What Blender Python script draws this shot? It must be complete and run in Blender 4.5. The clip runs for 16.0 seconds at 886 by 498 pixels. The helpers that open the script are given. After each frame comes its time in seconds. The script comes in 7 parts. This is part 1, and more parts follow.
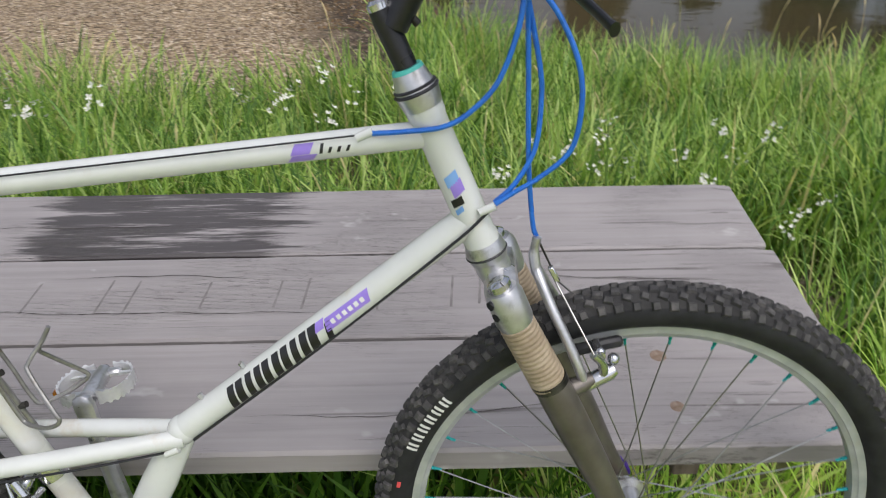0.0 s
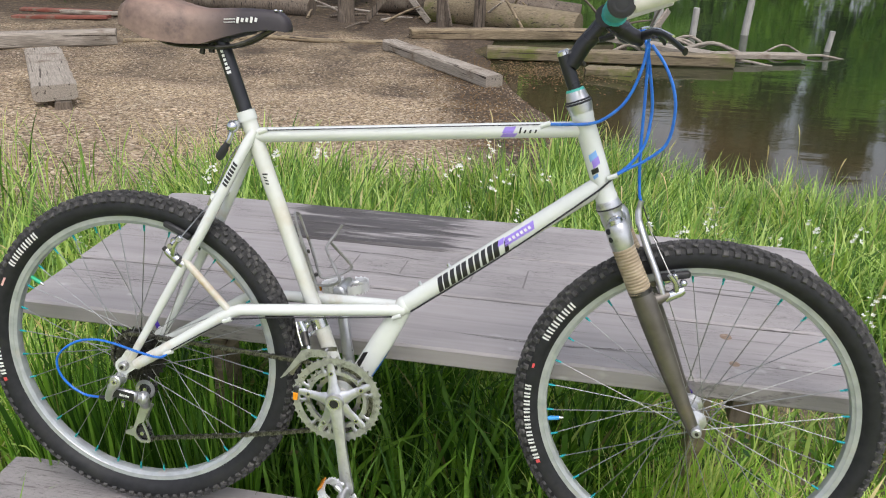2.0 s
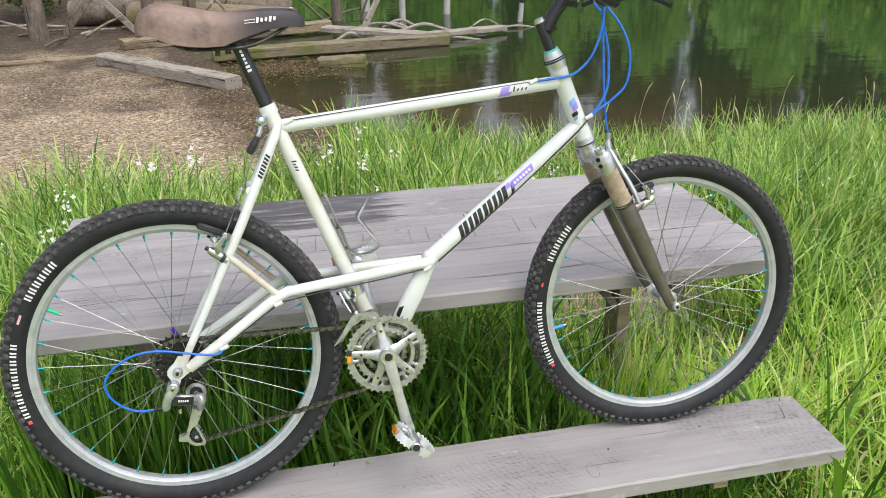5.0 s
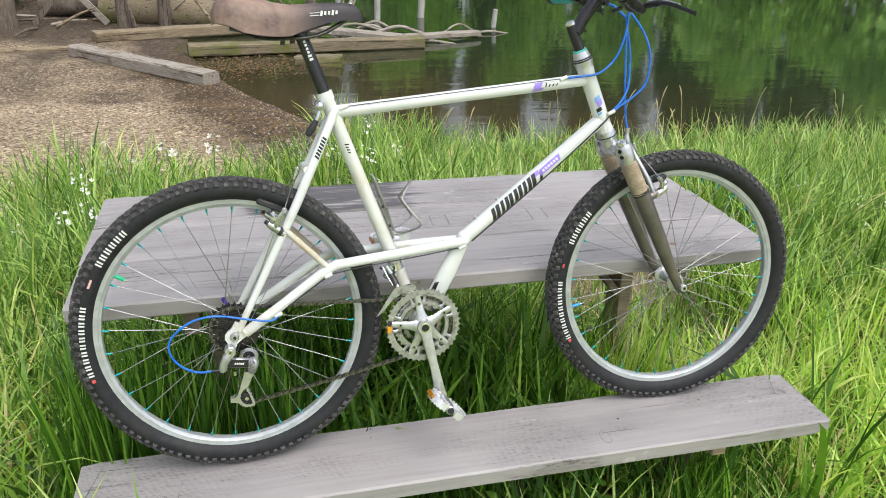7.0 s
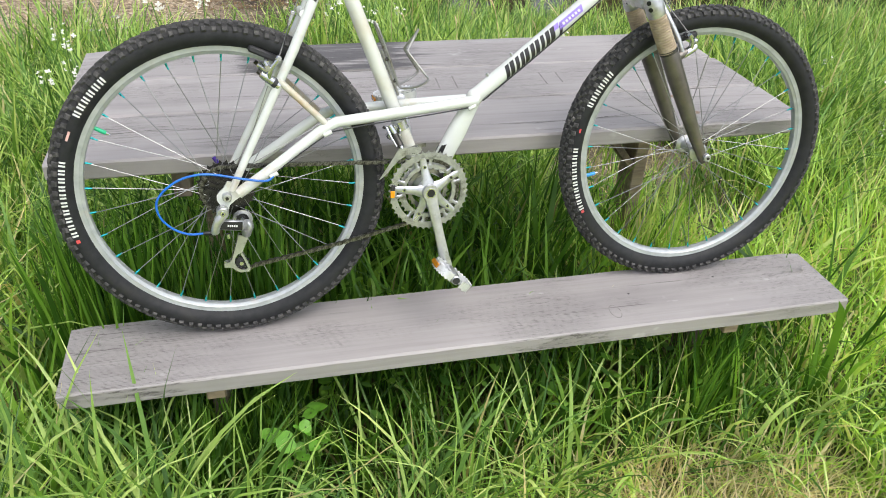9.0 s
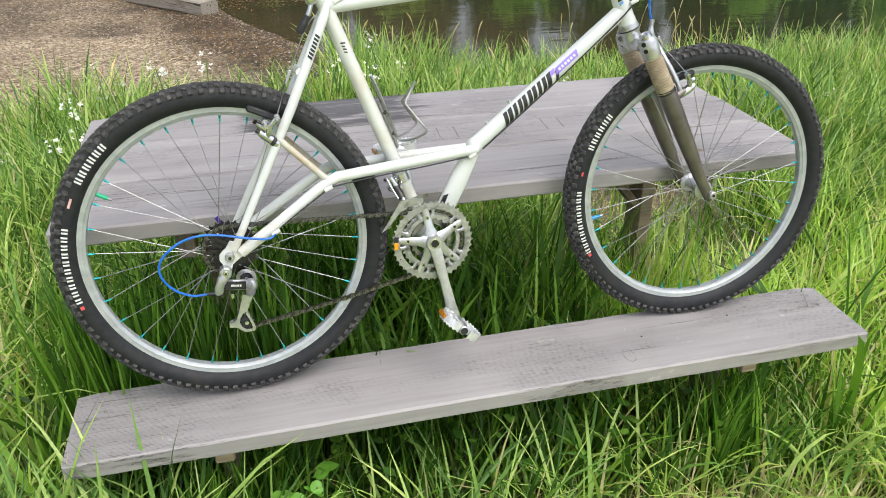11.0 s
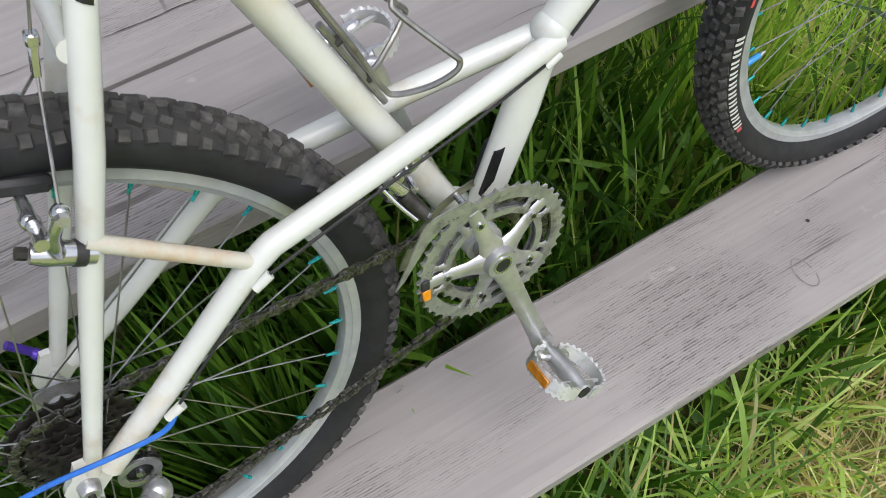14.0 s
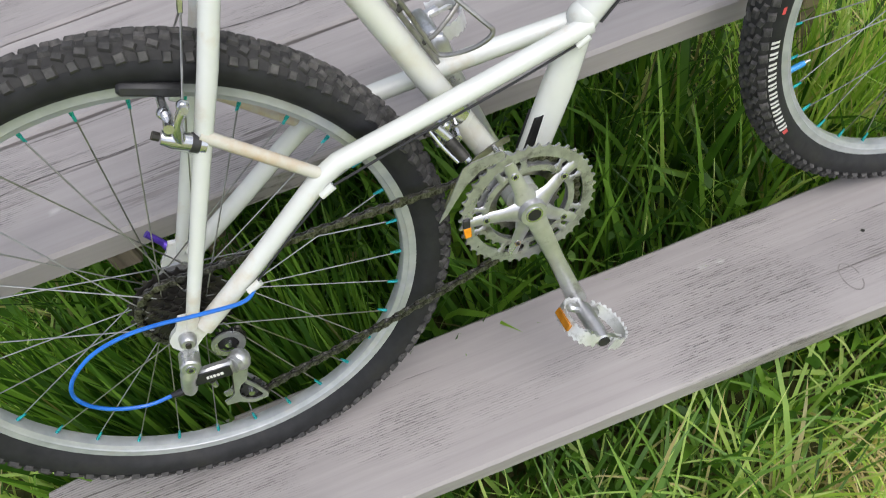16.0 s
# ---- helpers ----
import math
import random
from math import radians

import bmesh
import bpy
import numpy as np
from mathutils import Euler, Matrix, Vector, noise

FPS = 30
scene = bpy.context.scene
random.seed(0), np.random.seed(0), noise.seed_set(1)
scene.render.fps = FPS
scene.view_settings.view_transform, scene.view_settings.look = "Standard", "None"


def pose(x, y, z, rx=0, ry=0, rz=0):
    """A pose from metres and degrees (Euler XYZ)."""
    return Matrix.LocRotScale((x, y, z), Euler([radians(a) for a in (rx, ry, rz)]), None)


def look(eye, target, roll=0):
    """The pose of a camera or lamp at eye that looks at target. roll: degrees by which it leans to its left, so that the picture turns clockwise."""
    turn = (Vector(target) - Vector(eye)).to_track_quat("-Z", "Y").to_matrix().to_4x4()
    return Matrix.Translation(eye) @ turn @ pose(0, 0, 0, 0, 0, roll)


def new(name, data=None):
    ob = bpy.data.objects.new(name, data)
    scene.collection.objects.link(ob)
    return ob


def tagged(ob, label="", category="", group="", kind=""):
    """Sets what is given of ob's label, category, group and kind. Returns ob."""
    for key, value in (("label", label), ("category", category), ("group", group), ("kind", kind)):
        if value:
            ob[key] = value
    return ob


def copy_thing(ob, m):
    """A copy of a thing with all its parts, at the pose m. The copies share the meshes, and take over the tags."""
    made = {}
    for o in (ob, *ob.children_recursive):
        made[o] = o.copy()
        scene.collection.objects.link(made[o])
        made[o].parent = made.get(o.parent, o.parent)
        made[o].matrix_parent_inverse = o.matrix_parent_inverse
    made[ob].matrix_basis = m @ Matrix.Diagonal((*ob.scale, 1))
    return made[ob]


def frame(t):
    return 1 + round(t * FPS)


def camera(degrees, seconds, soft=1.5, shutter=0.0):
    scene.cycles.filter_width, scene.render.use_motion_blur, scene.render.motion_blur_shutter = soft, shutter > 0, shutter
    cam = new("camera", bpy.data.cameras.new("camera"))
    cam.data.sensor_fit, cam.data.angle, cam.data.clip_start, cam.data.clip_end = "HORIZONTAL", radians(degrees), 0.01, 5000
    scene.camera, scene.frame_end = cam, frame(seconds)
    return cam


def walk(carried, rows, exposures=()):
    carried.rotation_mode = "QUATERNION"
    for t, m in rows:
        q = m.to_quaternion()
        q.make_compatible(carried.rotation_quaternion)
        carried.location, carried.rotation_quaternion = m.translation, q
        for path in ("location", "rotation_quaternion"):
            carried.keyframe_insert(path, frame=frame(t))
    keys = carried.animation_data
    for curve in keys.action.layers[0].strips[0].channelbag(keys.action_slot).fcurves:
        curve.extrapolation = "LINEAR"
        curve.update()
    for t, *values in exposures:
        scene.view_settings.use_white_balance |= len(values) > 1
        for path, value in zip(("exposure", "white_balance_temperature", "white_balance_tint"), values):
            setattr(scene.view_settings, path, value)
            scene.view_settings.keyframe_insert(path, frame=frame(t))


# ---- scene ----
import itertools

cam = camera(59.32, 16.0, soft=0.95, shutter=0.15)
# seconds, eye (m), yaw, pitch, roll (degrees)
PATH = [
    (0, 0.3881, -0.6078, 1.6130, -0.29, -34.46, -0.92),
    (0.5, 0.4946, -0.6706, 1.6431, 12.64, -29.18, -0.40),
    (1, 0.4644, -0.8792, 1.6727, 12.29, -27.51, -4.89),
    (1.5, 0.3450, -1.0829, 1.6789, 8.53, -26.49, -2.30),
    (2, 0.3701, -1.2265, 1.6281, 9.78, -24.40, 1.54),
    (2.5, 0.4457, -1.3859, 1.5684, 10.88, -25.13, 0.48),
    (3, 0.2869, -1.5311, 1.6051, 8.38, -26.09, -2.15),
    (3.5, 0.0997, -1.6223, 1.6264, 4.11, -25.83, -2.67),
    (4, 0.0175, -1.4573, 1.6241, -1.69, -25.43, -2.72),
    (4.2, -0.0219, -1.4111, 1.6237, -4.58, -25.42, -2.86),
    (6.3, -0.3770, -1.5357, 1.6562, -15.33, -23.24, 1.16),
    (6.5, -0.3832, -1.5410, 1.6503, -15.20, -23.73, 1.38),
    (7, -0.3843, -1.5592, 1.6442, -14.73, -24.33, 1.63),
    (7.5, -0.3763, -1.5646, 1.6481, -14.32, -24.54, 1.42),
    (8, -0.3657, -1.5461, 1.6381, -14.88, -26.21, 2.11),
    (8.5, -0.3798, -1.4977, 1.5440, -15.52, -30.33, 3.24),
    (9, -0.3785, -1.4781, 1.5511, -15.20, -32.80, 3.01),
    (9.5, -0.3818, -1.4832, 1.5504, -14.34, -32.20, 1.81),
    (10, -0.3822, -1.4755, 1.5711, -14.07, -31.13, 0.82),
    (10.2, -0.3756, -1.4843, 1.5653, -13.92, -30.20, 0.40),
    (12.3, -0.2789, -1.1606, 1.4246, -15.36, -29.17, -2.17),
    (12.5, -0.2403, -0.9528, 1.3909, -15.26, -33.63, -3.08),
    (13, -0.1447, -0.5949, 1.3814, -5.47, -50.73, -15.67),
    (13.5, -0.1876, -0.4210, 1.3679, -22.50, -56.98, -5.64),
    (14, -0.2285, -0.3825, 1.4325, -23.82, -59.91, -7.32),
    (14.5, -0.2098, -0.4534, 1.4794, -15.97, -57.95, -12.06),
    (15, -0.1346, -0.5553, 1.4902, -7.81, -54.54, -14.62),
    (15.5, -0.1151, -0.6062, 1.4975, -2.00, -50.61, -16.94),
    (16, -0.1947, -0.5928, 1.4963, -5.54, -54.63, -16.68),
]
EXPOSURES = [(0.0, 0.25, 6400, 12.5), (1.0, 0.38, 6390, 12.5), (2.2, 0.60, 6380, 12.5), (4.2, 0.77, 6360, 11), (6.3, 0.80, 6370, 9.5), (10.2, 0.82, 6430, 9), (12.5, 0.68, 6350, 10), (13.0, 0.62, 6430, 9.5), (13.6, 0.53, 6400, 11.5), (14.4, 0.37, 6390, 11.5), (15.0, 0.49, 6380, 11.5), (16.0, 0.52, 6370, 11)]
walk(cam, [(t, pose(x, y, z, 90 + pitch, 0, yaw) @ pose(0, 0, 0, 0, 0, roll)) for t, x, y, z, yaw, pitch, roll in PATH], EXPOSURES)

# ---- world, sun ----
SUN_ELEV, SUN_AZ = 63.0, 150.0      # degrees; azimuth clockwise from +y
world = bpy.data.worlds.new("sky")
scene.world = world
world.use_nodes = True
wn, wl = world.node_tree.nodes, world.node_tree.links
wn.clear()
sky = wn.new("ShaderNodeTexSky")
sky.sky_type = "NISHITA"
sky.sun_disc = False
sky.sun_elevation, sky.sun_rotation = radians(SUN_ELEV), radians(SUN_AZ)
sky.air_density, sky.dust_density, sky.ozone_density = 1.0, 3.0, 1.0
soft = wn.new("ShaderNodeHueSaturation")
soft.inputs["Saturation"].default_value = 0.42
bg = wn.new("ShaderNodeBackground")
bg.inputs["Strength"].default_value = 0.15
wout = wn.new("ShaderNodeOutputWorld")
wl.new(sky.outputs[0], soft.inputs["Color"])
wl.new(soft.outputs[0], bg.inputs["Color"])
wl.new(bg.outputs[0], wout.inputs["Surface"])

sun_data = bpy.data.lights.new("sun", "SUN")
sun_data.energy, sun_data.angle, sun_data.color = 1.0, radians(60), (1.0, 0.96, 0.90)
sun = new("sun", sun_data)
_e, _a = radians(SUN_ELEV), radians(SUN_AZ)
sun.matrix_world = look((0, 0, 20), (-20 * math.sin(_a) * math.cos(_e), -20 * math.cos(_a) * math.cos(_e), 20 - 20 * math.sin(_e)))


# ---- materials ----
def nodes_of(name):
    m = bpy.data.materials.new(name)
    m.use_nodes = True
    n, l = m.node_tree.nodes, m.node_tree.links
    return m, n, l, n["Principled BSDF"]


def ramp(n, stops):
    r = n.new("ShaderNodeValToRGB")
    e = r.color_ramp.elements
    while len(e) < len(stops):
        e.new(0.5)
    for k, (p, c) in zip(e, stops):
        k.position, k.color = p, (*c, 1)
    return r


def noise_at(n, l, scale, stretch=(1, 1, 1), detail=4.0, rough=0.55, source="Object"):
    co = n.new("ShaderNodeTexCoord")
    mp = n.new("ShaderNodeMapping")
    mp.inputs["Scale"].default_value = stretch
    t = n.new("ShaderNodeTexNoise")
    t.inputs["Scale"].default_value, t.inputs["Detail"].default_value, t.inputs["Roughness"].default_value = scale, detail, rough
    l.new(co.outputs[source], mp.inputs["Vector"])
    l.new(mp.outputs[0], t.inputs["Vector"])
    return t


def bump_to(n, l, p, height, strength, distance=0.002):
    b = n.new("ShaderNodeBump")
    b.inputs["Strength"].default_value, b.inputs["Distance"].default_value = strength, distance
    l.new(height, b.inputs["Height"])
    l.new(b.outputs[0], p.inputs["Normal"])
    return b


def mixc(n, l, fac, a, b, mode="MIX"):
    x = n.new("ShaderNodeMix")
    x.data_type, x.blend_type = "RGBA", mode
    for sock, v in ((x.inputs["Factor"], fac), (x.inputs["A"], a), (x.inputs["B"], b)):
        if hasattr(v, "links"):
            l.new(v, sock)
        else:
            sock.default_value = v if isinstance(v, float) else (*v, 1)
    return x.outputs["Result"]


def surface(name, dark, light, rough=0.5, metal=0.0, scale=30.0, stretch=(1, 1, 1), wear=None, wear_scale=4.0, wear_at=(0.55, 0.7), bump=0.15, depth=0.001, rough_var=0.15, coat=0.0, cracks=None):
    """Two-scale colour, worn patches, roughness change and fine relief."""
    m, n, l, p = nodes_of(name)
    fine = noise_at(n, l, scale, stretch)
    r = ramp(n, [(0.3, dark), (0.7, light)])
    l.new(fine.outputs["Fac"], r.inputs[0])
    col = r.outputs[0]
    if wear:
        big = noise_at(n, l, wear_scale, (1, 1, 1), 6.0, 0.65)
        k = ramp(n, [(wear_at[0], (0, 0, 0)), (wear_at[1], (1, 1, 1))])
        l.new(big.outputs["Fac"], k.inputs[0])
        col = mixc(n, l, k.outputs[0], col, wear)
    if cracks:
        ck = ramp(n, [(0.60, (0, 0, 0)), (0.65, (1, 1, 1))])
        l.new(noise_at(n, l, 2.0, tuple(0.6 if q < 1 else 13.0 for q in stretch), 4.0, 0.55).outputs["Fac"], ck.inputs[0])
        col = mixc(n, l, ck.outputs[0], col, cracks)
    l.new(col, p.inputs["Base Color"])
    rr = n.new("ShaderNodeMapRange")
    rr.inputs["To Min"].default_value, rr.inputs["To Max"].default_value = max(0.02, rough - rough_var), min(1.0, rough + rough_var)
    l.new(noise_at(n, l, scale * 0.3).outputs["Fac"], rr.inputs["Value"])
    l.new(rr.outputs[0], p.inputs["Roughness"])
    p.inputs["Metallic"].default_value = metal
    p.inputs["Coat Weight"].default_value = coat
    if bump:
        bump_to(n, l, p, fine.outputs["Fac"], bump, depth)
    return m


def plank_paint(name, stain=False, worn_end=False):
    """Weathered grey paint on softwood: smooth areas, patches of raised wavy grain with dark flecks, fine cracks; one board carries a dark damp stain."""
    m, n, l, p = nodes_of(name)
    co = n.new("ShaderNodeTexCoord")
    info = n.new("ShaderNodeObjectInfo")
    off = n.new("ShaderNodeVectorMath")
    off.operation = "MULTIPLY_ADD"
    off.inputs[1].default_value = (7.0, 3.0, 5.0)
    cb = n.new("ShaderNodeCombineXYZ")
    for k in range(3):
        l.new(info.outputs["Random"], cb.inputs[k])
    l.new(cb.outputs[0], off.inputs[0])
    l.new(co.outputs["Object"], off.inputs[2])

    def tex(scale, stretch, detail=4.0, rough=0.55, distort=0.0):
        mp = n.new("ShaderNodeMapping")
        mp.inputs["Scale"].default_value = stretch
        t = n.new("ShaderNodeTexNoise")
        t.inputs["Scale"].default_value, t.inputs["Detail"].default_value, t.inputs["Roughness"].default_value = scale, detail, rough
        t.inputs["Distortion"].default_value = distort
        l.new(off.outputs[0], mp.inputs["Vector"])
        l.new(mp.outputs[0], t.inputs["Vector"])
        return t.outputs["Fac"]

    def times(a, b):
        x = n.new("ShaderNodeMath")
        x.operation = "MULTIPLY"
        l.new(a, x.inputs[0])
        if isinstance(b, float):
            x.inputs[1].default_value = b
        else:
            l.new(b, x.inputs[1])
        return x.outputs[0]

    def band(sock, a, b):
        r = ramp(n, [(a, (0, 0, 0)), (b, (1, 1, 1))])
        l.new(sock, r.inputs[0])
        return r.outputs[0]

    grain = tex(3.0, (0.6, 22, 22), 5.0, 0.55, 0.4)
    broad = tex(2.6, (0.8, 2.2, 2.2), 5.0, 0.6)
    wave = n.new("ShaderNodeTexWave")
    wave.wave_type, wave.bands_direction = "BANDS", "Y"
    wave.inputs["Scale"].default_value, wave.inputs["Distortion"].default_value = 84.0, 5.0
    wave.inputs["Detail"].default_value, wave.inputs["Detail Scale"].default_value = 3.0, 0.6
    mw = n.new("ShaderNodeMapping")
    mw.inputs["Scale"].default_value = (0.10, 1.0, 1.0)
    l.new(off.outputs[0], mw.inputs["Vector"])
    l.new(mw.outputs[0], wave.inputs["Vector"])
    patch = band(tex(3.1, (0.9, 1.6, 1.0), 3.0), 0.49, 0.62)
    if worn_end:
        # paint gone from one end of the board
        sx = n.new("ShaderNodeSeparateXYZ")
        l.new(co.outputs["Object"], sx.inputs[0])
        em = n.new("ShaderNodeMapRange")
        em.inputs["From Min"].default_value, em.inputs["From Max"].default_value = -0.52, -0.72
        l.new(sx.outputs["X"], em.inputs["Value"])
        ends = times(em.outputs[0], band(tex(6.0, (0.8, 1.4, 1.0), 4.0), 0.28, 0.42))
        mxm = n.new("ShaderNodeMath")
        mxm.operation = "MAXIMUM"
        l.new(patch, mxm.inputs[0])
        l.new(ends, mxm.inputs[1])
        patch = mxm.outputs[0]
    lines = times(band(wave.outputs["Fac"], 0.50, 0.95), patch)
    flecks = times(times(band(tex(30.0, (1.2, 6.0, 6.0), 4.0, 0.7, 0.8), 0.515, 0.60), patch), band(wave.outputs["Fac"], 0.25, 0.70))
    cracks = times(band(tex(2.2, (0.7, 26, 26), 4.0, 0.55, 1.6), 0.622, 0.650), band(tex(2.4, (1, 1.6, 1), 2.0), 0.44, 0.56))
    r = ramp(n, [(0.25, (0.280, 0.262, 0.259)), (0.55, (0.332, 0.311, 0.307)), (0.8, (0.368, 0.347, 0.342))])
    l.new(grain, r.inputs[0])
    b = ramp(n, [(0.3, (0.84, 0.83, 0.83)), (0.7, (1.10, 1.09, 1.08))])
    l.new(broad, b.inputs[0])
    col = mixc(n, l, 1.0, r.outputs[0], b.outputs[0], "MULTIPLY")
    col = mixc(n, l, times(lines, 0.45), col, (0.17, 0.155, 0.148))
    col = mixc(n, l, times(flecks, 0.75), col, (0.075, 0.066, 0.062))
    col = mixc(n, l, times(cracks, 0.8), col, (0.085, 0.072, 0.066))
    scuff = times(band(tex(14.0, (0.6, 1, 1), 3.0, 0.7), 0.66, 0.74), 0.55)
    col = mixc(n, l, scuff, col, (0.56, 0.54, 0.53))
    gloss = None
    if stain:
        sep = n.new("ShaderNodeSeparateXYZ")
        l.new(co.outputs["Object"], sep.inputs[0])

        def span(sock, a, b, lo, hi):
            k = n.new("ShaderNodeMapRange")
            k.inputs["From Min"].default_value, k.inputs["From Max"].default_value = a, b
            k.inputs["To Min"].default_value, k.inputs["To Max"].default_value = lo, hi
            l.new(sock, k.inputs["Value"])
            return k.outputs[0]

        def plus(a, c):
            x = n.new("ShaderNodeMath")
            l.new(a, x.inputs[0])
            l.new(c, x.inputs[1])
            return x.outputs[0]

        fall = plus(span(sep.outputs["X"], 0.22, -0.06, -0.30, 0.13), span(sep.outputs["X"], -0.58, -0.44, -0.30, 0.0))
        mp = n.new("ShaderNodeMapping")
        mp.inputs["Scale"].default_value = (0.55, 8, 4)
        t = n.new("ShaderNodeTexNoise")
        t.inputs["Scale"].default_value, t.inputs["Detail"].default_value, t.inputs["Roughness"].default_value = 4.5, 8.0, 0.72
        l.new(co.outputs["Object"], mp.inputs["Vector"])
        l.new(mp.outputs[0], t.inputs["Vector"])
        wet = band(plus(fall, t.outputs["Fac"]), 0.512, 0.60)
        col = mixc(n, l, times(wet, 0.90), col, (0.050, 0.043, 0.042))
        gloss = wet
    l.new(col, p.inputs["Base Color"])
    p.inputs["Roughness"].default_value = 0.55
    if gloss:
        rr = n.new("ShaderNodeMapRange")
        rr.inputs["To Min"].default_value, rr.inputs["To Max"].default_value = 0.55, 0.38
        l.new(gloss, rr.inputs["Value"])
        l.new(rr.outputs[0], p.inputs["Roughness"])
    h = n.new("ShaderNodeMath")
    h.operation = "SUBTRACT"
    l.new(times(grain, 0.6), h.inputs[0])
    h2 = n.new("ShaderNodeMath")
    h2.operation = "MAXIMUM"
    l.new(times(lines, 0.30), h2.inputs[0])
    h3 = n.new("ShaderNodeMath")
    h3.operation = "MAXIMUM"
    l.new(flecks, h3.inputs[0])
    l.new(cracks, h3.inputs[1])
    l.new(h3.outputs[0], h2.inputs[1])
    l.new(h2.outputs[0], h.inputs[1])
    bump_to(n, l, p, h.outputs[0], 0.5, 0.0025)
    return m


def blade_material(name, stops, straw, straw_share, trans=0.45, rough=0.45):
    """Leaf blades: colour by blade, fine streaks, light let through."""
    m, n, l, p = nodes_of(name)
    geo = n.new("ShaderNodeNewGeometry")
    r = ramp(n, stops)
    l.new(geo.outputs["Random Per Island"], r.inputs[0])
    k = n.new("ShaderNodeMath")
    k.operation = "MULTIPLY"
    k.inputs[1].default_value = 37.0
    l.new(geo.outputs["Random Per Island"], k.inputs[0])
    fr = n.new("ShaderNodeMath")
    fr.operation = "FRACT"
    l.new(k.outputs[0], fr.inputs[0])
    patch = noise_at(n, l, 1.6, (1, 1, 0.2), 3.0)
    th = n.new("ShaderNodeMapRange")
    th.inputs["From Min"].default_value, th.inputs["From Max"].default_value = 0.4, 0.7
    th.inputs["To Min"].default_value, th.inputs["To Max"].default_value = straw_share * 0.4, straw_share * 1.8
    l.new(patch.outputs["Fac"], th.inputs["Value"])
    lt = n.new("ShaderNodeMath")
    lt.operation = "LESS_THAN"
    l.new(fr.outputs[0], lt.inputs[0])
    l.new(th.outputs[0], lt.inputs[1])
    col = mixc(n, l, lt.outputs[0], r.outputs[0], straw)
    v = ramp(n, [(0.32, (0.68, 0.74, 0.68)), (0.5, (0.96, 0.98, 0.93)), (0.70, (1.18, 1.12, 1.02))])
    l.new(noise_at(n, l, 6.0, (1, 1, 0.6), 4.0, 0.65).outputs["Fac"], v.inputs[0])
    col = mixc(n, l, 1.0, col, v.outputs[0], "MULTIPLY")
    l.new(col, p.inputs["Base Color"])
    p.inputs["Roughness"].default_value = rough
    p.inputs["Specular IOR Level"].default_value = 0.5
    tr = n.new("ShaderNodeBsdfTranslucent")
    l.new(mixc(n, l, 1.0, col, (1.25, 1.2, 0.7), "MULTIPLY"), tr.inputs["Color"])
    mx = n.new("ShaderNodeMixShader")
    mx.inputs[0].default_value = trans
    l.new(p.outputs[0], mx.inputs[1])
    l.new(tr.outputs[0], mx.inputs[2])
    l.new(mx.outputs[0], n["Material Output"].inputs["Surface"])
    return m


M_PAINT = plank_paint("weathered_grey_plank")
M_BENCH = plank_paint("weathered_grey_bench_plank", False, True)
M_STAINED = plank_paint("weathered_grey_plank_stained", True)
M_BARE = surface("old_brown_timber", (0.20, 0.15, 0.10), (0.38, 0.295, 0.20), 0.8, scale=9, stretch=(1, 9, 9), wear=(0.07, 0.05, 0.04), wear_scale=5, bump=0.5, depth=0.004)
M_KNOT = surface("brown_knot", (0.16, 0.10, 0.06), (0.30, 0.23, 0.18), 0.8, scale=120, bump=0.4)
M_CRACK = surface("dark_wood_crack", (0.045, 0.038, 0.035), (0.09, 0.078, 0.07), 0.95, scale=80, bump=0)
M_CARVE = surface("carved_groove", (0.16, 0.149, 0.144), (0.27, 0.251, 0.244), 0.9, scale=60)
M_WHITE = surface("cream_white_enamel", (0.600, 0.619, 0.592), (0.660, 0.680, 0.654), 0.24, scale=16, wear=(0.50, 0.40, 0.27), wear_scale=9, wear_at=(0.56, 0.76), bump=0.02, rough_var=0.06, coat=0.4)
M_CREAM = surface("yellowed_cream_enamel", (0.595, 0.605, 0.560), (0.655, 0.665, 0.620), 0.26, scale=16, wear=(0.56, 0.51, 0.40), wear_scale=9, wear_at=(0.52, 0.76), bump=0.02, rough_var=0.06, coat=0.4)
M_AGED = surface("cream_enamel_stained_tan", (0.520, 0.505, 0.440), (0.580, 0.565, 0.500), 0.3, scale=16, wear=(0.50, 0.36, 0.22), wear_scale=22, wear_at=(0.42, 0.66), bump=0.03, rough_var=0.06, coat=0.3)
M_RUBBER = surface("tyre_rubber", (0.012, 0.0125, 0.014), (0.023, 0.0235, 0.026), 0.58, scale=60, wear=(0.032, 0.031, 0.029), wear_scale=14, wear_at=(0.55, 0.8), bump=0.2, depth=0.0006)
M_RUBBER.node_tree.nodes["Principled BSDF"].inputs["Specular IOR Level"].default_value = 0.3
M_KNOB = surface("dusty_tread_rubber", (0.026, 0.0255, 0.0258), (0.066, 0.064, 0.062), 0.8, scale=90, wear=(0.125, 0.118, 0.112), wear_scale=40, wear_at=(0.50, 0.70), bump=0.3, depth=0.001)
# dusty rubber made darker than the knobs, as painted depth in the gaps
M_GAP = surface("dusty_rubber_gap_shade", (0.018, 0.0178, 0.0182), (0.042, 0.041, 0.040), 0.85, scale=60, wear=(0.070, 0.066, 0.062), wear_scale=30, wear_at=(0.55, 0.75), bump=0.3, depth=0.001)
M_ALLOY = surface("brushed_alloy", (0.44, 0.445, 0.455), (0.60, 0.605, 0.62), 0.30, 0.75, scale=50, wear=(0.26, 0.25, 0.235), wear_scale=26, wear_at=(0.56, 0.72), bump=0.04, rough_var=0.1)
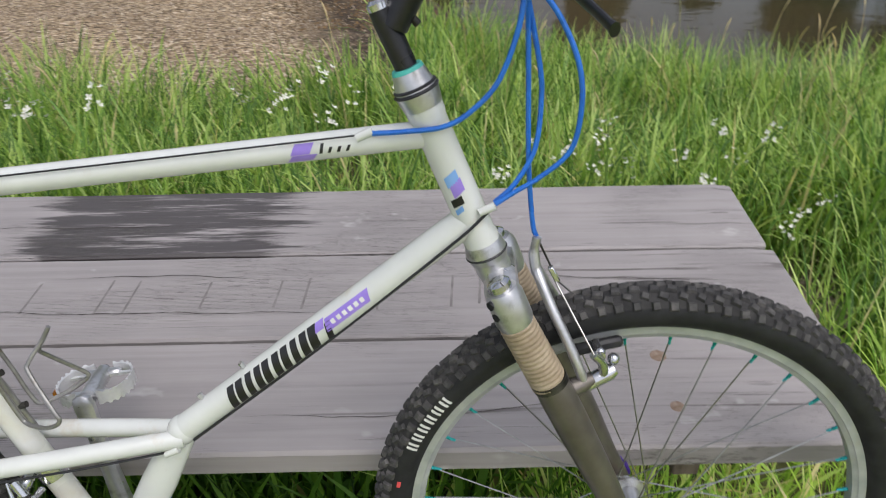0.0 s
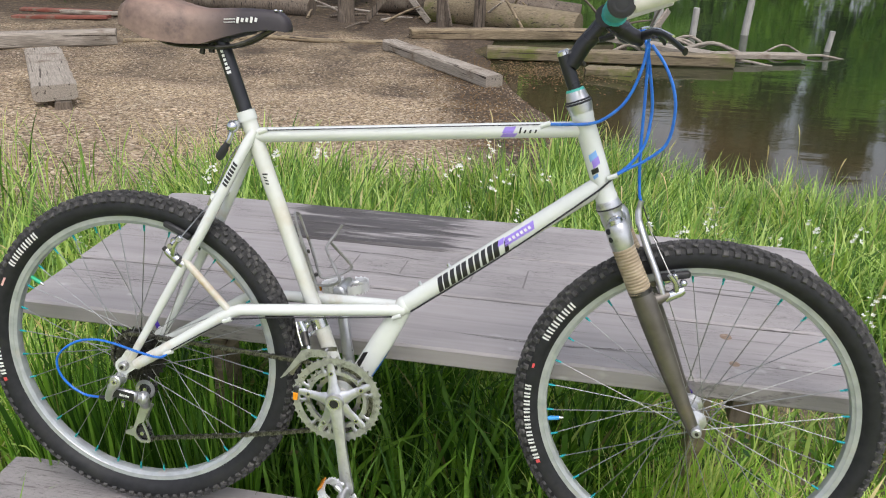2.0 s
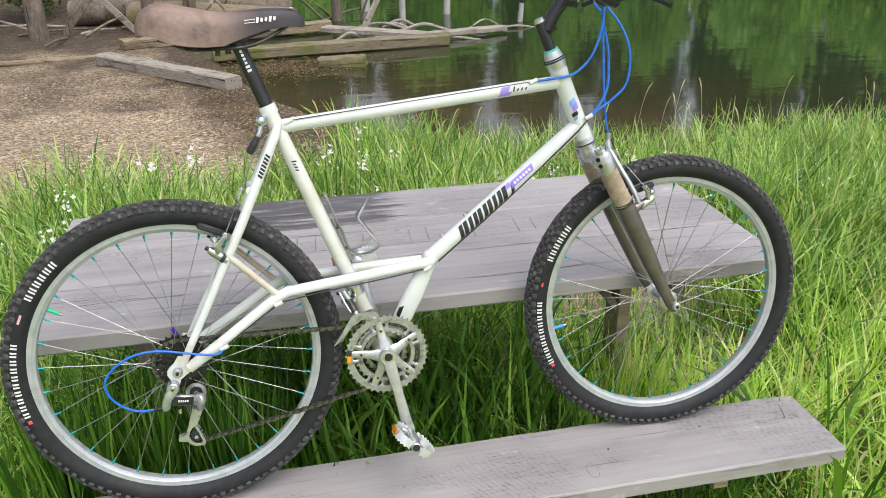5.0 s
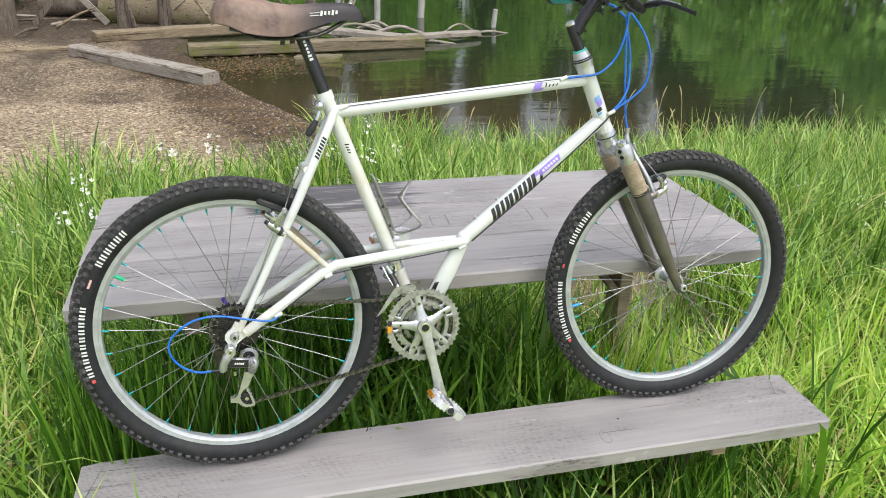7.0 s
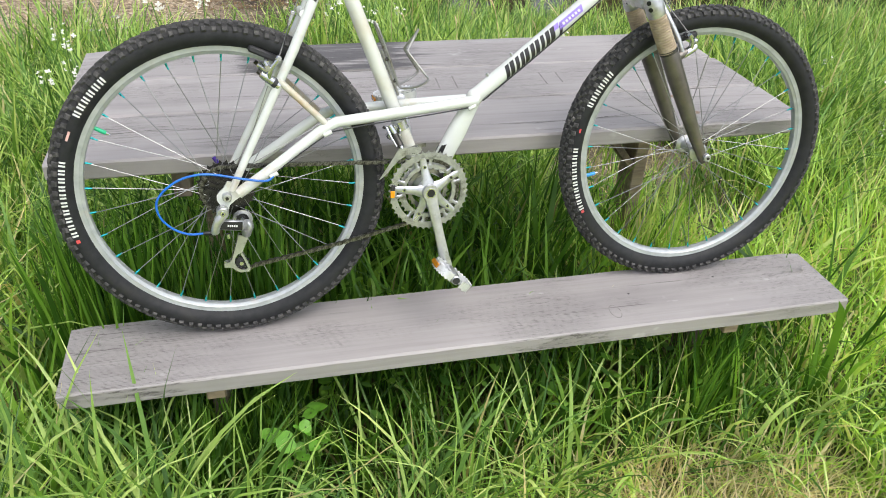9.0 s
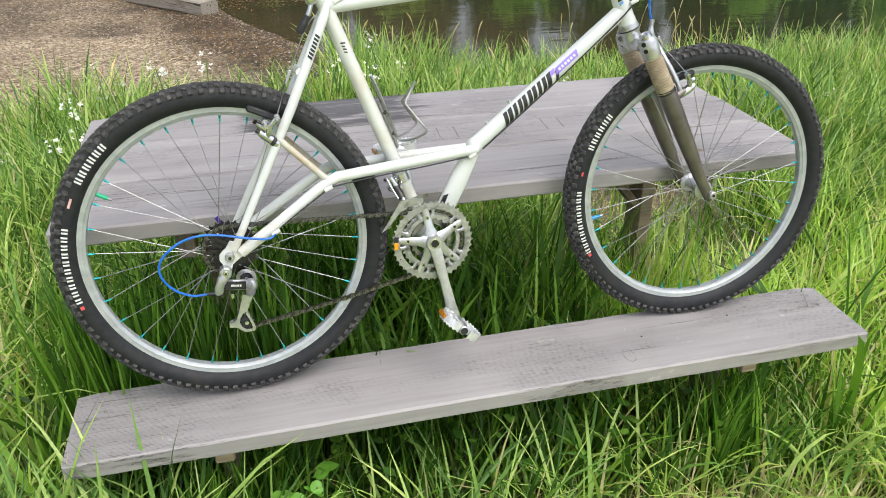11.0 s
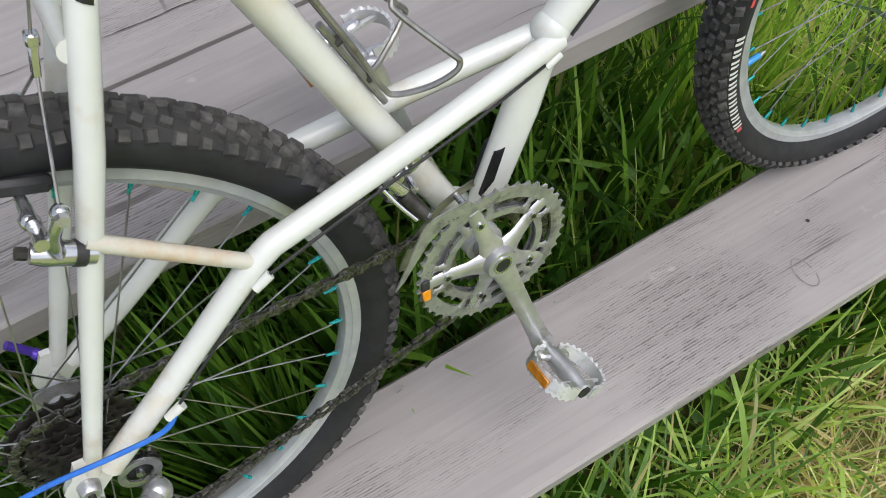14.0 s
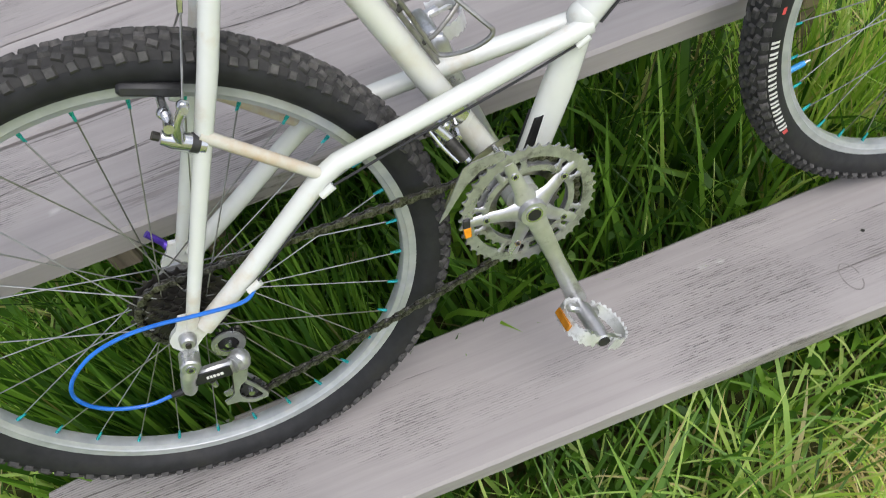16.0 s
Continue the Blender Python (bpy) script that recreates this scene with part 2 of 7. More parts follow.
M_CAST = surface("bright_cast_alloy", (0.60, 0.605, 0.61), (0.74, 0.745, 0.75), 0.38, 0.4, scale=70, wear=(0.36, 0.355, 0.34), wear_scale=60, wear_at=(0.56, 0.70), bump=0.1, depth=0.0005)
M_RINGS = surface("dull_grey_ring_alloy", (0.32, 0.323, 0.335), (0.49, 0.495, 0.51), 0.30, 0.68, scale=70, wear=(0.11, 0.105, 0.095), wear_scale=38, wear_at=(0.54, 0.70), bump=0.04, rough_var=0.1)
M_DULL = surface("oily_dull_alloy", (0.16, 0.155, 0.145), (0.40, 0.39, 0.37), 0.36, 0.85, scale=45, wear=(0.07, 0.065, 0.058), wear_scale=24, wear_at=(0.52, 0.68), bump=0.06)
M_RIM = surface("anodised_rim", (0.35, 0.37, 0.385), (0.48, 0.50, 0.515), 0.34, 0.35, scale=40, wear=(0.42, 0.41, 0.39), wear_scale=18, bump=0.04)
M_CHROME = surface("polished_steel", (0.50, 0.51, 0.525), (0.66, 0.67, 0.69), 0.15, 0.92, scale=40, wear=(0.30, 0.29, 0.275), wear_scale=40, wear_at=(0.60, 0.74), bump=0.02, rough_var=0.06)
M_SPOKE = surface("spoke_steel", (0.27, 0.27, 0.265), (0.42, 0.42, 0.41), 0.34, 1.0, scale=60, bump=0)
M_DARKSTEEL = surface("oily_dark_steel", (0.025, 0.024, 0.022), (0.085, 0.080, 0.072), 0.42, 0.7, scale=70, bump=0.15, depth=0.0005)
M_CHAIN = surface("oily_chain_steel", (0.06, 0.058, 0.054), (0.34, 0.33, 0.31), 0.34, 0.85, scale=160, wear=(0.03, 0.028, 0.024), wear_scale=60, wear_at=(0.5, 0.62), bump=0.1, depth=0.0003)
M_BLACK = surface("black_anodised", (0.014, 0.014, 0.017), (0.026, 0.026, 0.030), 0.30, 0.2, scale=40, wear=(0.05, 0.05, 0.055), wear_scale=30, wear_at=(0.62, 0.8), bump=0.03)
M_PLASTIC = surface("black_plastic", (0.016, 0.016, 0.018), (0.03, 0.03, 0.033), 0.5, scale=60, bump=0.1, depth=0.0005)
M_TEAL = surface("turquoise_rubber_grip", (0.035, 0.30, 0.32), (0.06, 0.40, 0.42), 0.75, scale=160, wear=(0.05, 0.22, 0.24), wear_scale=20, bump=0.4, depth=0.0008)
M_NIPPLE = surface("teal_anodised", (0.02, 0.33, 0.36), (0.04, 0.45, 0.46), 0.3, 0.6, scale=80, bump=0)
M_RING = surface("teal_ring", (0.06, 0.42, 0.36), (0.09, 0.52, 0.45), 0.5, scale=80, bump=0)
M_BLUE = surface("blue_cable_housing", (0.012, 0.11, 0.48), (0.02, 0.17, 0.62), 0.28, scale=50, bump=0.05)
M_TAPE = surface("white_bar_end_plastic", (0.70, 0.668, 0.655), (0.79, 0.757, 0.745), 0.45, scale=60, wear=(0.60, 0.57, 0.53), wear_scale=14, wear_at=(0.62, 0.8), bump=0.1, depth=0.0004)
M_SADDLE = surface("worn_brown_saddle_cover", (0.060, 0.040, 0.036), (0.135, 0.088, 0.072), 0.55, scale=130, wear=(0.30, 0.20, 0.155), wear_scale=8, wear_at=(0.42, 0.66), bump=0.3, depth=0.0006)
_n, _l = M_SADDLE.node_tree.nodes, M_SADDLE.node_tree.links
_p = _n["Principled BSDF"]
_old = _p.inputs["Base Color"].links[0].from_socket
_co, _sp, _mr = _n.new("ShaderNodeTexCoord"), _n.new("ShaderNodeSeparateXYZ"), _n.new("ShaderNodeMapRange")
_ad = _n.new("ShaderNodeMath")
_ad.operation = "MULTIPLY_ADD"
_ad.inputs[1].default_value = 0.10
_mr.inputs["From Min"].default_value, _mr.inputs["From Max"].default_value = 0.20, 0.285
_l.new(_co.outputs["Object"], _sp.inputs[0])
_l.new(noise_at(_n, _l, 16.0, (1, 1, 1), 5.0, 0.6).outputs["Fac"], _ad.inputs[0])
_l.new(_sp.outputs["X"], _ad.inputs[2])
_l.new(_ad.outputs[0], _mr.inputs["Value"])
_l.new(mixc(_n, _l, _mr.outputs[0], _old, (0.030, 0.024, 0.028)), _p.inputs["Base Color"])
M_BOOT = surface("tan_rubber_boot", (0.26, 0.20, 0.128), (0.41, 0.335, 0.235), 0.6, scale=45, wear=(0.20, 0.15, 0.10), wear_scale=14, bump=0.15, depth=0.0006)
M_FORK = surface("grey_bronze_fork", (0.115, 0.103, 0.090), (0.185, 0.168, 0.150), 0.34, 0.6, scale=28, wear=(0.22, 0.17, 0.11), wear_scale=8, wear_at=(0.60, 0.78), bump=0.05)
M_ORANGE = surface("orange_reflector", (0.75, 0.26, 0.01), (0.9, 0.36, 0.02), 0.25, scale=90, bump=0.2, depth=0.0005)
M_AMBER = surface("amber_reflector", (0.30, 0.11, 0.008), (0.48, 0.19, 0.012), 0.2, scale=140, bump=0.3, depth=0.0005)
M_PURPLE = surface("purple_decal", (0.26, 0.17, 0.62), (0.33, 0.23, 0.70), 0.35, scale=50, bump=0)
M_INK = surface("black_decal", (0.010, 0.010, 0.012), (0.018, 0.018, 0.020), 0.35, scale=50, bump=0)
M_CYAN = surface("light_blue_decal", (0.16, 0.34, 0.72), (0.22, 0.42, 0.78), 0.35, scale=50, bump=0)
M_LETTER = surface("white_moulded_lettering", (0.62, 0.62, 0.60), (0.74, 0.74, 0.72), 0.6, scale=90, bump=0.1, depth=0.0003)
M_RED = surface("red_mark", (0.55, 0.05, 0.06), (0.66, 0.10, 0.10), 0.5, scale=60, bump=0)
M_PINK = surface("faded_pink_mark", (0.62, 0.35, 0.32), (0.70, 0.45, 0.40), 0.6, scale=60, bump=0)
M_VIOLET = surface("violet_anodised", (0.07, 0.035, 0.34), (0.12, 0.06, 0.46), 0.3, 0.5, scale=60, bump=0)
M_GREENCAP = surface("green_cap", (0.01, 0.36, 0.16), (0.03, 0.46, 0.24), 0.35, scale=60, bump=0)
M_BLUECAP = surface("blue_cap", (0.03, 0.25, 0.62), (0.05, 0.32, 0.70), 0.35, scale=60, bump=0)
M_CAGE = surface("dull_steel_wire", (0.24, 0.235, 0.23), (0.40, 0.39, 0.38), 0.36, 0.8, scale=60, wear=(0.14, 0.115, 0.09), wear_scale=30, bump=0.08)
M_TIMBER = surface("driftwood_grey_timber", (0.20, 0.172, 0.14), (0.41, 0.362, 0.30), 0.85, scale=7, stretch=(0.8, 12, 12), wear=(0.16, 0.12, 0.085), wear_scale=3, bump=0.6, depth=0.006, cracks=(0.055, 0.042, 0.03))
M_TAN = surface("tan_weathered_beam", (0.15, 0.112, 0.068), (0.34, 0.268, 0.168), 0.85, scale=7, stretch=(0.8, 12, 12), wear=(0.15, 0.11, 0.07), wear_scale=3, bump=0.6, depth=0.006, cracks=(0.05, 0.038, 0.025))
M_MOSSY = surface("mossy_wet_timber", (0.12, 0.093, 0.055), (0.27, 0.215, 0.135), 0.8, scale=7, stretch=(0.8, 10, 10), wear=(0.12, 0.13, 0.028), wear_scale=2.2, wear_at=(0.50, 0.66), bump=0.6, depth=0.008, cracks=(0.05, 0.04, 0.025))
M_DARKWOOD = surface("dark_piling_wood", (0.075, 0.058, 0.04), (0.19, 0.15, 0.115), 0.85, scale=8, stretch=(8, 8, 0.8), wear=(0.24, 0.20, 0.155), wear_scale=3, bump=0.6, depth=0.008, cracks=(0.03, 0.024, 0.018))
M_REDWOOD = surface("red_painted_scrap_board", (0.16, 0.045, 0.03), (0.26, 0.085, 0.055), 0.8, scale=10, stretch=(1, 8, 8), wear=(0.20, 0.15, 0.11), wear_scale=4, bump=0.4, depth=0.003)
M_GRASS = blade_material("grass_blades", [(0.0, (0.056, 0.136, 0.027)), (0.35, (0.190, 0.350, 0.069)), (0.7, (0.41, 0.585, 0.140)), (1.0, (0.62, 0.73, 0.27))], (0.66, 0.58, 0.30), 0.04, 0.40)
# darker grass copy: the shade under table and bench is in its colour
M_SHADED = blade_material("shade_darkened_blades", [(0.0, (0.032, 0.095, 0.011)), (0.5, (0.085, 0.205, 0.022)), (1.0, (0.26, 0.47, 0.065))], (0.30, 0.28, 0.12), 0.02, 0.45)
# pale mown grass with straw, its colour brightened to stand in for sunlight
M_LIT_GRASS = blade_material("brightened_mown_grass", [(0.0, (0.22, 0.42, 0.065)), (0.35, (0.42, 0.65, 0.11)), (0.75, (0.62, 0.79, 0.20)), (1.0, (0.77, 0.82, 0.36))], (0.78, 0.68, 0.42), 0.14, 0.5)
M_DRY = blade_material("cut_dry_grass", [(0.0, (0.34, 0.36, 0.12)), (0.5, (0.58, 0.50, 0.26)), (1.0, (0.74, 0.62, 0.40))], (0.70, 0.57, 0.38), 0.3, 0.3)
M_LEAF = blade_material("round_leaf", [(0.0, (0.14, 0.36, 0.04)), (1.0, (0.24, 0.50, 0.07))], (0.2, 0.3, 0.06), 0.02, 0.4)
M_CROWN = blade_material("tree_leaves", [(0.0, (0.028, 0.055, 0.011)), (0.6, (0.048, 0.088, 0.015)), (1.0, (0.075, 0.125, 0.022))], (0.10, 0.11, 0.03), 0.05, 0.3)
M_BUSH = blade_material("shrub_leaves", [(0.0, (0.19, 0.36, 0.075)), (0.6, (0.35, 0.58, 0.125)), (1.0, (0.48, 0.70, 0.20))], (0.3, 0.36, 0.1), 0.05, 0.35)
M_LITTER = surface("brown_leaf_litter", (0.08, 0.048, 0.022), (0.22, 0.135, 0.055), 0.85, scale=14, bump=0.3)
M_PETAL = surface("white_petals", (0.62, 0.62, 0.52), (0.76, 0.75, 0.68), 0.6, scale=60, bump=0)
M_STALK = surface("green_stalk", (0.09, 0.18, 0.03), (0.15, 0.26, 0.05), 0.6, scale=30, bump=0)
M_BARK = surface("grey_bark", (0.06, 0.05, 0.04), (0.14, 0.115, 0.09), 0.9, scale=12, stretch=(4, 4, 1), bump=0.6, depth=0.02)
M_PALE = surface("pale_bleached_post", (0.32, 0.30, 0.27), (0.48, 0.46, 0.42), 0.7, scale=6, stretch=(6, 6, 1), bump=0.2, depth=0.01)
M_PEBBLE, _n, _l, _p = nodes_of("beach_pebble")
_g = _n.new("ShaderNodeNewGeometry")
_r = ramp(_n, [(0.0, (0.19, 0.142, 0.098)), (0.5, (0.32, 0.245, 0.175)), (0.9, (0.42, 0.335, 0.245)), (1.0, (0.50, 0.425, 0.335))])
_l.new(_g.outputs["Random Per Island"], _r.inputs[0])
_l.new(_r.outputs[0], _p.inputs["Base Color"])
_p.inputs["Roughness"].default_value = 0.75


def ground_material():
    """One sheet: dark soil under the grass, gravel on the shore, wet mud at the waterline (by height)."""
    m, n, l, p = nodes_of("soil_and_gravel")
    co = n.new("ShaderNodeTexCoord")
    sep = n.new("ShaderNodeSeparateXYZ")
    l.new(co.outputs["Object"], sep.inputs[0])
    v = n.new("ShaderNodeTexVoronoi")
    v.inputs["Scale"].default_value = 38.0
    l.new(co.outputs["Object"], v.inputs["Vector"])
    stones = ramp(n, [(0.0, (0.07, 0.048, 0.027)), (0.35, (0.245, 0.178, 0.105)), (0.7, (0.41, 0.315, 0.200)), (0.9, (0.55, 0.45, 0.32)), (1.0, (0.68, 0.59, 0.46))])
    sx = n.new("ShaderNodeSeparateColor")
    l.new(v.outputs["Color"], sx.inputs[0])
    l.new(sx.outputs[0], stones.inputs[0])
    drift = ramp(n, [(0.35, (0.86, 0.84, 0.82)), (0.65, (1.1, 1.08, 1.05))])
    l.new(noise_at(n, l, 0.9, (1, 1, 1), 5.0).outputs["Fac"], drift.inputs[0])
    gravel = mixc(n, l, 1.0, stones.outputs[0], drift.outputs[0], "MULTIPLY")
    soil = ramp(n, [(0.3, (0.05, 0.050, 0.018)), (0.7, (0.12, 0.125, 0.040))])
    l.new(noise_at(n, l, 22.0, (1, 1, 1), 5.0).outputs["Fac"], soil.inputs[0])
    thatch = ramp(n, [(0.3, (0.26, 0.30, 0.095)), (0.7, (0.50, 0.49, 0.22))])
    l.new(noise_at(n, l, 30.0, (1, 1, 1), 5.0).outputs["Fac"], thatch.inputs[0])
    ty = n.new("ShaderNodeMapRange")
    ty.inputs["From Min"].default_value, ty.inputs["From Max"].default_value = 0.20, -0.02
    wav = n.new("ShaderNodeMath")
    wav.operation = "MULTIPLY_ADD"
    wav.inputs[1].default_value = 0.9
    l.new(noise_at(n, l, 1.1, (1, 1, 1), 4.0, 0.6).outputs["Fac"], wav.inputs[0])
    l.new(sep.outputs["Y"], wav.inputs[2])
    l.new(wav.outputs[0], ty.inputs["Value"])
    earth = mixc(n, l, ty.outputs[0], soil.outputs[0], thatch.outputs[0])
    dist = n.new("ShaderNodeVectorMath")
    dist.operation = "DISTANCE"
    dist.inputs[1].default_value = (1.26, 1.31, 0.0)
    l.new(co.outputs["Object"], dist.inputs[0])
    dm = n.new("ShaderNodeMapRange")
    dm.inputs["From Min"].default_value, dm.inputs["From Max"].default_value = 0.60, 0.38
    l.new(dist.outputs["Value"], dm.inputs["Value"])
    bare = ramp(n, [(0.3, (0.16, 0.125, 0.09)), (0.7, (0.28, 0.23, 0.175))])
    l.new(noise_at(n, l, 26.0, (1, 1, 1), 5.0).outputs["Fac"], bare.inputs[0])
    earth = mixc(n, l, dm.outputs[0], earth, bare.outputs[0])
    # height bands: soil above, gravel below -0.08, mud near the water
    wob = noise_at(n, l, 1.3, (1, 1, 1), 4.0)
    h = n.new("ShaderNodeMath")
    h.operation = "MULTIPLY_ADD"
    h.inputs[1].default_value = 0.18
    l.new(wob.outputs["Fac"], h.inputs[0])
    l.new(sep.outputs["Z"], h.inputs[2])
    k1 = n.new("ShaderNodeMapRange")
    k1.inputs["From Min"].default_value, k1.inputs["From Max"].default_value = 0.06, -0.02
    l.new(h.outputs[0], k1.inputs["Value"])
    k2 = n.new("ShaderNodeMapRange")
    k2.inputs["From Min"].default_value, k2.inputs["From Max"].default_value = -0.60, -0.70
    l.new(h.outputs[0], k2.inputs["Value"])
    # dark trodden mud and rotten wood behind the timbers
    my = n.new("ShaderNodeMath")
    my.operation = "MULTIPLY_ADD"
    my.inputs[1].default_value = 2.4
    l.new(wob.outputs["Fac"], my.inputs[0])
    l.new(sep.outputs["Y"], my.inputs[2])
    k3 = n.new("ShaderNodeMapRange")
    k3.inputs["From Min"].default_value, k3.inputs["From Max"].default_value = 13.4, 14.6
    l.new(my.outputs[0], k3.inputs["Value"])
    # and along the waterline beside the pond
    edge = n.new("ShaderNodeMath")
    edge.operation = "MULTIPLY_ADD"
    edge.inputs[1].default_value = 0.24
    l.new(sep.outputs["Y"], edge.inputs[0])
    l.new(sep.outputs["X"], edge.inputs[2])
    rough_edge = n.new("ShaderNodeMath")
    rough_edge.operation = "MULTIPLY_ADD"
    rough_edge.inputs[1].default_value = 1.0
    l.new(noise_at(n, l, 1.7, (1, 1, 1), 5.0, 0.6).outputs["Fac"], rough_edge.inputs[0])
    l.new(edge.outputs[0], rough_edge.inputs[2])
    k5 = n.new("ShaderNodeMapRange")
    k5.inputs["From Min"].default_value, k5.inputs["From Max"].default_value = 1.00, 1.45
    l.new(rough_edge.outputs[0], k5.inputs["Value"])
    k6 = n.new("ShaderNodeMath")
    k6.operation = "MULTIPLY"
    l.new(k5.outputs[0], k6.inputs[0])
    l.new(k1.outputs[0], k6.inputs[1])
    k4 = n.new("ShaderNodeMath")
    k4.operation = "MAXIMUM"
    l.new(k2.outputs[0], k4.inputs[0])
    l.new(k3.outputs[0], k4.inputs[1])
    k7 = n.new("ShaderNodeMath")
    k7.operation = "MAXIMUM"
    l.new(k4.outputs[0], k7.inputs[0])
    l.new(k6.outputs[0], k7.inputs[1])
    k4 = k7
    col = mixc(n, l, k1.outputs[0], earth, gravel)
    far = n.new("ShaderNodeMapRange")
    far.inputs["From Min"].default_value, far.inputs["From Max"].default_value = 0.4, 1.2
    l.new(sep.outputs["Z"], far.inputs["Value"])
    mud = ramp(n, [(0.38, (0.030, 0.021, 0.013)), (0.55, (0.085, 0.058, 0.034)), (0.68, (0.22, 0.155, 0.090))])
    l.new(noise_at(n, l, 11.0, (1, 1, 1), 8.0, 0.75).outputs["Fac"], mud.inputs[0])
    col = mixc(n, l, k4.outputs[0], col, mud.outputs[0])
    bank = ramp(n, [(0.3, (0.07, 0.15, 0.02)), (0.7, (0.16, 0.27, 0.04))])
    l.new(noise_at(n, l, 0.5, (1, 1, 1), 6.0).outputs["Fac"], bank.inputs[0])
    col = mixc(n, l, far.outputs[0], col, bank.outputs[0])
    l.new(col, p.inputs["Base Color"])
    p.inputs["Roughness"].default_value = 0.9
    bump_to(n, l, p, v.outputs["Distance"], 0.7, 0.02)
    return m


def water_material():
    """Murky pond: silty brown shallows, dark green-brown further out, faint ripples."""
    m, n, l, p = nodes_of("still_pond_water")
    co = n.new("ShaderNodeTexCoord")
    sep = n.new("ShaderNodeSeparateXYZ")
    l.new(co.outputs["Object"], sep.inputs[0])
    k = n.new("ShaderNodeMapRange")
    k.inputs["From Min"].default_value, k.inputs["From Max"].default_value = 8.0, 19.0
    d = n.new("ShaderNodeMath")
    d.operation = "MULTIPLY_ADD"
    d.inputs[1].default_value = 0.9
    l.new(sep.outputs["X"], d.inputs[0])
    l.new(sep.outputs["Y"], d.inputs[2])
    silt = noise_at(n, l, 0.8, (1, 1, 1), 5.0, 0.6)
    e = n.new("ShaderNodeMath")
    e.operation = "MULTIPLY_ADD"
    e.inputs[1].default_value = 6.0
    l.new(silt.outputs["Fac"], e.inputs[0])
    l.new(d.outputs[0], e.inputs[2])
    l.new(e.outputs[0], k.inputs["Value"])
    r = ramp(n, [(0.0, (0.105, 0.074, 0.040)), (0.35, (0.062, 0.048, 0.024)), (0.7, (0.030, 0.034, 0.016)), (1.0, (0.022, 0.034, 0.016))])
    l.new(k.outputs[0], r.inputs[0])
    l.new(r.outputs[0], p.inputs["Base Color"])
    p.inputs["Roughness"].default_value = 0.055
    p.inputs["IOR"].default_value = 1.333
    big = noise_at(n, l, 1.1, (0.6, 1.6, 1), 3.0, 0.5)
    small = noise_at(n, l, 7.0, (0.5, 1.8, 1), 2.0, 0.5)
    a = n.new("ShaderNodeMath")
    a.operation = "MULTIPLY_ADD"
    a.inputs[1].default_value = 0.12
    l.new(small.outputs["Fac"], a.inputs[0])
    l.new(big.outputs["Fac"], a.inputs[2])
    bump_to(n, l, p, a.outputs[0], 0.10, 0.05)
    return m


M_GROUND = ground_material()
M_WATER = water_material()


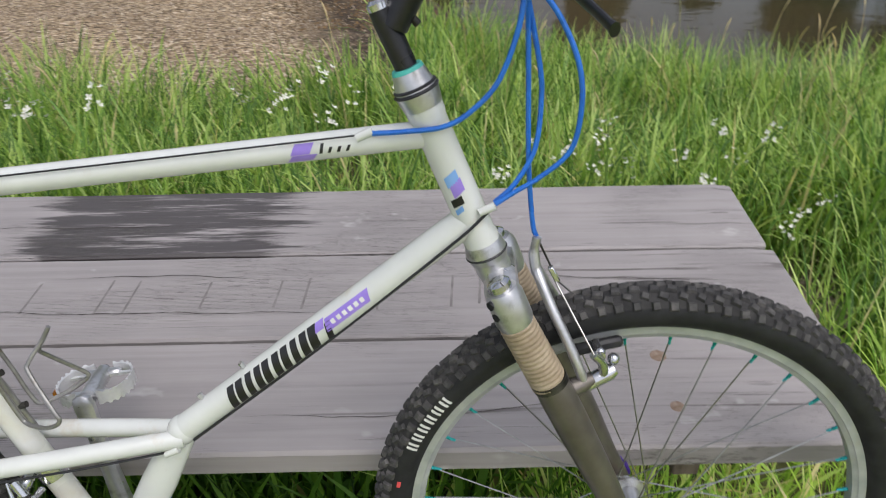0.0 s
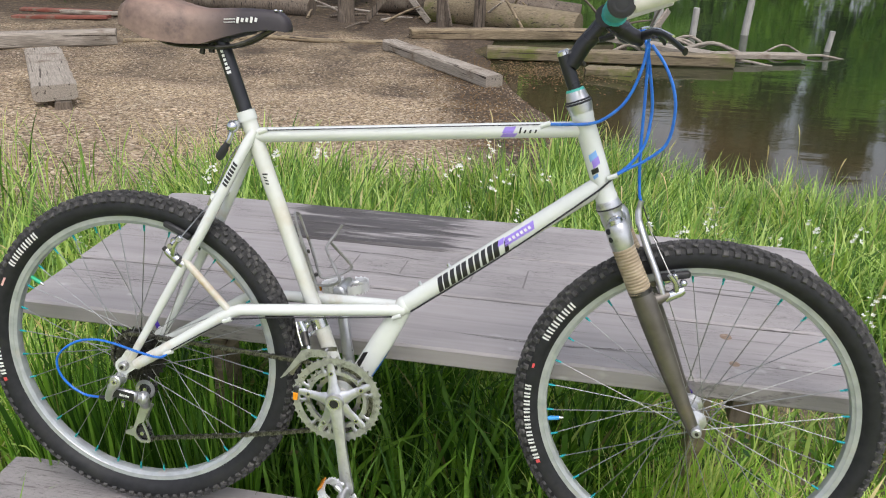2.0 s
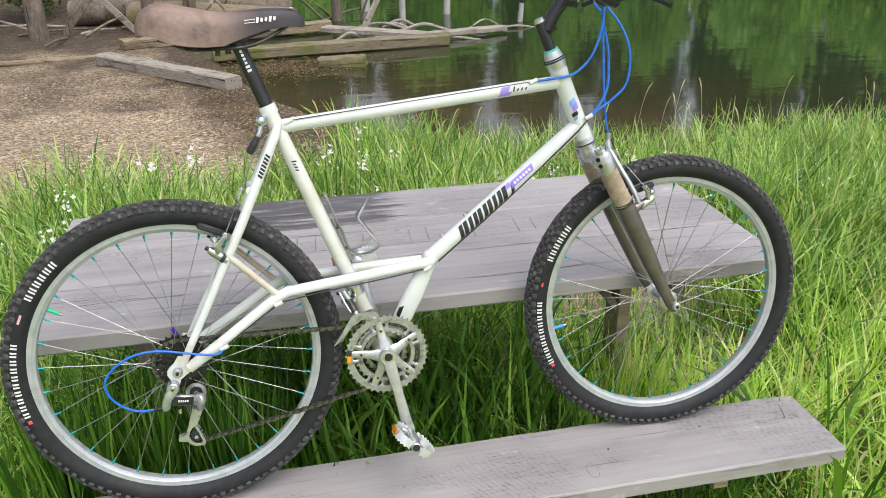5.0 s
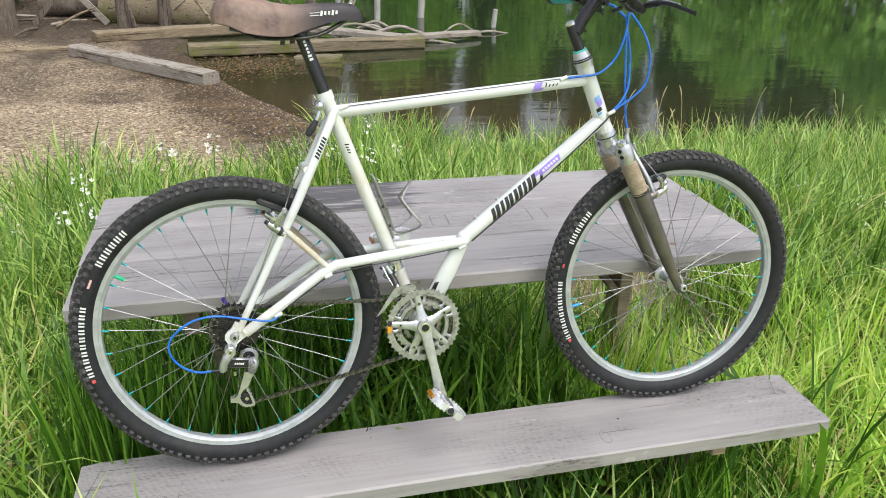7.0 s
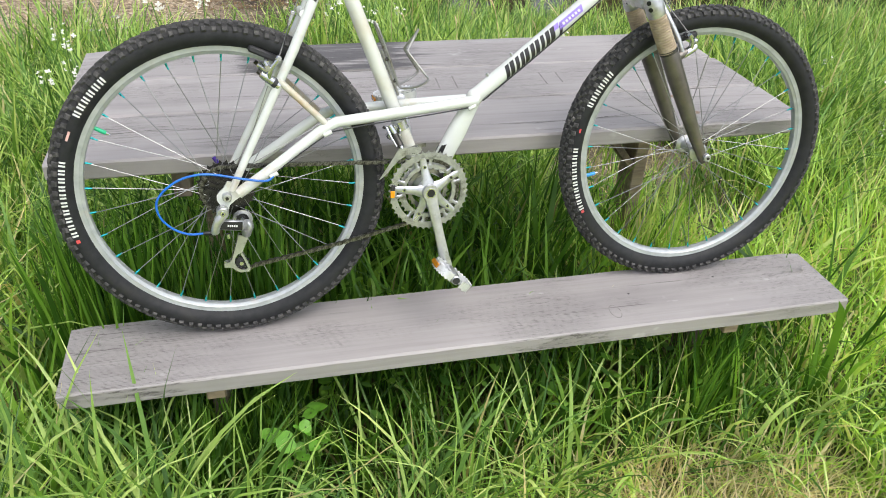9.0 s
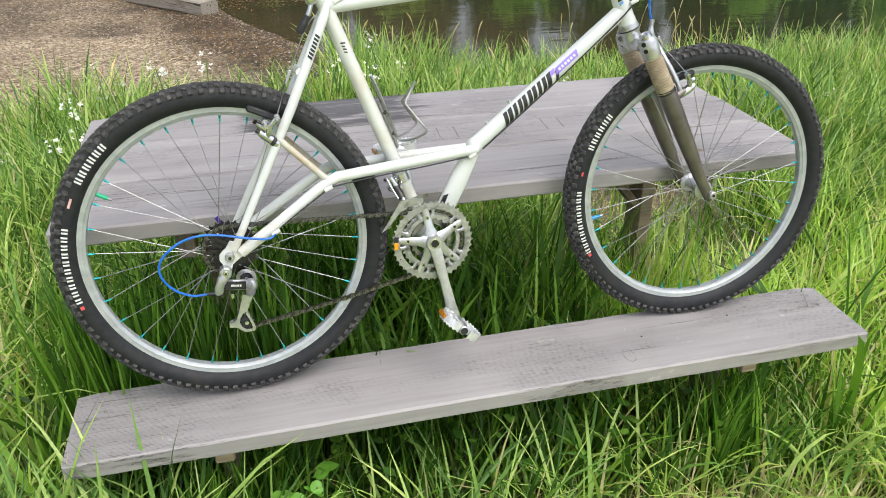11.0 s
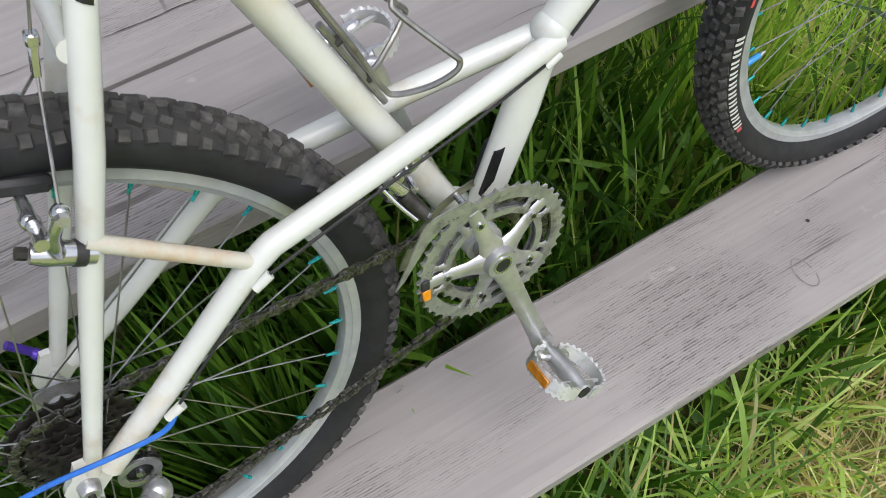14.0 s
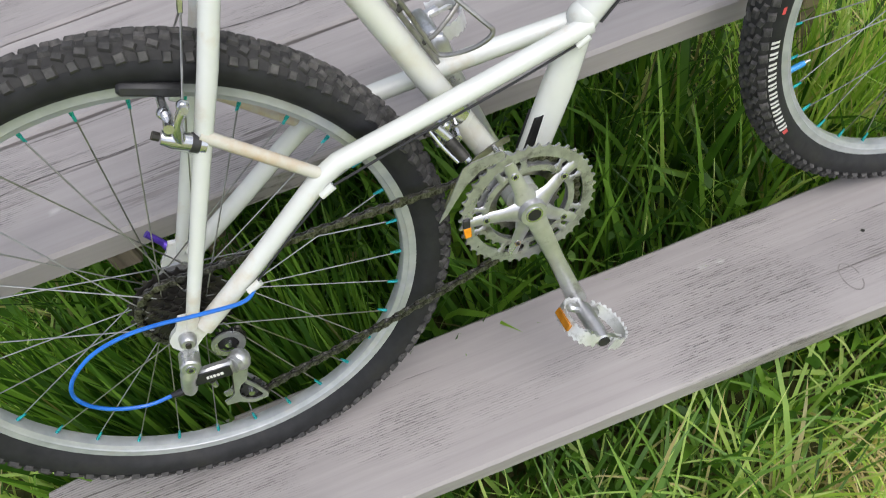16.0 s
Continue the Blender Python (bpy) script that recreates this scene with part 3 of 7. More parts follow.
# ---- mesh helpers ----
class Build:
    """Collects vertices and faces of one mesh."""

    def __init__(self):
        self.v, self.f = [], []

    def add(self, verts, faces):
        o = len(self.v)
        self.v += [tuple(p) for p in verts]
        self.f += [tuple(i + o for i in q) for q in faces]
        return self

    def tube(self, pts, radii, n=12, caps=True, flat=1.0):
        """A tube along points; radii one or per point; flat squeezes it along the second ring axis."""
        pts = [Vector(p) for p in pts]
        if not hasattr(radii, "__len__"):
            radii = [radii] * len(pts)
        ref = None
        verts, faces = [], []
        for i, p in enumerate(pts):
            a = pts[max(i - 1, 0)]
            b = pts[min(i + 1, len(pts) - 1)]
            d = (b - a).normalized()
            if ref is None:
                ref = d.orthogonal().normalized() if abs(d.y) > 0.9 else (Vector((0, 1, 0)) - d * d.y).normalized()
            ref = (ref - d * ref.dot(d)).normalized()
            s = d.cross(ref)
            for k in range(n):
                w = 2 * math.pi * k / n
                verts.append(p + radii[i] * (math.cos(w) * ref * flat + math.sin(w) * s))
        for i in range(len(pts) - 1):
            for k in range(n):
                k2 = (k + 1) % n
                faces.append((i * n + k, i * n + k2, (i + 1) * n + k2, (i + 1) * n + k))
        if caps:
            faces.append(tuple(range(n - 1, -1, -1)))
            faces.append(tuple((len(pts) - 1) * n + k for k in range(n)))
        return self.add(verts, faces)

    def spin(self, profile, seg=48, centre=(0, 0, 0), closed=False):
        """Turns a profile of (radius, y) round the y axis."""
        verts, faces, m = [], [], len(profile)
        for i in range(seg):
            w = 2 * math.pi * i / seg
            for r, y in profile:
                verts.append((centre[0] + r * math.cos(w), centre[1] + y, centre[2] + r * math.sin(w)))
        for i in range(seg):
            j = (i + 1) % seg
            for k in range(m if closed else m - 1):
                k2 = (k + 1) % m
                faces.append((i * m + k, i * m + k2, j * m + k2, j * m + k))
        return self.add(verts, faces)

    def box(self, size, m=None, c=0.0):
        """A box with chamfered edges, at the pose m."""
        m = m or Matrix()
        hx, hy, hz = [s / 2 for s in size]
        c = min(c, hx * 0.9, hy * 0.9, hz * 0.9)
        if c <= 0:
            vs = [(x * hx, y * hy, z * hz) for x in (-1, 1) for y in (-1, 1) for z in (-1, 1)]
            fs = [(0, 1, 3, 2), (4, 6, 7, 5), (0, 4, 5, 1), (2, 3, 7, 6), (0, 2, 6, 4), (1, 5, 7, 3)]
            return self.add([m @ Vector(p) for p in vs], fs)
        vs, idx = [], {}
        for x in (-1, 1):
            for y in (-1, 1):
                for z in (-1, 1):
                    for a in range(3):
                        idx[x, y, z, a] = len(vs)
                        h = [hx - c, hy - c, hz - c]
                        h[a] += c
                        vs.append(m @ Vector((x * h[0], y * h[1], z * h[2])))
        fs = []
        for a in range(3):
            b, d = (a + 1) % 3, (a + 2) % 3
            for s in (-1, 1):
                q = []
                for u, w in ((-1, -1), (1, -1), (1, 1), (-1, 1)):
                    k = [0, 0, 0]
                    k[a], k[b], k[d] = s, u, w
                    q.append(idx[k[0], k[1], k[2], a])
                fs.append(tuple(q if s > 0 else q[::-1]))
            for s in (-1, 1):
                for u in (-1, 1):
                    k1, k2 = [0, 0, 0], [0, 0, 0]
                    k1[b], k1[d], k1[a] = s, u, -1
                    k2[b], k2[d], k2[a] = s, u, 1
                    q = (idx[(*k1, b)], idx[(*k2, b)], idx[(*k2, d)], idx[(*k1, d)])
                    fs.append(q if s * u > 0 else q[::-1])
        for x in (-1, 1):
            for y in (-1, 1):
                for z in (-1, 1):
                    q = (idx[x, y, z, 0], idx[x, y, z, 1], idx[x, y, z, 2])
                    fs.append(q if x * y * z > 0 else q[::-1])
        return self.add(vs, fs)

    def plate(self, outline, thick, m=None, y0=0.0):
        """A flat piece: an outline in (x, z), thick along y."""
        m = m or Matrix()
        k = len(outline)
        vs = [m @ Vector((x, y0 - thick / 2, z)) for x, z in outline] + [m @ Vector((x, y0 + thick / 2, z)) for x, z in outline]
        fs = [tuple(range(k)), tuple(range(2 * k - 1, k - 1, -1))]
        fs += [(i, k + i, k + (i + 1) % k, (i + 1) % k) for i in range(k)]
        return self.add(vs, fs)

    def ball(self, centre, r, n=8, squash=(1, 1, 1)):
        prof = [(r * math.sin(math.pi * i / n), -r * math.cos(math.pi * i / n)) for i in range(n + 1)]
        o = Build().spin([(max(a, 1e-5), b) for a, b in prof], n * 2)
        return self.add([(centre[0] + x * squash[0], centre[1] + y * squash[1], centre[2] + z * squash[2]) for x, y, z in o.v], o.f)

    def mesh(self, name, material, sharp=38):
        me = bpy.data.meshes.new(name)
        me.from_pydata(self.v, [], self.f)
        me.materials.append(material)
        bm = bmesh.new()
        bm.from_mesh(me)
        bmesh.ops.recalc_face_normals(bm, faces=bm.faces)
        bm.to_mesh(me)
        bm.free()
        me.shade_smooth()
        me.set_sharp_from_angle(angle=radians(sharp))
        return me


def smooth_path(pts, n=8):
    """Catmull-Rom through the points."""
    pts = [Vector(p) for p in pts]
    out = []
    q = [2 * pts[0] - pts[1]] + pts + [2 * pts[-1] - pts[-2]]
    for i in range(1, len(q) - 2):
        a, b, c, d = q[i - 1:i + 3]
        for k in range(n):
            t = k / n
            out.append(0.5 * (2 * b + (c - a) * t + (2 * a - 5 * b + 4 * c - d) * t * t + (3 * b - 3 * c + d - a) * t ** 3))
    return out + [pts[-1]]


def part(name, build, material, parent, label="", m=None, sharp=38):
    ob = new(name, build if isinstance(build, bpy.types.Mesh) else build.mesh(name, material, sharp))
    ob.parent = parent
    if m is not None:
        ob.matrix_basis = m
    return tagged(ob, label)


def thing(name, label, category, m=None, group="", kind=""):
    ob = new(name)
    ob.empty_display_size = 0.05
    if m is not None:
        ob.matrix_basis = m
    return tagged(ob, label, category, group, kind)


def solid(name, build, material, label, category, group="", kind="", m=None, sharp=38):
    ob = new(name, build.mesh(name, material, sharp))
    if m is not None:
        ob.matrix_basis = m
    return tagged(ob, label, category, group, kind)


# ---- ground and water ----
WATER_Z = -0.80


def smoothstep(a, b, x):
    t = np.clip((x - a) / (b - a), 0, 1)
    return t * t * (3 - 2 * t)


def ground_z(x, y):
    """Level grass round the table, a gravel beach on one side, a steep bank to the pond on the other, a green slope on the far shore."""
    x, y = np.asarray(x, float), np.asarray(y, float)
    y = np.where(y > 2.5, 2.5 + (y - 2.5) / 1.30, y)
    x = x / (1.0 + 0.17 * smoothstep(2.5, 6.0, y))
    beach = -0.15 * np.clip(y - 2.2, 0, None)
    beach = np.maximum(beach, -0.74 - 0.004 * np.clip(y - 7, 0, None))
    bank = -0.10 * smoothstep(1.6, 2.6, y) - 1.25 * smoothstep(2.5, 5.0, y)
    x0 = 0.75 - 0.16 * np.clip(y - 4.0, 0, 6) + 0.12 * np.sin(y * 1.7) - 0.5 * smoothstep(6.8, 8.5, y)
    s = smoothstep(x0 - 0.70, x0 + 1.5, x)
    z = beach * (1 - s) + (bank - 0.2 * smoothstep(5, 9, y)) * s
    z = z + 0.012 * np.sin(x * 5.1 + 1.3 * np.sin(y * 3.0)) + 0.010 * np.sin(y * 6.3 + x * 2.0)
    z = z + 3.0 * smoothstep(26, 44, y + 0.25 * np.abs(x)) + 0.9 * smoothstep(13.5, 17, y) * smoothstep(-1.5, -3.5, x)
    return z


def ground_sheet():
    def axis(near, step, far):
        a = list(np.arange(-near, near + 1e-6, step))
        d, s = near, step
        while d < far:
            s *= 1.22
            d += s
            a = [-d] + a + [d]
        return np.array(a)

    xs, ys = axis(8, 0.16, 400), axis(9, 0.16, 400) + 3.0
    gx, gy = np.meshgrid(xs, ys)
    gz = ground_z(gx, gy)
    me = bpy.data.meshes.new("ground")
    nx, ny = len(xs), len(ys)
    fs = [(j * nx + i, j * nx + i + 1, (j + 1) * nx + i + 1, (j + 1) * nx + i) for j in range(ny - 1) for i in range(nx - 1)]
    me.from_pydata(np.stack([gx, gy, gz], -1).reshape(-1, 3).tolist(), [], fs)
    me.materials.append(M_GROUND)
    me.shade_smooth()
    tagged(new("ground", me), "dark soil, gravel beach and muddy shore of a pond", "ground", kind="structure")
    w = Build().add([(-60, 2.5, 0), (120, 2.5, 0), (120, 60, 0), (-60, 60, 0)], [(0, 1, 2, 3)])
    solid("water", w, M_WATER, "still dark green-brown pond water with faint ripples", "water", kind="structure", m=pose(0, 0, WATER_Z))


ground_sheet()

# ---- picnic table and bench ----
TOP_Z, SEAT_Z = 0.793, 0.450
TX0, TX1, TY0, TY1 = -0.817, 1.004, 0.105, 0.813
BX0, BX1, BY0, BY1 = -0.808, 1.011, -0.221, 0.0
THICK = 0.042


def board(length, width, seed):
    """A sawn plank with eased, slightly uneven long edges; its top lies at z 0."""
    rng = random.Random(seed)
    n = 40
    verts, faces = [], []
    ring = []
    c = 0.0045
    for i in range(n + 1):
        x = -length / 2 + length * i / n
        dy0, dy1, dz = rng.uniform(-0.0004, 0.0004), rng.uniform(-0.0004, 0.0004), rng.uniform(-0.0003, 0.0003)
        e = 0.003 if i in (0, n) else 0.0
        a, b = -width / 2 + dy0 + e, width / 2 + dy1 - e
        cc = c * rng.uniform(0.85, 1.2)
        t, lo = dz - e, -THICK + e
        ring = [(x, a, t - cc), (x, a + cc, t), (x, b - cc, t), (x, b, t - cc), (x, b, lo + c), (x, b - c, lo), (x, a + c, lo), (x, a, lo + c)]
        verts += ring
    for i in range(n):
        for k in range(8):
            k2 = (k + 1) % 8
            faces.append((i * 8 + k, i * 8 + k2, (i + 1) * 8 + k2, (i + 1) * 8 + k))
    faces += [tuple(range(8)), tuple(n * 8 + k for k in range(7, -1, -1))]
    return Build().add(verts, faces)


def picnic_table():
    tx, ty = (TX0 + TX1) / 2, (TY0 + TY1) / 2
    root = thing("picnic_table", "weathered grey painted wooden picnic table with bench, standing in long grass", "picnic table", pose(tx, ty, 0))
    gap = 0.008
    w = (TY1 - TY0 - 2 * gap) / 3
    for i in range(3):
        y = TY0 + w / 2 + i * (w + gap) - ty
        part("tabletop_plank", board(TX1 - TX0 - (0.004, 0.0, 0.006)[i], w, i), M_STAINED if i == 2 else M_PAINT, root,
             "grey tabletop plank with a dark damp stain" if i == 2 else "grey tabletop plank with worn grain", pose((0.002, 0, -0.003)[i], y, TOP_Z), 30)
    part("bench_plank", board(BX1 - BX0, BY1 - BY0, 7), M_BENCH, root, "grey bench plank with scuffed raised grain", pose((BX0 + BX1) / 2 - tx, (BY0 + BY1) / 2 - ty, SEAT_Z), 30)
    for x in (-0.55, 0.750):
        lx = x - tx
        side = 0.041 if x < 0 else -0.041
        # dark wood here paints the deep shadow beneath the tabletop
        part("top_support", Build().box((0.040, 0.60, 0.085), pose(lx, 0, TOP_Z - THICK - 0.0435), 0.003), M_DARKWOOD, root, "timber cross support, coloured dark for the shadow under the top")
        part("seat_support", Build().box((0.040, 0.185, 0.034), pose(lx + side, (BY0 + BY1) / 2 - ty, SEAT_Z - THICK - 0.018), 0.003), M_BARE, root, "brown timber seat bearer")
        # unseen bench legs, coloured dark so that they sink into the shade
        part("bench_leg", Build().box((0.040, 0.090, SEAT_Z - THICK - 0.005), pose(lx + side, BY1 - 0.050 - ty, (SEAT_Z - THICK - 0.065) / 2), 0.003), M_DARKWOOD, root, "short timber bench leg, added and coloured dark for shade")
        part("leg", Build().box((0.040, 0.090, TOP_Z - THICK + 0.03), pose(lx + side + (0.02 if x > 0 else 0.0), -0.010, (TOP_Z - THICK - 0.032) / 2), 0.003), M_BARE, root, "upright brown timber leg")
        bx = lx + (side + 0.02 - 0.075 if x > 0 else side + 0.075)
        part("brace", Build().box((0.022, 0.070, 0.20), pose(bx, -0.010, TOP_Z - THICK - 0.165, 0, -40 if x > 0 else 40, 0), 0.003), M_BARE, root, "short diagonal timber brace")
    # worn, unreadable carving on the middle plank: faint upright bars
    cy = TY0 + 1.5 * w + gap - ty
    for i in range(9):
        x = -0.32 + 0.100 * i - tx + 0.03 * math.sin(i * 2.1)
        h = 0.085 + 0.012 * math.sin(i * 1.3)
        part("carved_bar", Build().add([(x - 0.0024, cy - h / 2, TOP_Z + 0.0009), (x + 0.0020, cy - h / 2, TOP_Z + 0.0009), (x + 0.007, cy + h / 2, TOP_Z + 0.0009), (x + 0.0030, cy + h / 2, TOP_Z + 0.0009)], [(0, 1, 2, 3)]), M_CARVE, root, "faint worn carved bar")
    # long drying cracks that wander along the planks
    crng = random.Random(9)
    for x0, x1, yc in ((-0.62, 0.34, TY0 + w * 1.5 + gap - 0.022), (-0.30, 0.10, TY0 + w * 1.5 + gap + 0.055), (-0.80, -0.35, TY0 + w * 0.62), (0.10, 0.62, TY0 + w * 0.30), (0.42, 0.93, TY0 + w * 1.5 + gap + 0.03), (-0.55, -0.05, TY0 + w * 2.45 + gap)):
        steps = int((x1 - x0) / 0.012)
        vs, yy, slope = [], yc - ty, 0.0
        for i in range(steps + 1):
            slope = 0.72 * slope + crng.uniform(-0.0013, 0.0013)
            yy += slope
            half = 0.0010 * math.sin(math.pi * (i + 0.3) / (steps + 0.6)) * crng.uniform(0.35, 1.25)
            x = x0 + (x1 - x0) * i / steps - tx
            vs += [(x, yy - half, TOP_Z + 0.0012), (x, yy + half, TOP_Z + 0.0012)]
        part("drying_crack", Build().add(vs, [(2 * i, 2 * i + 2, 2 * i + 3, 2 * i + 1) for i in range(steps)]), M_CRACK, root, "thin dark drying crack")
    for x, y, r in ((0.722, 0.285, 0.0085), (0.724, 0.178, 0.0070)):
        part("knot", Build().spin([(1e-4, 0.0007), (r * 0.6, 0.0007), (r, 0.0003), (r * 1.5, -0.0004)], 14), M_KNOT, root, "small brown cracked knot", pose(x - tx, y - ty, TOP_Z + 0.0004, 90))
    for x, y in ((0.470, -0.102), (0.717, -0.072)):
        part("nail_head", Build().spin([(1e-4, 0.0006), (0.0024, 0.0006), (0.0030, 0.0)], 10), M_DARKSTEEL, root, "dark sunken nail head", pose(x - tx, y - ty, SEAT_Z + 0.0006, 90))
    ringb = Build()
    loop = [Vector((0.013 * math.cos(k * 0.42), 0.024 * math.sin(k * 0.42), 0)) for k in range(15)]
    for a, c in zip(loop, loop[1:]):
        d = (c - a).normalized()
        s = Vector((-d.y, d.x, 0)) * 0.0010
        ringb.add([a - s, a + s, c + s, c - s], [(0, 1, 2, 3)])
    part("scratched_ring", ringb, M_CARVE, root, "small scratched ring", pose(0.408 - tx, -0.163 - ty, SEAT_Z + 0.0008))


picnic_table()

# ---- bicycle, leaning on the table edge ----
# Bike coordinates: u forward, w up in the leaning plane, v to its right side; the rear hub is the origin.
BIKE_AT, BIKE_YAW, BIKE_LEAN, BIKE_NOSE = (-0.4470, -0.0128, 0.7779), 2.01, 8.99, 0.29
BIKE = pose(*BIKE_AT, 0, 0, BIKE_YAW) @ pose(0, 0, 0, -BIKE_LEAN, 0, 0) @ pose(0, 0, 0, 0, BIKE_NOSE, 0)
WHEELBASE = 1.0765
STEER = -4.0


def P(u, w, v=0.0):
    return Vector((u, -v, w))


_hp, _ha = P(0.8815, 0.382), (P(0.8222, 0.5318) - P(0.8815, 0.382)).normalized()
STEERED = Matrix.Translation(_hp) @ Matrix.Rotation(radians(STEER), 4, _ha) @ Matrix.Translation(-_hp)


def tyre_profile():
    """Casing from bead to bead: (radius, y)."""
    out = []
    for i in range(17):
        a = radians(-128 + 256 * i / 16)
        out.append((0.3030 + 0.0232 * math.cos(a), 0.0242 * math.sin(a)))
    return [(0.2815, -0.0105)] + out + [(0.2815, 0.0105)]


def tread():
    """Knobbly tread: staggered centre and transition blocks and tall shoulder lugs, each tapering to its dusty top, with open gaps between."""
    b = Build()
    n = 102
    rng = random.Random(3)
    for i in range(n):
        a = 2 * math.pi * i / n
        for y, wy, wl, ph, rise, slant in ((0.0052, 0.0082, 0.0118, 0.0, 0.0046, 8), (0.0135, 0.0072, 0.0108, 0.5, 0.0046, 20), (0.0208, 0.0100, 0.0098, 0.0, 0.0044, -6)):
            for s in (-1, 1):
                aa = a + (ph + 0.5 * (s > 0)) * 2 * math.pi / n
                th = math.asin(max(-0.97, min(0.97, s * y / 0.0242)))
                r = 0.3030 + 0.0232 * math.cos(th)
                m = Matrix.Rotation(-aa, 4, "Y") @ pose(r, s * y, 0, 0, 0, math.degrees(th)) @ pose(0, rng.uniform(-0.0006, 0.0006), rng.uniform(-0.0008, 0.0008), slant * s + rng.uniform(-6, 6), 0, 0)
                h = rise * rng.uniform(0.88, 1.08)
                hy, hz = wy * rng.uniform(0.92, 1.06) / 2, wl * rng.uniform(0.85, 1.06) / 2
                vs = []
                for x, k in ((-0.002, 1.12), (h * 0.72, 0.96), (h, 0.78)):
                    vs += [m @ Vector((x, p * hy * k, q * hz * k)) for p, q in ((-1, -1), (1, -1), (1, 1), (-1, 1))]
                b.add(vs, [(4 * j + k, 4 * j + (k + 1) % 4, 4 * j + 4 + (k + 1) % 4, 4 * j + 4 + k) for j in range(2) for k in range(4)] + [(8, 9, 10, 11)])
    return b


def wheel(name, label, parent, m, flange, hub_r, letters, valve_deg, cap, rear):
    half = [(0.2661, 0.0040), (0.2674, 0.0082), (0.2722, 0.0104), (0.2728, 0.0108), (0.2738, 0.0120), (0.2834, 0.0121), (0.2848, 0.0128), (0.2852, 0.0118), (0.2846, 0.0106), (0.2786, 0.0100)]
    rim = Build().spin([(r, -y) for r, y in half] + [(0.2766, 0.0)] + half[::-1], 120, closed=True)
    w = part(name, rim, M_RIM, parent, label, m, 30)
    part("tyre", Build().spin(tyre_profile(), 120), M_RUBBER, w, "black knobbly rubber tyre")
    cap_line = [(0.3030 + 0.0238 * math.cos(radians(q)), 0.0248 * math.sin(radians(q))) for q in range(-66, 67, 12)]
    part("tread_base", Build().spin(cap_line, 120), M_GAP, w, "dusty rubber between the knobs, darkened to deepen the gaps")
    part("tread", tread(), M_KNOB, w, "dusty worn tread knobs")
    hub = Build().spin([(0.0045, -0.052), (0.009, -0.050), (0.009, -0.040), (0.014, -0.038), (hub_r + 0.0025, -flange - 0.002), (hub_r + 0.0025, -flange + 0.002), (0.013, -flange + 0.006),
                        (0.012, 0.0), (0.013, flange - 0.006), (hub_r + 0.0025, flange - 0.002), (hub_r + 0.0025, flange + 0.002), (0.014, 0.038), (0.009, 0.040), (0.009, 0.050), (0.0045, 0.052)], 32)
    part("hub", hub, M_ALLOY, w, "polished alloy hub")
    ax = Build().tube([(0, -0.066, 0), (0, 0.066, 0)], 0.0048, 12)
    part("axle", ax, M_ALLOY, w)
    nip = Build().tube([(0.2671, 0, 0), (0.2601, 0, 0), (0.2591, 0, 0), (0.2526, 0, 0)], [0.0022, 0.0022, 0.0018, 0.0016], 8).mesh("nipple", M_NIPPLE)
    sp = {}
    for i in range(32):
        side = 1 if i % 2 else -1
        lead = 1 if (i // 2) % 2 else -1
        a = 2 * math.pi * (i + 0.5) / 32 + radians(1.8)
        key = (side, lead)
        if key not in sp:
            h = lead * radians(66)
            sp[key] = Build().tube([(hub_r * math.cos(h), side * flange, hub_r * math.sin(h)), (0.2546, side * 0.002, 0)], 0.00088, 6, False).mesh("spoke", M_SPOKE)
        r = Matrix.Rotation(-a, 4, "Y")
        part("spoke", sp[key], None, w, "", r)
        part("nipple", nip, None, w, "", r)
    # moulded lettering as plain bars on the right sidewall (local -y)
    for deg0, deg1, count, size, mat, lab in letters:
        b = Build()
        strokes = ((0.08, 0.31), (0.50, 0.73)) if count > 1 else ((0.1, 0.8),)
        for k, (f0, f1) in itertools.product(range(count), strokes):
            a0 = radians(deg0 + (deg1 - deg0) * (k + f0) / count)
            a1 = radians(deg0 + (deg1 - deg0) * (k + f1) / count)
            q = []
            for j in range(6):
                for k2 in range(3):
                    rad = 0.3025 + (1 - 2 * j / 5) * size * 0.74
                    ang = a0 + (a1 - a0) * k2 / 2
                    y = 0.0242 * math.sqrt(max(0.0, 1 - ((rad - 0.3030) / 0.0232) ** 2)) + 0.0005
                    q.append((rad * math.cos(ang), -y, rad * math.sin(ang)))
            b.add(q, [(3 * j + k2, 3 * j + k2 + 1, 3 * j + k2 + 4, 3 * j + k2 + 3) for j in range(5) for k2 in range(2)])
        part("lettering", b, mat, w, lab)
    va = radians(valve_deg)
    rv = Matrix.Rotation(-va, 4, "Y")
    part("valve", Build().tube([(0.284, 0, 0), (0.276, 0, 0), (0.275, 0, 0), (0.266, 0, 0)], [0.0034, 0.0034, 0.0028, 0.0028], 10), M_PLASTIC, w, "dark valve stem", rv)
    part("valve_cap", Build().tube([(0.267, 0, 0), (0.247, 0, 0), (0.244, 0, 0)], [0.0042, 0.0042, 0.0036], 10), cap, w, "coloured valve cap", rv)
    part("valve_tip", Build().tube([(0.2445, 0, 0), (0.236, 0, 0)], [0.0036, 0.0016], 10), M_CHROME, w, "pale valve tip", rv)
    return w


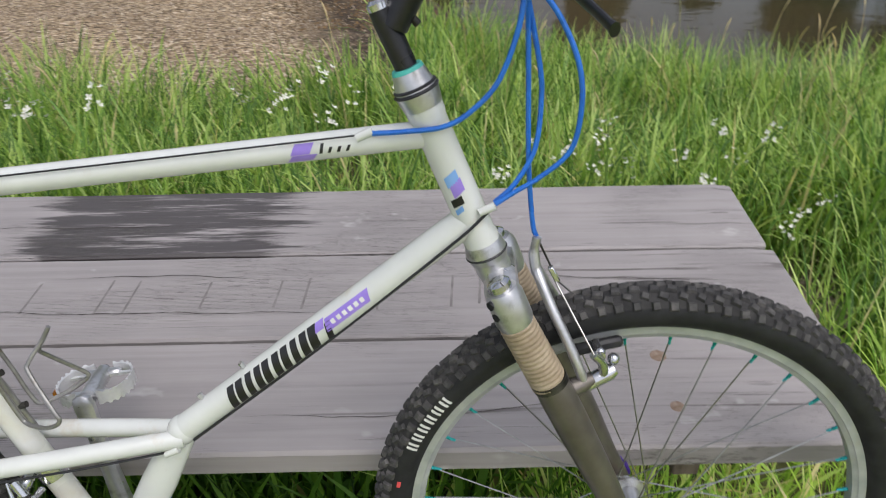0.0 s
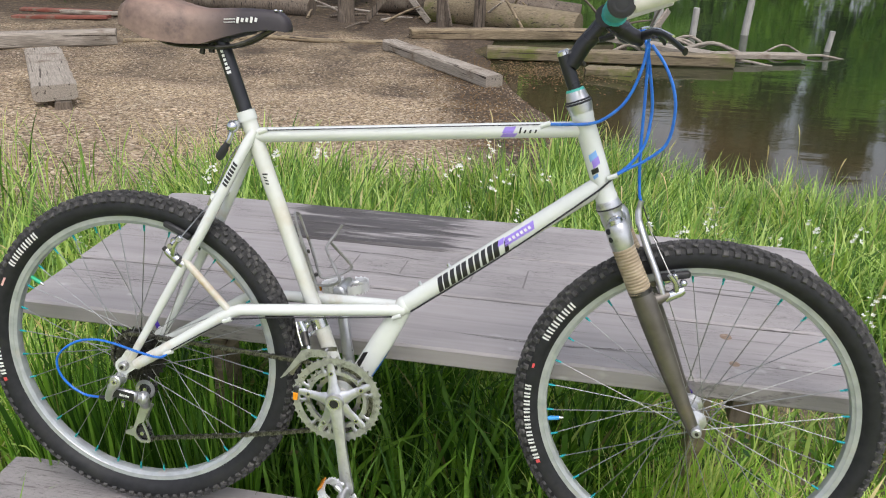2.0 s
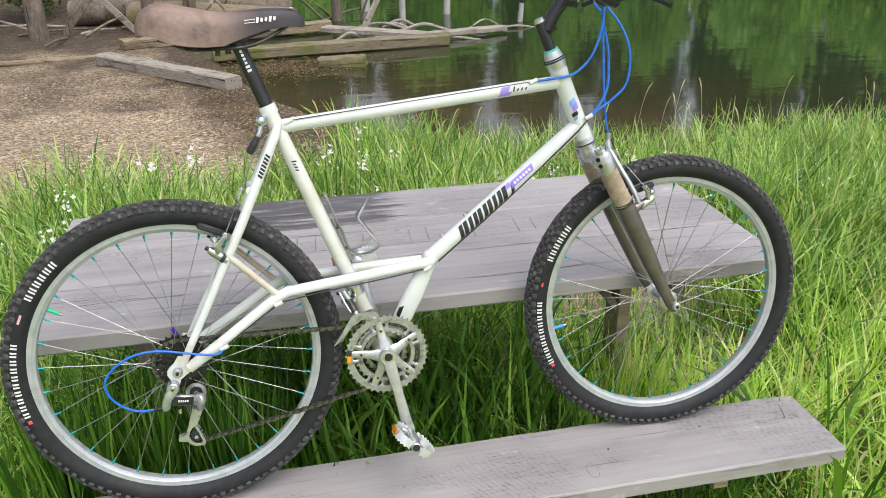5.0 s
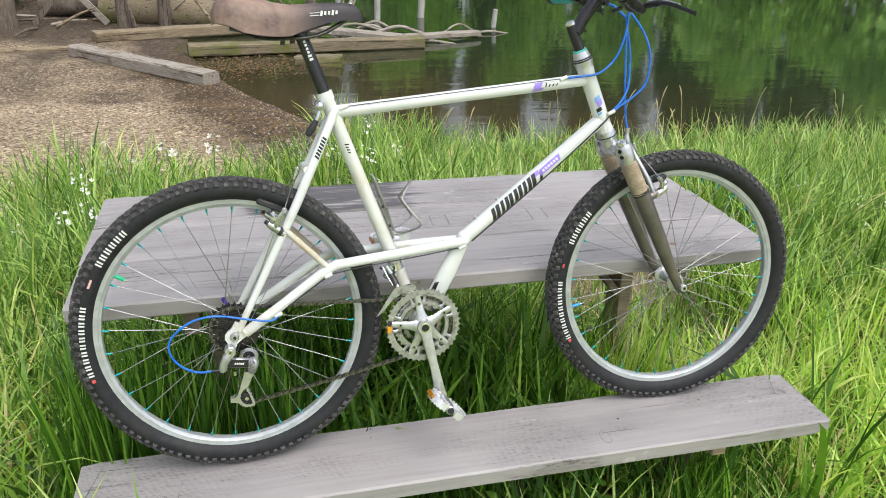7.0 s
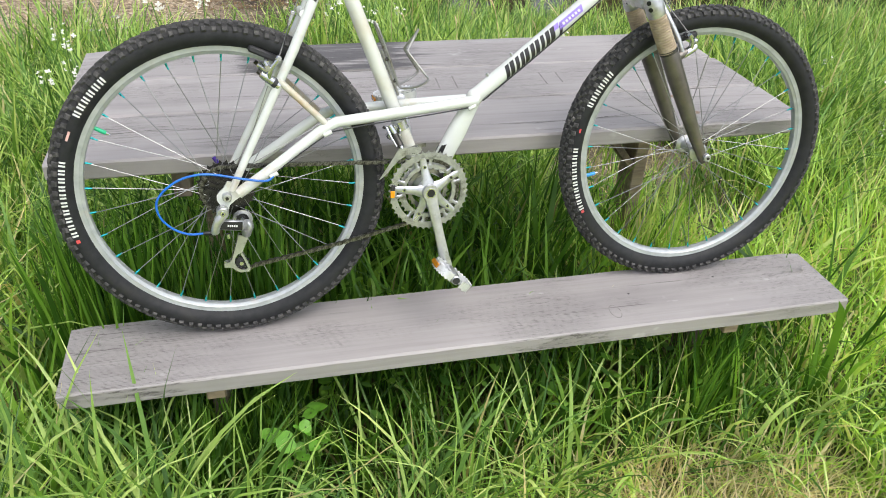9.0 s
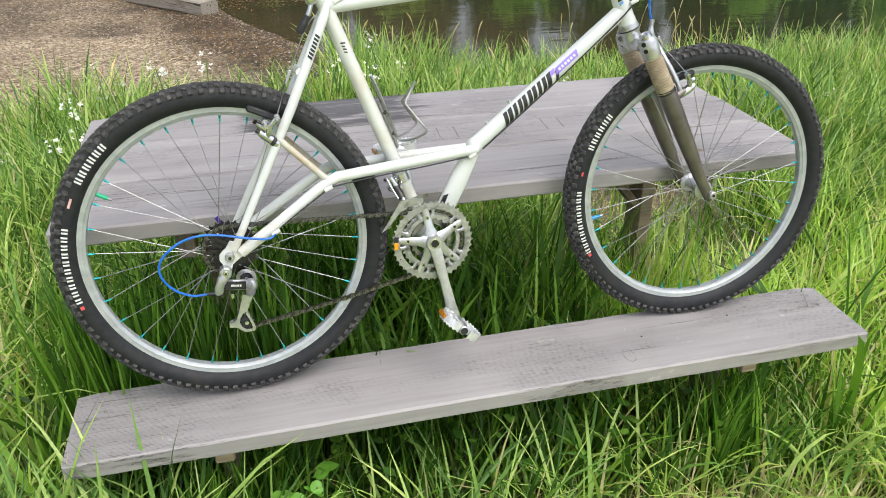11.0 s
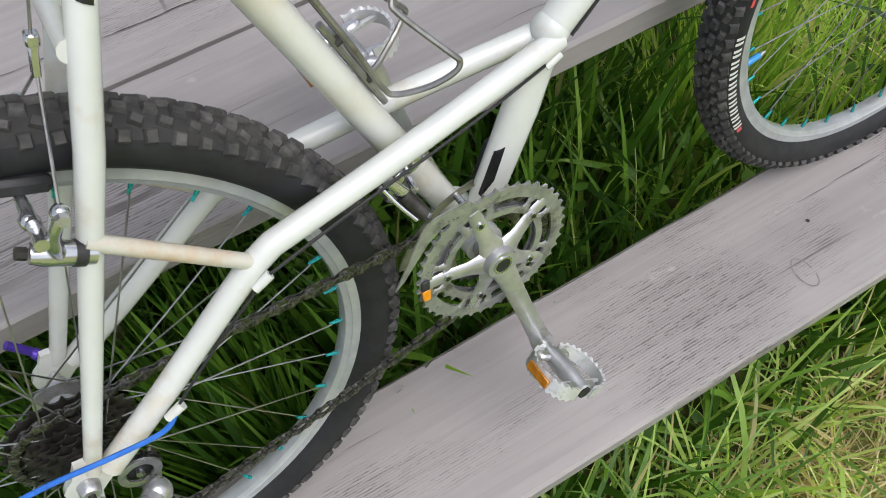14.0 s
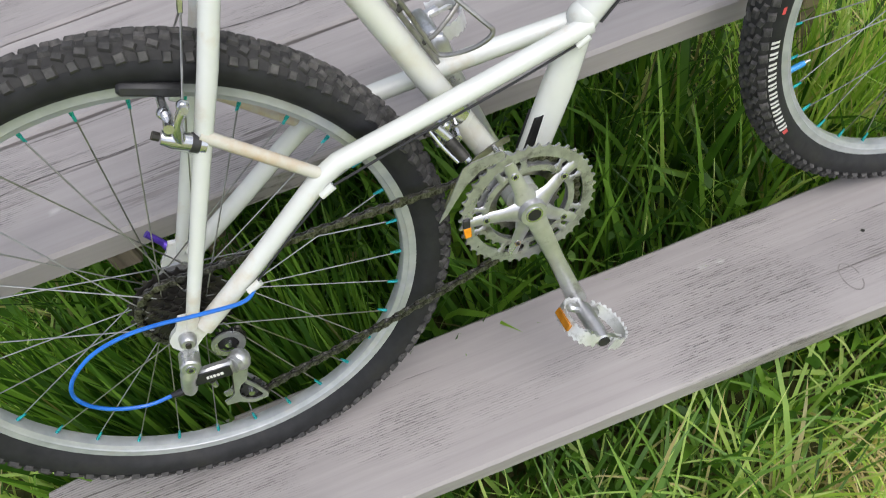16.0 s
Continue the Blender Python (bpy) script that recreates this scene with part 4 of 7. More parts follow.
def arcs(rear):
    if rear:
        return [(147.0, 129.2, 6, 0.0090, M_LETTER, "white tyre moulded lettering"), (157.0, 151.8, 1, 0.0030, M_PINK, "faded pink dash"),
                (194.2, 163.6, 10, 0.0078, M_LETTER, "white tyre moulded lettering"), (196.8, 194.8, 1, 0.0050, M_RED, "small red mark")]
    return [(157.2, 139.8, 6, 0.0090, M_LETTER, "white tyre moulded lettering"), (169.0, 166.5, 1, 0.0030, M_RED, "small red dash"),
            (205.6, 174.8, 10, 0.0078, M_LETTER, "white tyre moulded lettering"), (207.3, 205.4, 1, 0.0050, M_RED, "small red mark")]


bike = thing("bicycle", "cream-white mountain bicycle leaning on the picnic table, wheels on the bench", "bicycle", BIKE)

# frame
FR = part("frame", Build().tube([P(0.2250, 0.492), P(0.2324, 0.472), P(0.4156, -0.030)], 0.0148, 20), M_CREAM, bike, "cream-white enamelled steel frame")


def fpart(name, build, mat=M_WHITE, label="", sharp=38):
    return part(name, build, mat, FR, label, None, sharp)


fpart("top_tube", Build().tube([P(0.236, 0.4520), P(0.832, 0.5035)], 0.0138, 20))
fpart("head_tube", Build().tube([P(0.8222, 0.5318), P(0.8255, 0.5235), P(0.8275, 0.5185), P(0.8760, 0.396), P(0.8780, 0.391), P(0.8815, 0.382)], [0.0195, 0.0195, 0.0182, 0.0182, 0.0195, 0.0195], 24))
fpart("down_tube", Build().tube([P(0.864, 0.4075), P(0.533, 0.1550)], 0.0168, 24))
fpart("bottom_tube", Build().tube([P(0.536, 0.160), P(0.522, 0.136), P(0.492, 0.080), P(0.441, -0.012)], [0.0150, 0.0180, 0.0215, 0.0200], 24, flat=0.62))
fpart("bottom_bracket_shell", Build().tube([P(0.416, -0.0315, -0.035), P(0.416, -0.0315, 0.035)], 0.0215, 24))
fpart("tube_junction", Build().ball(P(0.531, 0.1535), 0.0184, 12))
for s in (-1, 1):
    fpart("elevated_stay", Build().tube(smooth_path([P(0.533, 0.1475, 0.009 * s), P(0.45, 0.1430, 0.021 * s), P(0.33, 0.1360, 0.036 * s), P(0.227, 0.1295, 0.046 * s)], 5) +
                                        smooth_path([P(0.205, 0.1215, 0.0485 * s), P(0.17, 0.0990, 0.0520 * s), P(0.10, 0.052, 0.058 * s), P(0.022, 0.003, 0.064 * s)], 5), 0.0112, 16))
    fpart("seat_stay", Build().tube([P(0.244, 0.462, 0.010 * s), P(0.2345, 0.440, 0.0185 * s), P(0.153, 0.275, 0.0385 * s), P(0.010, 0.010, 0.0645 * s)], [0.0075, 0.0098, 0.0098, 0.0072], 14))
    fpart("stay_strut", Build().tube([P(0.118, 0.220, 0.0480 * s), P(0.205, 0.128, 0.0500 * s)], 0.0068, 12), M_AGED, "cream enamel stained tan with age")
    out = [(-0.019, 0.004), (-0.020, -0.006), (-0.015, -0.016), (-0.016, -0.030), (-0.012, -0.039), (-0.004, -0.039), (0.000, -0.030), (0.004, -0.018), (0.014, -0.010), (0.030, 0.000), (0.036, 0.012), (0.028, 0.017), (0.016, 0.012), (0.011, 0.014), (0.013, 0.028), (0.003, 0.030), (-0.006, 0.016), (-0.013, 0.011)]
    if s < 0:
        out = [(x, z) for x, z in out if z > -0.03]
    fpart("dropout", Build().plate(out, 0.007, pose(0, -0.0640 * s, 0)))
    fpart("brake_boss", Build().tube([P(0.116, 0.202, 0.046 * s), P(0.096, 0.218, 0.046 * s)], [0.0070, 0.0060], 12))
fpart("stay_bridge", Build().tube([P(0.176, 0.338, -0.034), P(0.174, 0.335, 0), P(0.176, 0.338, 0.034)], [0.008, 0.0062, 0.008], 12))
fpart("gusset", Build().plate([(0.441, 0.014), (0.472, 0.052), (0.454, 0.038), (0.428, -0.004)], 0.010), M_WHITE)
fpart("gusset_plate", Build().plate([(0.432, 0.008), (0.449, 0.020), (0.466, 0.056), (0.456, 0.053)], 0.023), M_INK, "dark brown-black decal")
fpart("seat_collar", Build().tube([P(0.2240, 0.495), P(0.2300, 0.478)], 0.0172, 20))
for u, w, v in ((0.764, 0.5085, 0.0135), (0.262, 0.463, 0.0125), (0.884, 0.4285, 0.0200), (0.520, 0.136, 0.018), (0.206, 0.1115, 0.0600), (0.094, 0.040, 0.0750)):
    fpart("cable_stop", Build().tube([P(u - 0.008, w - 0.004, v), P(u + 0.008, w + 0.003, v)], [0.0042, 0.0046], 10), M_WHITE, "small white cable stop")
for u, w in ((0.612, 0.237), (0.560, 0.197)):
    fpart("bottle_boss", Build().tube([P(u + 0.004, w - 0.006), P(u - 0.004, w + 0.005)], 0.0034, 8), M_ALLOY, "small bolt")


# decals, plain shapes only: bars wrapped on a tube's right side
def decal(name, a, b, r, along, across, mat, label, skew=0.0, steps=5):
    """A patch on the tube from a to b: along = (start, end) in metres, across = (low, high) in degrees about the tube's right side."""
    d = (b - a).normalized()
    side = Vector((0, -1, 0))
    up = side.cross(d) * -1
    if up.z < 0:
        up = -up
    bl = Build()
    g = []
    for i in range(steps + 1):
        t = radians(across[0] + (across[1] - across[0]) * i / steps)
        sh = skew * (i / steps - 0.5)
        for x in along:
            g.append(a + d * (x + sh) + (side * math.cos(t) + up * math.sin(t)) * (r + 0.0005))
    bl.add(g, [(2 * i, 2 * i + 1, 2 * i + 3, 2 * i + 2) for i in range(steps)])
    fpart(name, bl, mat, label)


DA, DB = P(0.533, 0.1550), P(0.864, 0.4075)
for x0, x1 in ((0.078, 0.0880), (0.0905, 0.101), (0.1055, 0.1145), (0.119, 0.1285), (0.1310, 0.141), (0.146, 0.1560), (0.1590, 0.169), (0.1735, 0.1825), (0.187, 0.1970), (0.1995, 0.211)):
    decal("brand_bar", DA, DB, 0.0168, (x0, x1), (-44, 50), M_INK, "slanted black brand bar", 0.012)
decal("brand_bar", DA, DB, 0.0168, (0.221, 0.229), (-44, 26), M_INK, "black brand bar", 0.010)
decal("purple_band", DA, DB, 0.0168, (0.226, 0.287), (-8, 40), M_PURPLE, "purple decal", 0.006)
decal("purple_band", DA, DB, 0.0168, (0.214, 0.226), (14, 48), M_PURPLE, "purple decal", 0.006)
for i in range(6):
    decal("small_print_bar", DA, DB, 0.0170, (0.234 + i * 0.0082, 0.239 + i * 0.0082), (6, 24), M_LETTER, "tiny pale print bar")
TA, TB = P(0.236, 0.4520), P(0.832, 0.5035)
decal("purple_letter_shape", TA, TB, 0.0138, (0.455, 0.480), (-46, -14), M_PURPLE, "purple model mark", 0.006)
decal("purple_letter_shape", TA, TB, 0.0138, (0.459, 0.478), (-12, 34), M_PURPLE, "purple model mark", 0.006)
for x in (0.486, 0.494, 0.503, 0.512):
    decal("small_print_bar", TA, TB, 0.0138, (x, x + 0.0032), (-16, 26 if x < 0.49 else 8), M_INK, "thin dark print bar", 0.003)
SA, SB = P(0.153, 0.275, 0.0385), P(0.2345, 0.440, 0.0185)
for i in range(7):
    decal("small_print_bar", SA, SB, 0.0098, (0.098 + i * 0.0070, 0.1025 + i * 0.0070), (-32, 26), M_INK, "small black brand bar", 0.003)
HA, HB = P(0.8760, 0.396), P(0.8275, 0.5185)
decal("head_badge", HA, HB, 0.0182, (0.052, 0.066), (-22, 20), M_PURPLE, "lilac and blue head decal", 0.006)
decal("head_badge", HA, HB, 0.0182, (0.064, 0.076), (-30, 16), M_CYAN, "lilac and blue head decal", 0.006)
decal("head_badge", HA, HB, 0.0182, (0.040, 0.049), (-40, 2), M_INK, "black head decal", 0.003)
decal("head_badge", HA, HB, 0.0182, (0.032, 0.038), (-38, -8), M_CYAN, "light blue head decal", 0.004)

TS, TE = P(0.2324, 0.472), P(0.4156, -0.030)
for x, lo, hi in ((0.092, -14, 22), (0.098, -14, 8), (0.104, -14, 12), (0.110, -14, 8)):
    decal("small_print_bar", TS, TE, 0.0148, (x, x + 0.0030), (lo, hi), M_INK, "thin dark print bar", 0.003)

# wheels
wheel("rear_wheel", "rear bicycle wheel with silver rim and teal nipples", bike, Matrix(), 0.030, 0.022, arcs(True), 149.2, M_GREENCAP, True)
wheel("front_wheel", "front bicycle wheel with silver rim and teal nipples", bike, STEERED @ pose(WHEELBASE, 0, 0.0), 0.033, 0.019, arcs(False), 191.6, M_BLUECAP, False)


def bpart(name, build, mat, label="", m=None, sharp=38):
    return part(name, build, mat, bike, label, m, sharp)


# skewers
for u, m in ((0.0, Matrix()), (WHEELBASE, STEERED)):
    w0 = 0.0
    sk = bpart("skewer", Build().tube([P(u, w0, 0.068 if u == 0 else 0.062), P(u, w0, 0.077 if u == 0 else 0.0785), P(u, w0, 0.079 if u == 0 else 0.0805)], [0.0098, 0.0088, 0.0070], 16), M_ALLOY, "silver skewer nut", m)
    part("skewer_end", Build().tube([P(u, w0, 0.0785), P(u, w0, 0.0822)], 0.0034, 8), M_DARKSTEEL, sk, "dark skewer end")
    part("skewer_lever", Build().tube([P(u, w0, -0.066), P(u, w0, -0.080)], [0.010, 0.009], 14).tube(smooth_path([P(u, w0, -0.078), P(u - 0.008, w0 + 0.014, -0.086), P(u - 0.020, w0 + 0.036, -0.088)]), [0.006] * 8 + [0.0045] * 9, 10), M_VIOLET, sk, "violet quick-release lever")


def cog(r, teeth, thick, v, depth=0.0052):
    pts = []
    for i in range(teeth):
        for f, rr in ((0.0, r - depth), (0.30, r - depth * 0.75), (0.46, r + 0.0005), (0.56, r + 0.0005), (0.72, r - depth * 0.75)):
            a = 2 * math.pi * (i + f) / teeth
            pts.append((rr * math.cos(a), rr * math.sin(a)))
    return pts


cas = bpart("cassette", Build().tube([P(0, 0, 0.014), P(0, 0, 0.050)], 0.018, 24), M_DARKSTEEL, "oily dark sprocket cassette")
for i, teeth in enumerate((28, 24, 21, 18, 16, 14, 12)):
    r = teeth * 0.0127 / (2 * math.pi) + 0.003
    part("sprocket", Build().plate(cog(r, teeth, 0.002, 0), 0.0020, pose(0, -(0.0165 + 0.0050 * i), 0)), M_DARKSTEEL, cas)

# crankset
CR = (0.4160, -0.0315)
crank = bpart("crankset", Build().tube([P(*CR, 0.034), P(*CR, 0.050), P(*CR, 0.062), P(*CR, 0.068)], [0.014, 0.017, 0.0185, 0.0165], 24), M_ALLOY, "silver triple crankset")
part("crank_bolt", Build().tube([P(*CR, 0.0675), P(*CR, 0.0692)], 0.0085, 16), M_BLACK, crank, "dark crank bolt")
part("bolt_ring", Build().spin([(0.0085, -0.0694), (0.0108, -0.0694), (0.0112, -0.0675)], 20, (CR[0], 0, CR[1])), M_CHROME, crank, "bright ring")


def ring_with_holes(teeth, r_in, v, thick):
    """A chainring: toothed outer band with a thick inner edge."""
    r = teeth * 0.0127 / (2 * math.pi) + 0.003
    outer = cog(r, teeth, thick, v, 0.0040)
    k = len(outer)
    vs, fs = [], []
    for y in (-v - thick / 2, -v + thick / 2):
        vs += [(CR[0] + x, y, CR[1] + z) for x, z in outer]
        vs += [(CR[0] + r_in * x / math.hypot(x, z), y, CR[1] + r_in * z / math.hypot(x, z)) for x, z in outer]
    for i in range(k):
        j = (i + 1) % k
        fs += [(i, j, k + j, k + i), (2 * k + j, 2 * k + i, 3 * k + i, 3 * k + j), (j, i, 2 * k + i, 2 * k + j), (k + i, k + j, 3 * k + j, 3 * k + i)]
    return Build().add(vs, fs)


part("large_chainring", ring_with_holes(42, 0.0708, 0.0500, 0.0030), M_RINGS, crank, "large silver chainring")
part("bolt_circle", Build().spin([(0.0515, -0.0516), (0.0595, -0.0516), (0.0595, -0.0486), (0.0515, -0.0486)], 90, (CR[0], 0, CR[1]), True), M_RINGS, crank, "inner band of the large chainring")
part("middle_chainring", ring_with_holes(32, 0.0515, 0.0435, 0.0028), M_RINGS, crank, "middle silver chainring")
part("small_chainring", ring_with_holes(22, 0.0360, 0.0370, 0.0028), M_DULL, crank, "small silver chainring")
CRANK_DEG = -79.3
for i in range(5):
    a = radians(CRANK_DEG + 36 + 72 * i)
    d = Vector((math.cos(a), 0, math.sin(a)))
    c = P(*CR, 0)
    part("spider_arm", Build().tube([c + d * 0.012 + P(0, 0, 0.056), c + d * 0.032 + P(0, 0, 0.054), c + d * 0.0555 + P(0, 0, 0.0500), c + d * 0.0745 + P(0, 0, 0.0500)], [0.0165, 0.0098, 0.0082, 0.0070], 12, flat=0.40), M_ALLOY, crank)
    part("ring_bolt", Build().tube([c + d * 0.0550 + P(0, 0, 0.042), c + d * 0.0550 + P(0, 0, 0.0550)], 0.0044, 12), M_CHROME, crank, "bright chainring bolt")
    part("bolt_socket", Build().tube([c + d * 0.0550 + P(0, 0, 0.0545), c + d * 0.0550 + P(0, 0, 0.0556)], 0.0024, 8), M_BLACK, crank, "dark bolt socket")
    for f in (-0.20, 0.20):
        aa = a + f * radians(72)
        e = Vector((math.cos(aa), 0, math.sin(aa)))
        part("ring_web", Build().tube([c + e * 0.0570 + P(0, 0, 0.0500), c + e * 0.065 + P(0, 0, 0.0500), c + e * 0.0725 + P(0, 0, 0.0500)], [0.0062, 0.0030, 0.0062], 8, flat=0.4), M_RINGS, crank)
ra = radians(176)
part("ring_reflector", Build().box((0.009, 0.0035, 0.016), pose(CR[0] + 0.0800 * math.cos(ra), -0.0530, CR[1] + 0.0800 * math.sin(ra) - 0.006, 0, 4, 0), 0.001), M_ORANGE, crank, "orange plastic chip on the chainring")
part("ring_chip", Build().box((0.009, 0.0035, 0.013), pose(CR[0] - 0.0785, -0.0530, CR[1] + 0.0135, 0, 10, 0), 0.001), M_PLASTIC, crank, "black plastic chip on the chainring")


def crank_arm(s):
    a = radians(CRANK_DEG if s > 0 else CRANK_DEG + 180)
    d = Vector((math.cos(a), 0, math.sin(a)))
    c = P(*CR, 0)
    pts = [c + d * 0.004 + P(0, 0, 0.059 * s), c + d * 0.03 + P(0, 0, 0.062 * s), c + d * 0.09 + P(0, 0, 0.070 * s), c + d * 0.150 + P(0, 0, 0.076 * s), c + d * 0.170 + P(0, 0, 0.078 * s), c + d * 0.182 + P(0, 0, 0.078 * s), c + d * 0.186 + P(0, 0, 0.078 * s)]
    b = Build()
    vs = []
    n = 12
    q = Vector((-d.z, 0, d.x))
    for p, (hw, ht) in zip(pts, ((0.0150, 0.0085), (0.0125, 0.0080), (0.0105, 0.0070), (0.0120, 0.0065), (0.0140, 0.0062), (0.0115, 0.0058), (0.004, 0.003))):
        for k in range(n):
            t = 2 * math.pi * k / n
            ct, st = math.cos(t), math.sin(t)
            vs.append(p + q * hw * math.copysign(abs(ct) ** 0.6, ct) + Vector((0, 1, 0)) * ht * math.copysign(abs(st) ** 0.6, st))
    m = len(pts)
    fs = [(i * n + k, i * n + (k + 1) % n, (i + 1) * n + (k + 1) % n, (i + 1) * n + k) for i in range(m - 1) for k in range(n)]
    fs += [tuple(range(n - 1, -1, -1)), tuple((m - 1) * n + k for k in range(n))]
    return Build().add(vs, fs), c + d * 0.172, d


for s in (1, -1):
    arm, pc, d = crank_arm(s)
    part("crank_arm", arm, M_ALLOY, crank, "worn silver crank arm")
    # cage pedal: axle, barrel, two toothed cages, two reflectors
    tilt = 42 if s > 0 else -6
    root = Matrix.Translation(pc + P(0, 0, 0.080 * s)) @ pose(0, 0, 0, 0, tilt, 0)
    ped = bpart("pedal", Build().tube([(0, 0.006 * s, 0), (0, -0.012 * s, 0), (0, -0.014 * s, 0), (0, -0.026 * s, 0), (0, -0.060 * s, 0), (0, -0.064 * s, 0), (0, -0.074 * s, 0), (0, -0.076 * s, 0)],
                                      [0.0065, 0.0065, 0.0105, 0.0115, 0.0115, 0.0100, 0.0100, 0.0075], 16), M_ALLOY, "silver alloy cage pedal with toothed rims", root)
    part("pedal_dust_cap", Build().tube([(0, -0.0758 * s, 0), (0, -0.0775 * s, 0)], 0.0078, 14), M_PLASTIC, ped, "dark dust cap")
    for f in (-1, 1):
        n = 48
        vs = []
        for i in range(n + 1):
            t = math.pi * i / n
            c, d2 = Vector((f * (0.013 + 0.034 * math.sin(t) ** 0.7), -s * (0.044 - 0.033 * math.cos(t)), 0)), Vector((f * math.sin(t), s * math.cos(t), 0)).normalized()
            tooth = 0.0105 if i % 4 < 2 else 0.0080
            for off, z in ((0.0016, tooth), (0.0016, -tooth), (-0.0016, -0.0080), (-0.0016, 0.0080)):
                vs.append(c + d2 * off + Vector((0, 0, z)))
        cage = Build().add(vs, [(4 * i + k, 4 * i + (k + 1) % 4, 4 * i + 4 + (k + 1) % 4, 4 * i + 4 + k) for i in range(n) for k in range(4)] + [(0, 1, 2, 3), (4 * n + 3, 4 * n + 2, 4 * n + 1, 4 * n)])
        cage.plate([(0.010, 0.0), (0.042, 0.0), (0.038, 0.005), (0.012, 0.006)], 0.004, Matrix(((f, 0, 0, 0), (0, 0, -s, -s * 0.060), (0, 1, 0, 0), (0, 0, 0, 1))))
        part("pedal_cage", cage, M_CAST, ped, "bright toothed pedal cage")
        for yy in (0.018, 0.068):
            part("pedal_web", Build().box((0.024, 0.013, 0.010), pose(f * 0.014, -s * yy, 0), 0.003), M_ALLOY, ped)
        if f < 0:
            part("pedal_reflector", Build().box((0.004, 0.034, 0.0105), pose(f * 0.0495, -s * 0.044, -0.0005), 0.001), M_AMBER, ped, "amber pedal reflector")

# chain: links along the two runs and round the sprockets
def chain_path():
    sr, cr_, v0, v1 = 0.049, 0.0660, 0.0255, 0.0435
    pts = []
    for i in range(13):
        a = radians(250 - 160 * i / 12)
        pts.append(P(sr * math.cos(a), sr * math.sin(a), v0))
    for i in range(19):
        a = radians(98 - 196 * i / 18)
        pts.append(P(CR[0] + cr_ * math.cos(a), CR[1] + cr_ * math.sin(a), v1))
    pts += [P(0.22, -0.137, 0.040), P(0.042, -0.168, 0.036)]
    for i in range(6):
        a = radians(-70 - 150 * i / 5)
        pts.append(P(0.0140 + 0.019 * math.cos(a), -0.158 + 0.019 * math.sin(a), 0.036))
    pts += [P(0.012, -0.110, 0.035), P(0.036, -0.074, 0.035)]
    for i in range(4):
        a = radians(-40 + 100 * i / 3)
        pts.append(P(0.0255 + 0.018 * math.cos(a), -0.060 + 0.018 * math.sin(a), 0.034))
    return pts


cp = chain_path()


def link_mesh(wide):
    """Two waisted side plates and, on the narrow links, rollers."""
    out = []
    for c, sg in ((0.00635, 1), (-0.00635, -1)):
        for q in range(-4, 5):
            t = radians(28 * q)
            out.append((c + sg * 0.0044 * math.cos(t), sg * 0.0044 * math.sin(t)))
        out.append((0.0, sg * 0.0027))
    b = Build()
    for s in (-1, 1):
        b.plate(out, 0.0011, None, s * (0.0034 if wide else 0.0021))
    for x in (-0.00635, 0.00635):
        b.tube([(x, -0.0042 if wide else -0.0018, 0), (x, 0.0042 if wide else 0.0018, 0)], 0.0017 if wide else 0.0036, 8)
    return b.mesh("link", M_CHAIN)


LINKS = [link_mesh(True), link_mesh(False)]
dense, joints = [], [cp[0]]
for a, b in zip(cp, cp[1:]):
    dense += [a.lerp(b, f / 24) for f in range(24)]
for q in dense:
    if (q - joints[-1]).length >= 0.0127:
        joints.append(q)
chain = None
for k, (a, b) in enumerate(zip(joints, joints[1:])):
    d = (b - a).normalized()
    s = (Vector((0, 1, 0)) - d * d.y).normalized()
    u = d.cross(s)
    m = Matrix(((d.x, s.x, u.x, 0), (d.y, s.y, u.y, 0), (d.z, s.z, u.z, 0), (0, 0, 0, 1)))
    m.translation = (a + b) / 2
    if k == 0:
        chain = bpart("chain", LINKS[0], None, "oily dark bicycle roller chain", m)
        home = m.inverted()
    else:
        part("link", LINKS[k % 2], None, chain, "", home @ m)

# rear derailleur
rd = bpart("rear_derailleur", Build().tube([P(-0.0115, -0.028, 0.066), P(-0.0115, -0.028, 0.086), P(-0.0115, -0.028, 0.088)], [0.0120, 0.0118, 0.0100], 20)
           .tube(smooth_path([P(-0.0130, -0.032, 0.080), P(-0.0230, -0.048, 0.081), P(-0.0290, -0.064, 0.079), P(-0.0285, -0.070, 0.077)], 4), [0.0100] * 4 + [0.0088] * 8 + [0.0070], 14), M_ALLOY, "silver rear derailleur")
part("pivot_bolt", Build().tube([P(-0.0115, -0.028, 0.087), P(-0.0115, -0.028, 0.090)], [0.0060, 0.0052], 12), M_CHROME, rd, "bright pivot bolt")
part("bolt_socket", Build().tube([P(-0.0115, -0.028, 0.0885), P(-0.0115, -0.028, 0.0906)], 0.0026, 6), M_PLASTIC, rd)
part("link_plate", Build().box((0.050, 0.013, 0.0215), pose(0.0015, -0.0765, -0.0570, 0, 8, 0), 0.004), M_ALLOY, rd, "silver derailleur link plate")
part("link_inset", Build().box((0.0455, 0.002, 0.0175), pose(0.0010, -0.0832, -0.0560, 0, 8, 0), 0.0008), M_BLACK, rd, "black inset plate")
for i, (x, wd) in enumerate(((-0.0035, 0.0028), (0.0003, 0.0026), (0.0040, 0.0026), (0.0082, 0.0034), (0.0125, 0.0034))):
    part("small_print_bar", Build().box((wd, 0.0006, 0.0042), pose(x, -0.0845, -0.0560 - (x - 0.0010) * 0.14, 0, 8, 0), 0.0001), M_LETTER, rd, "pale print bar")
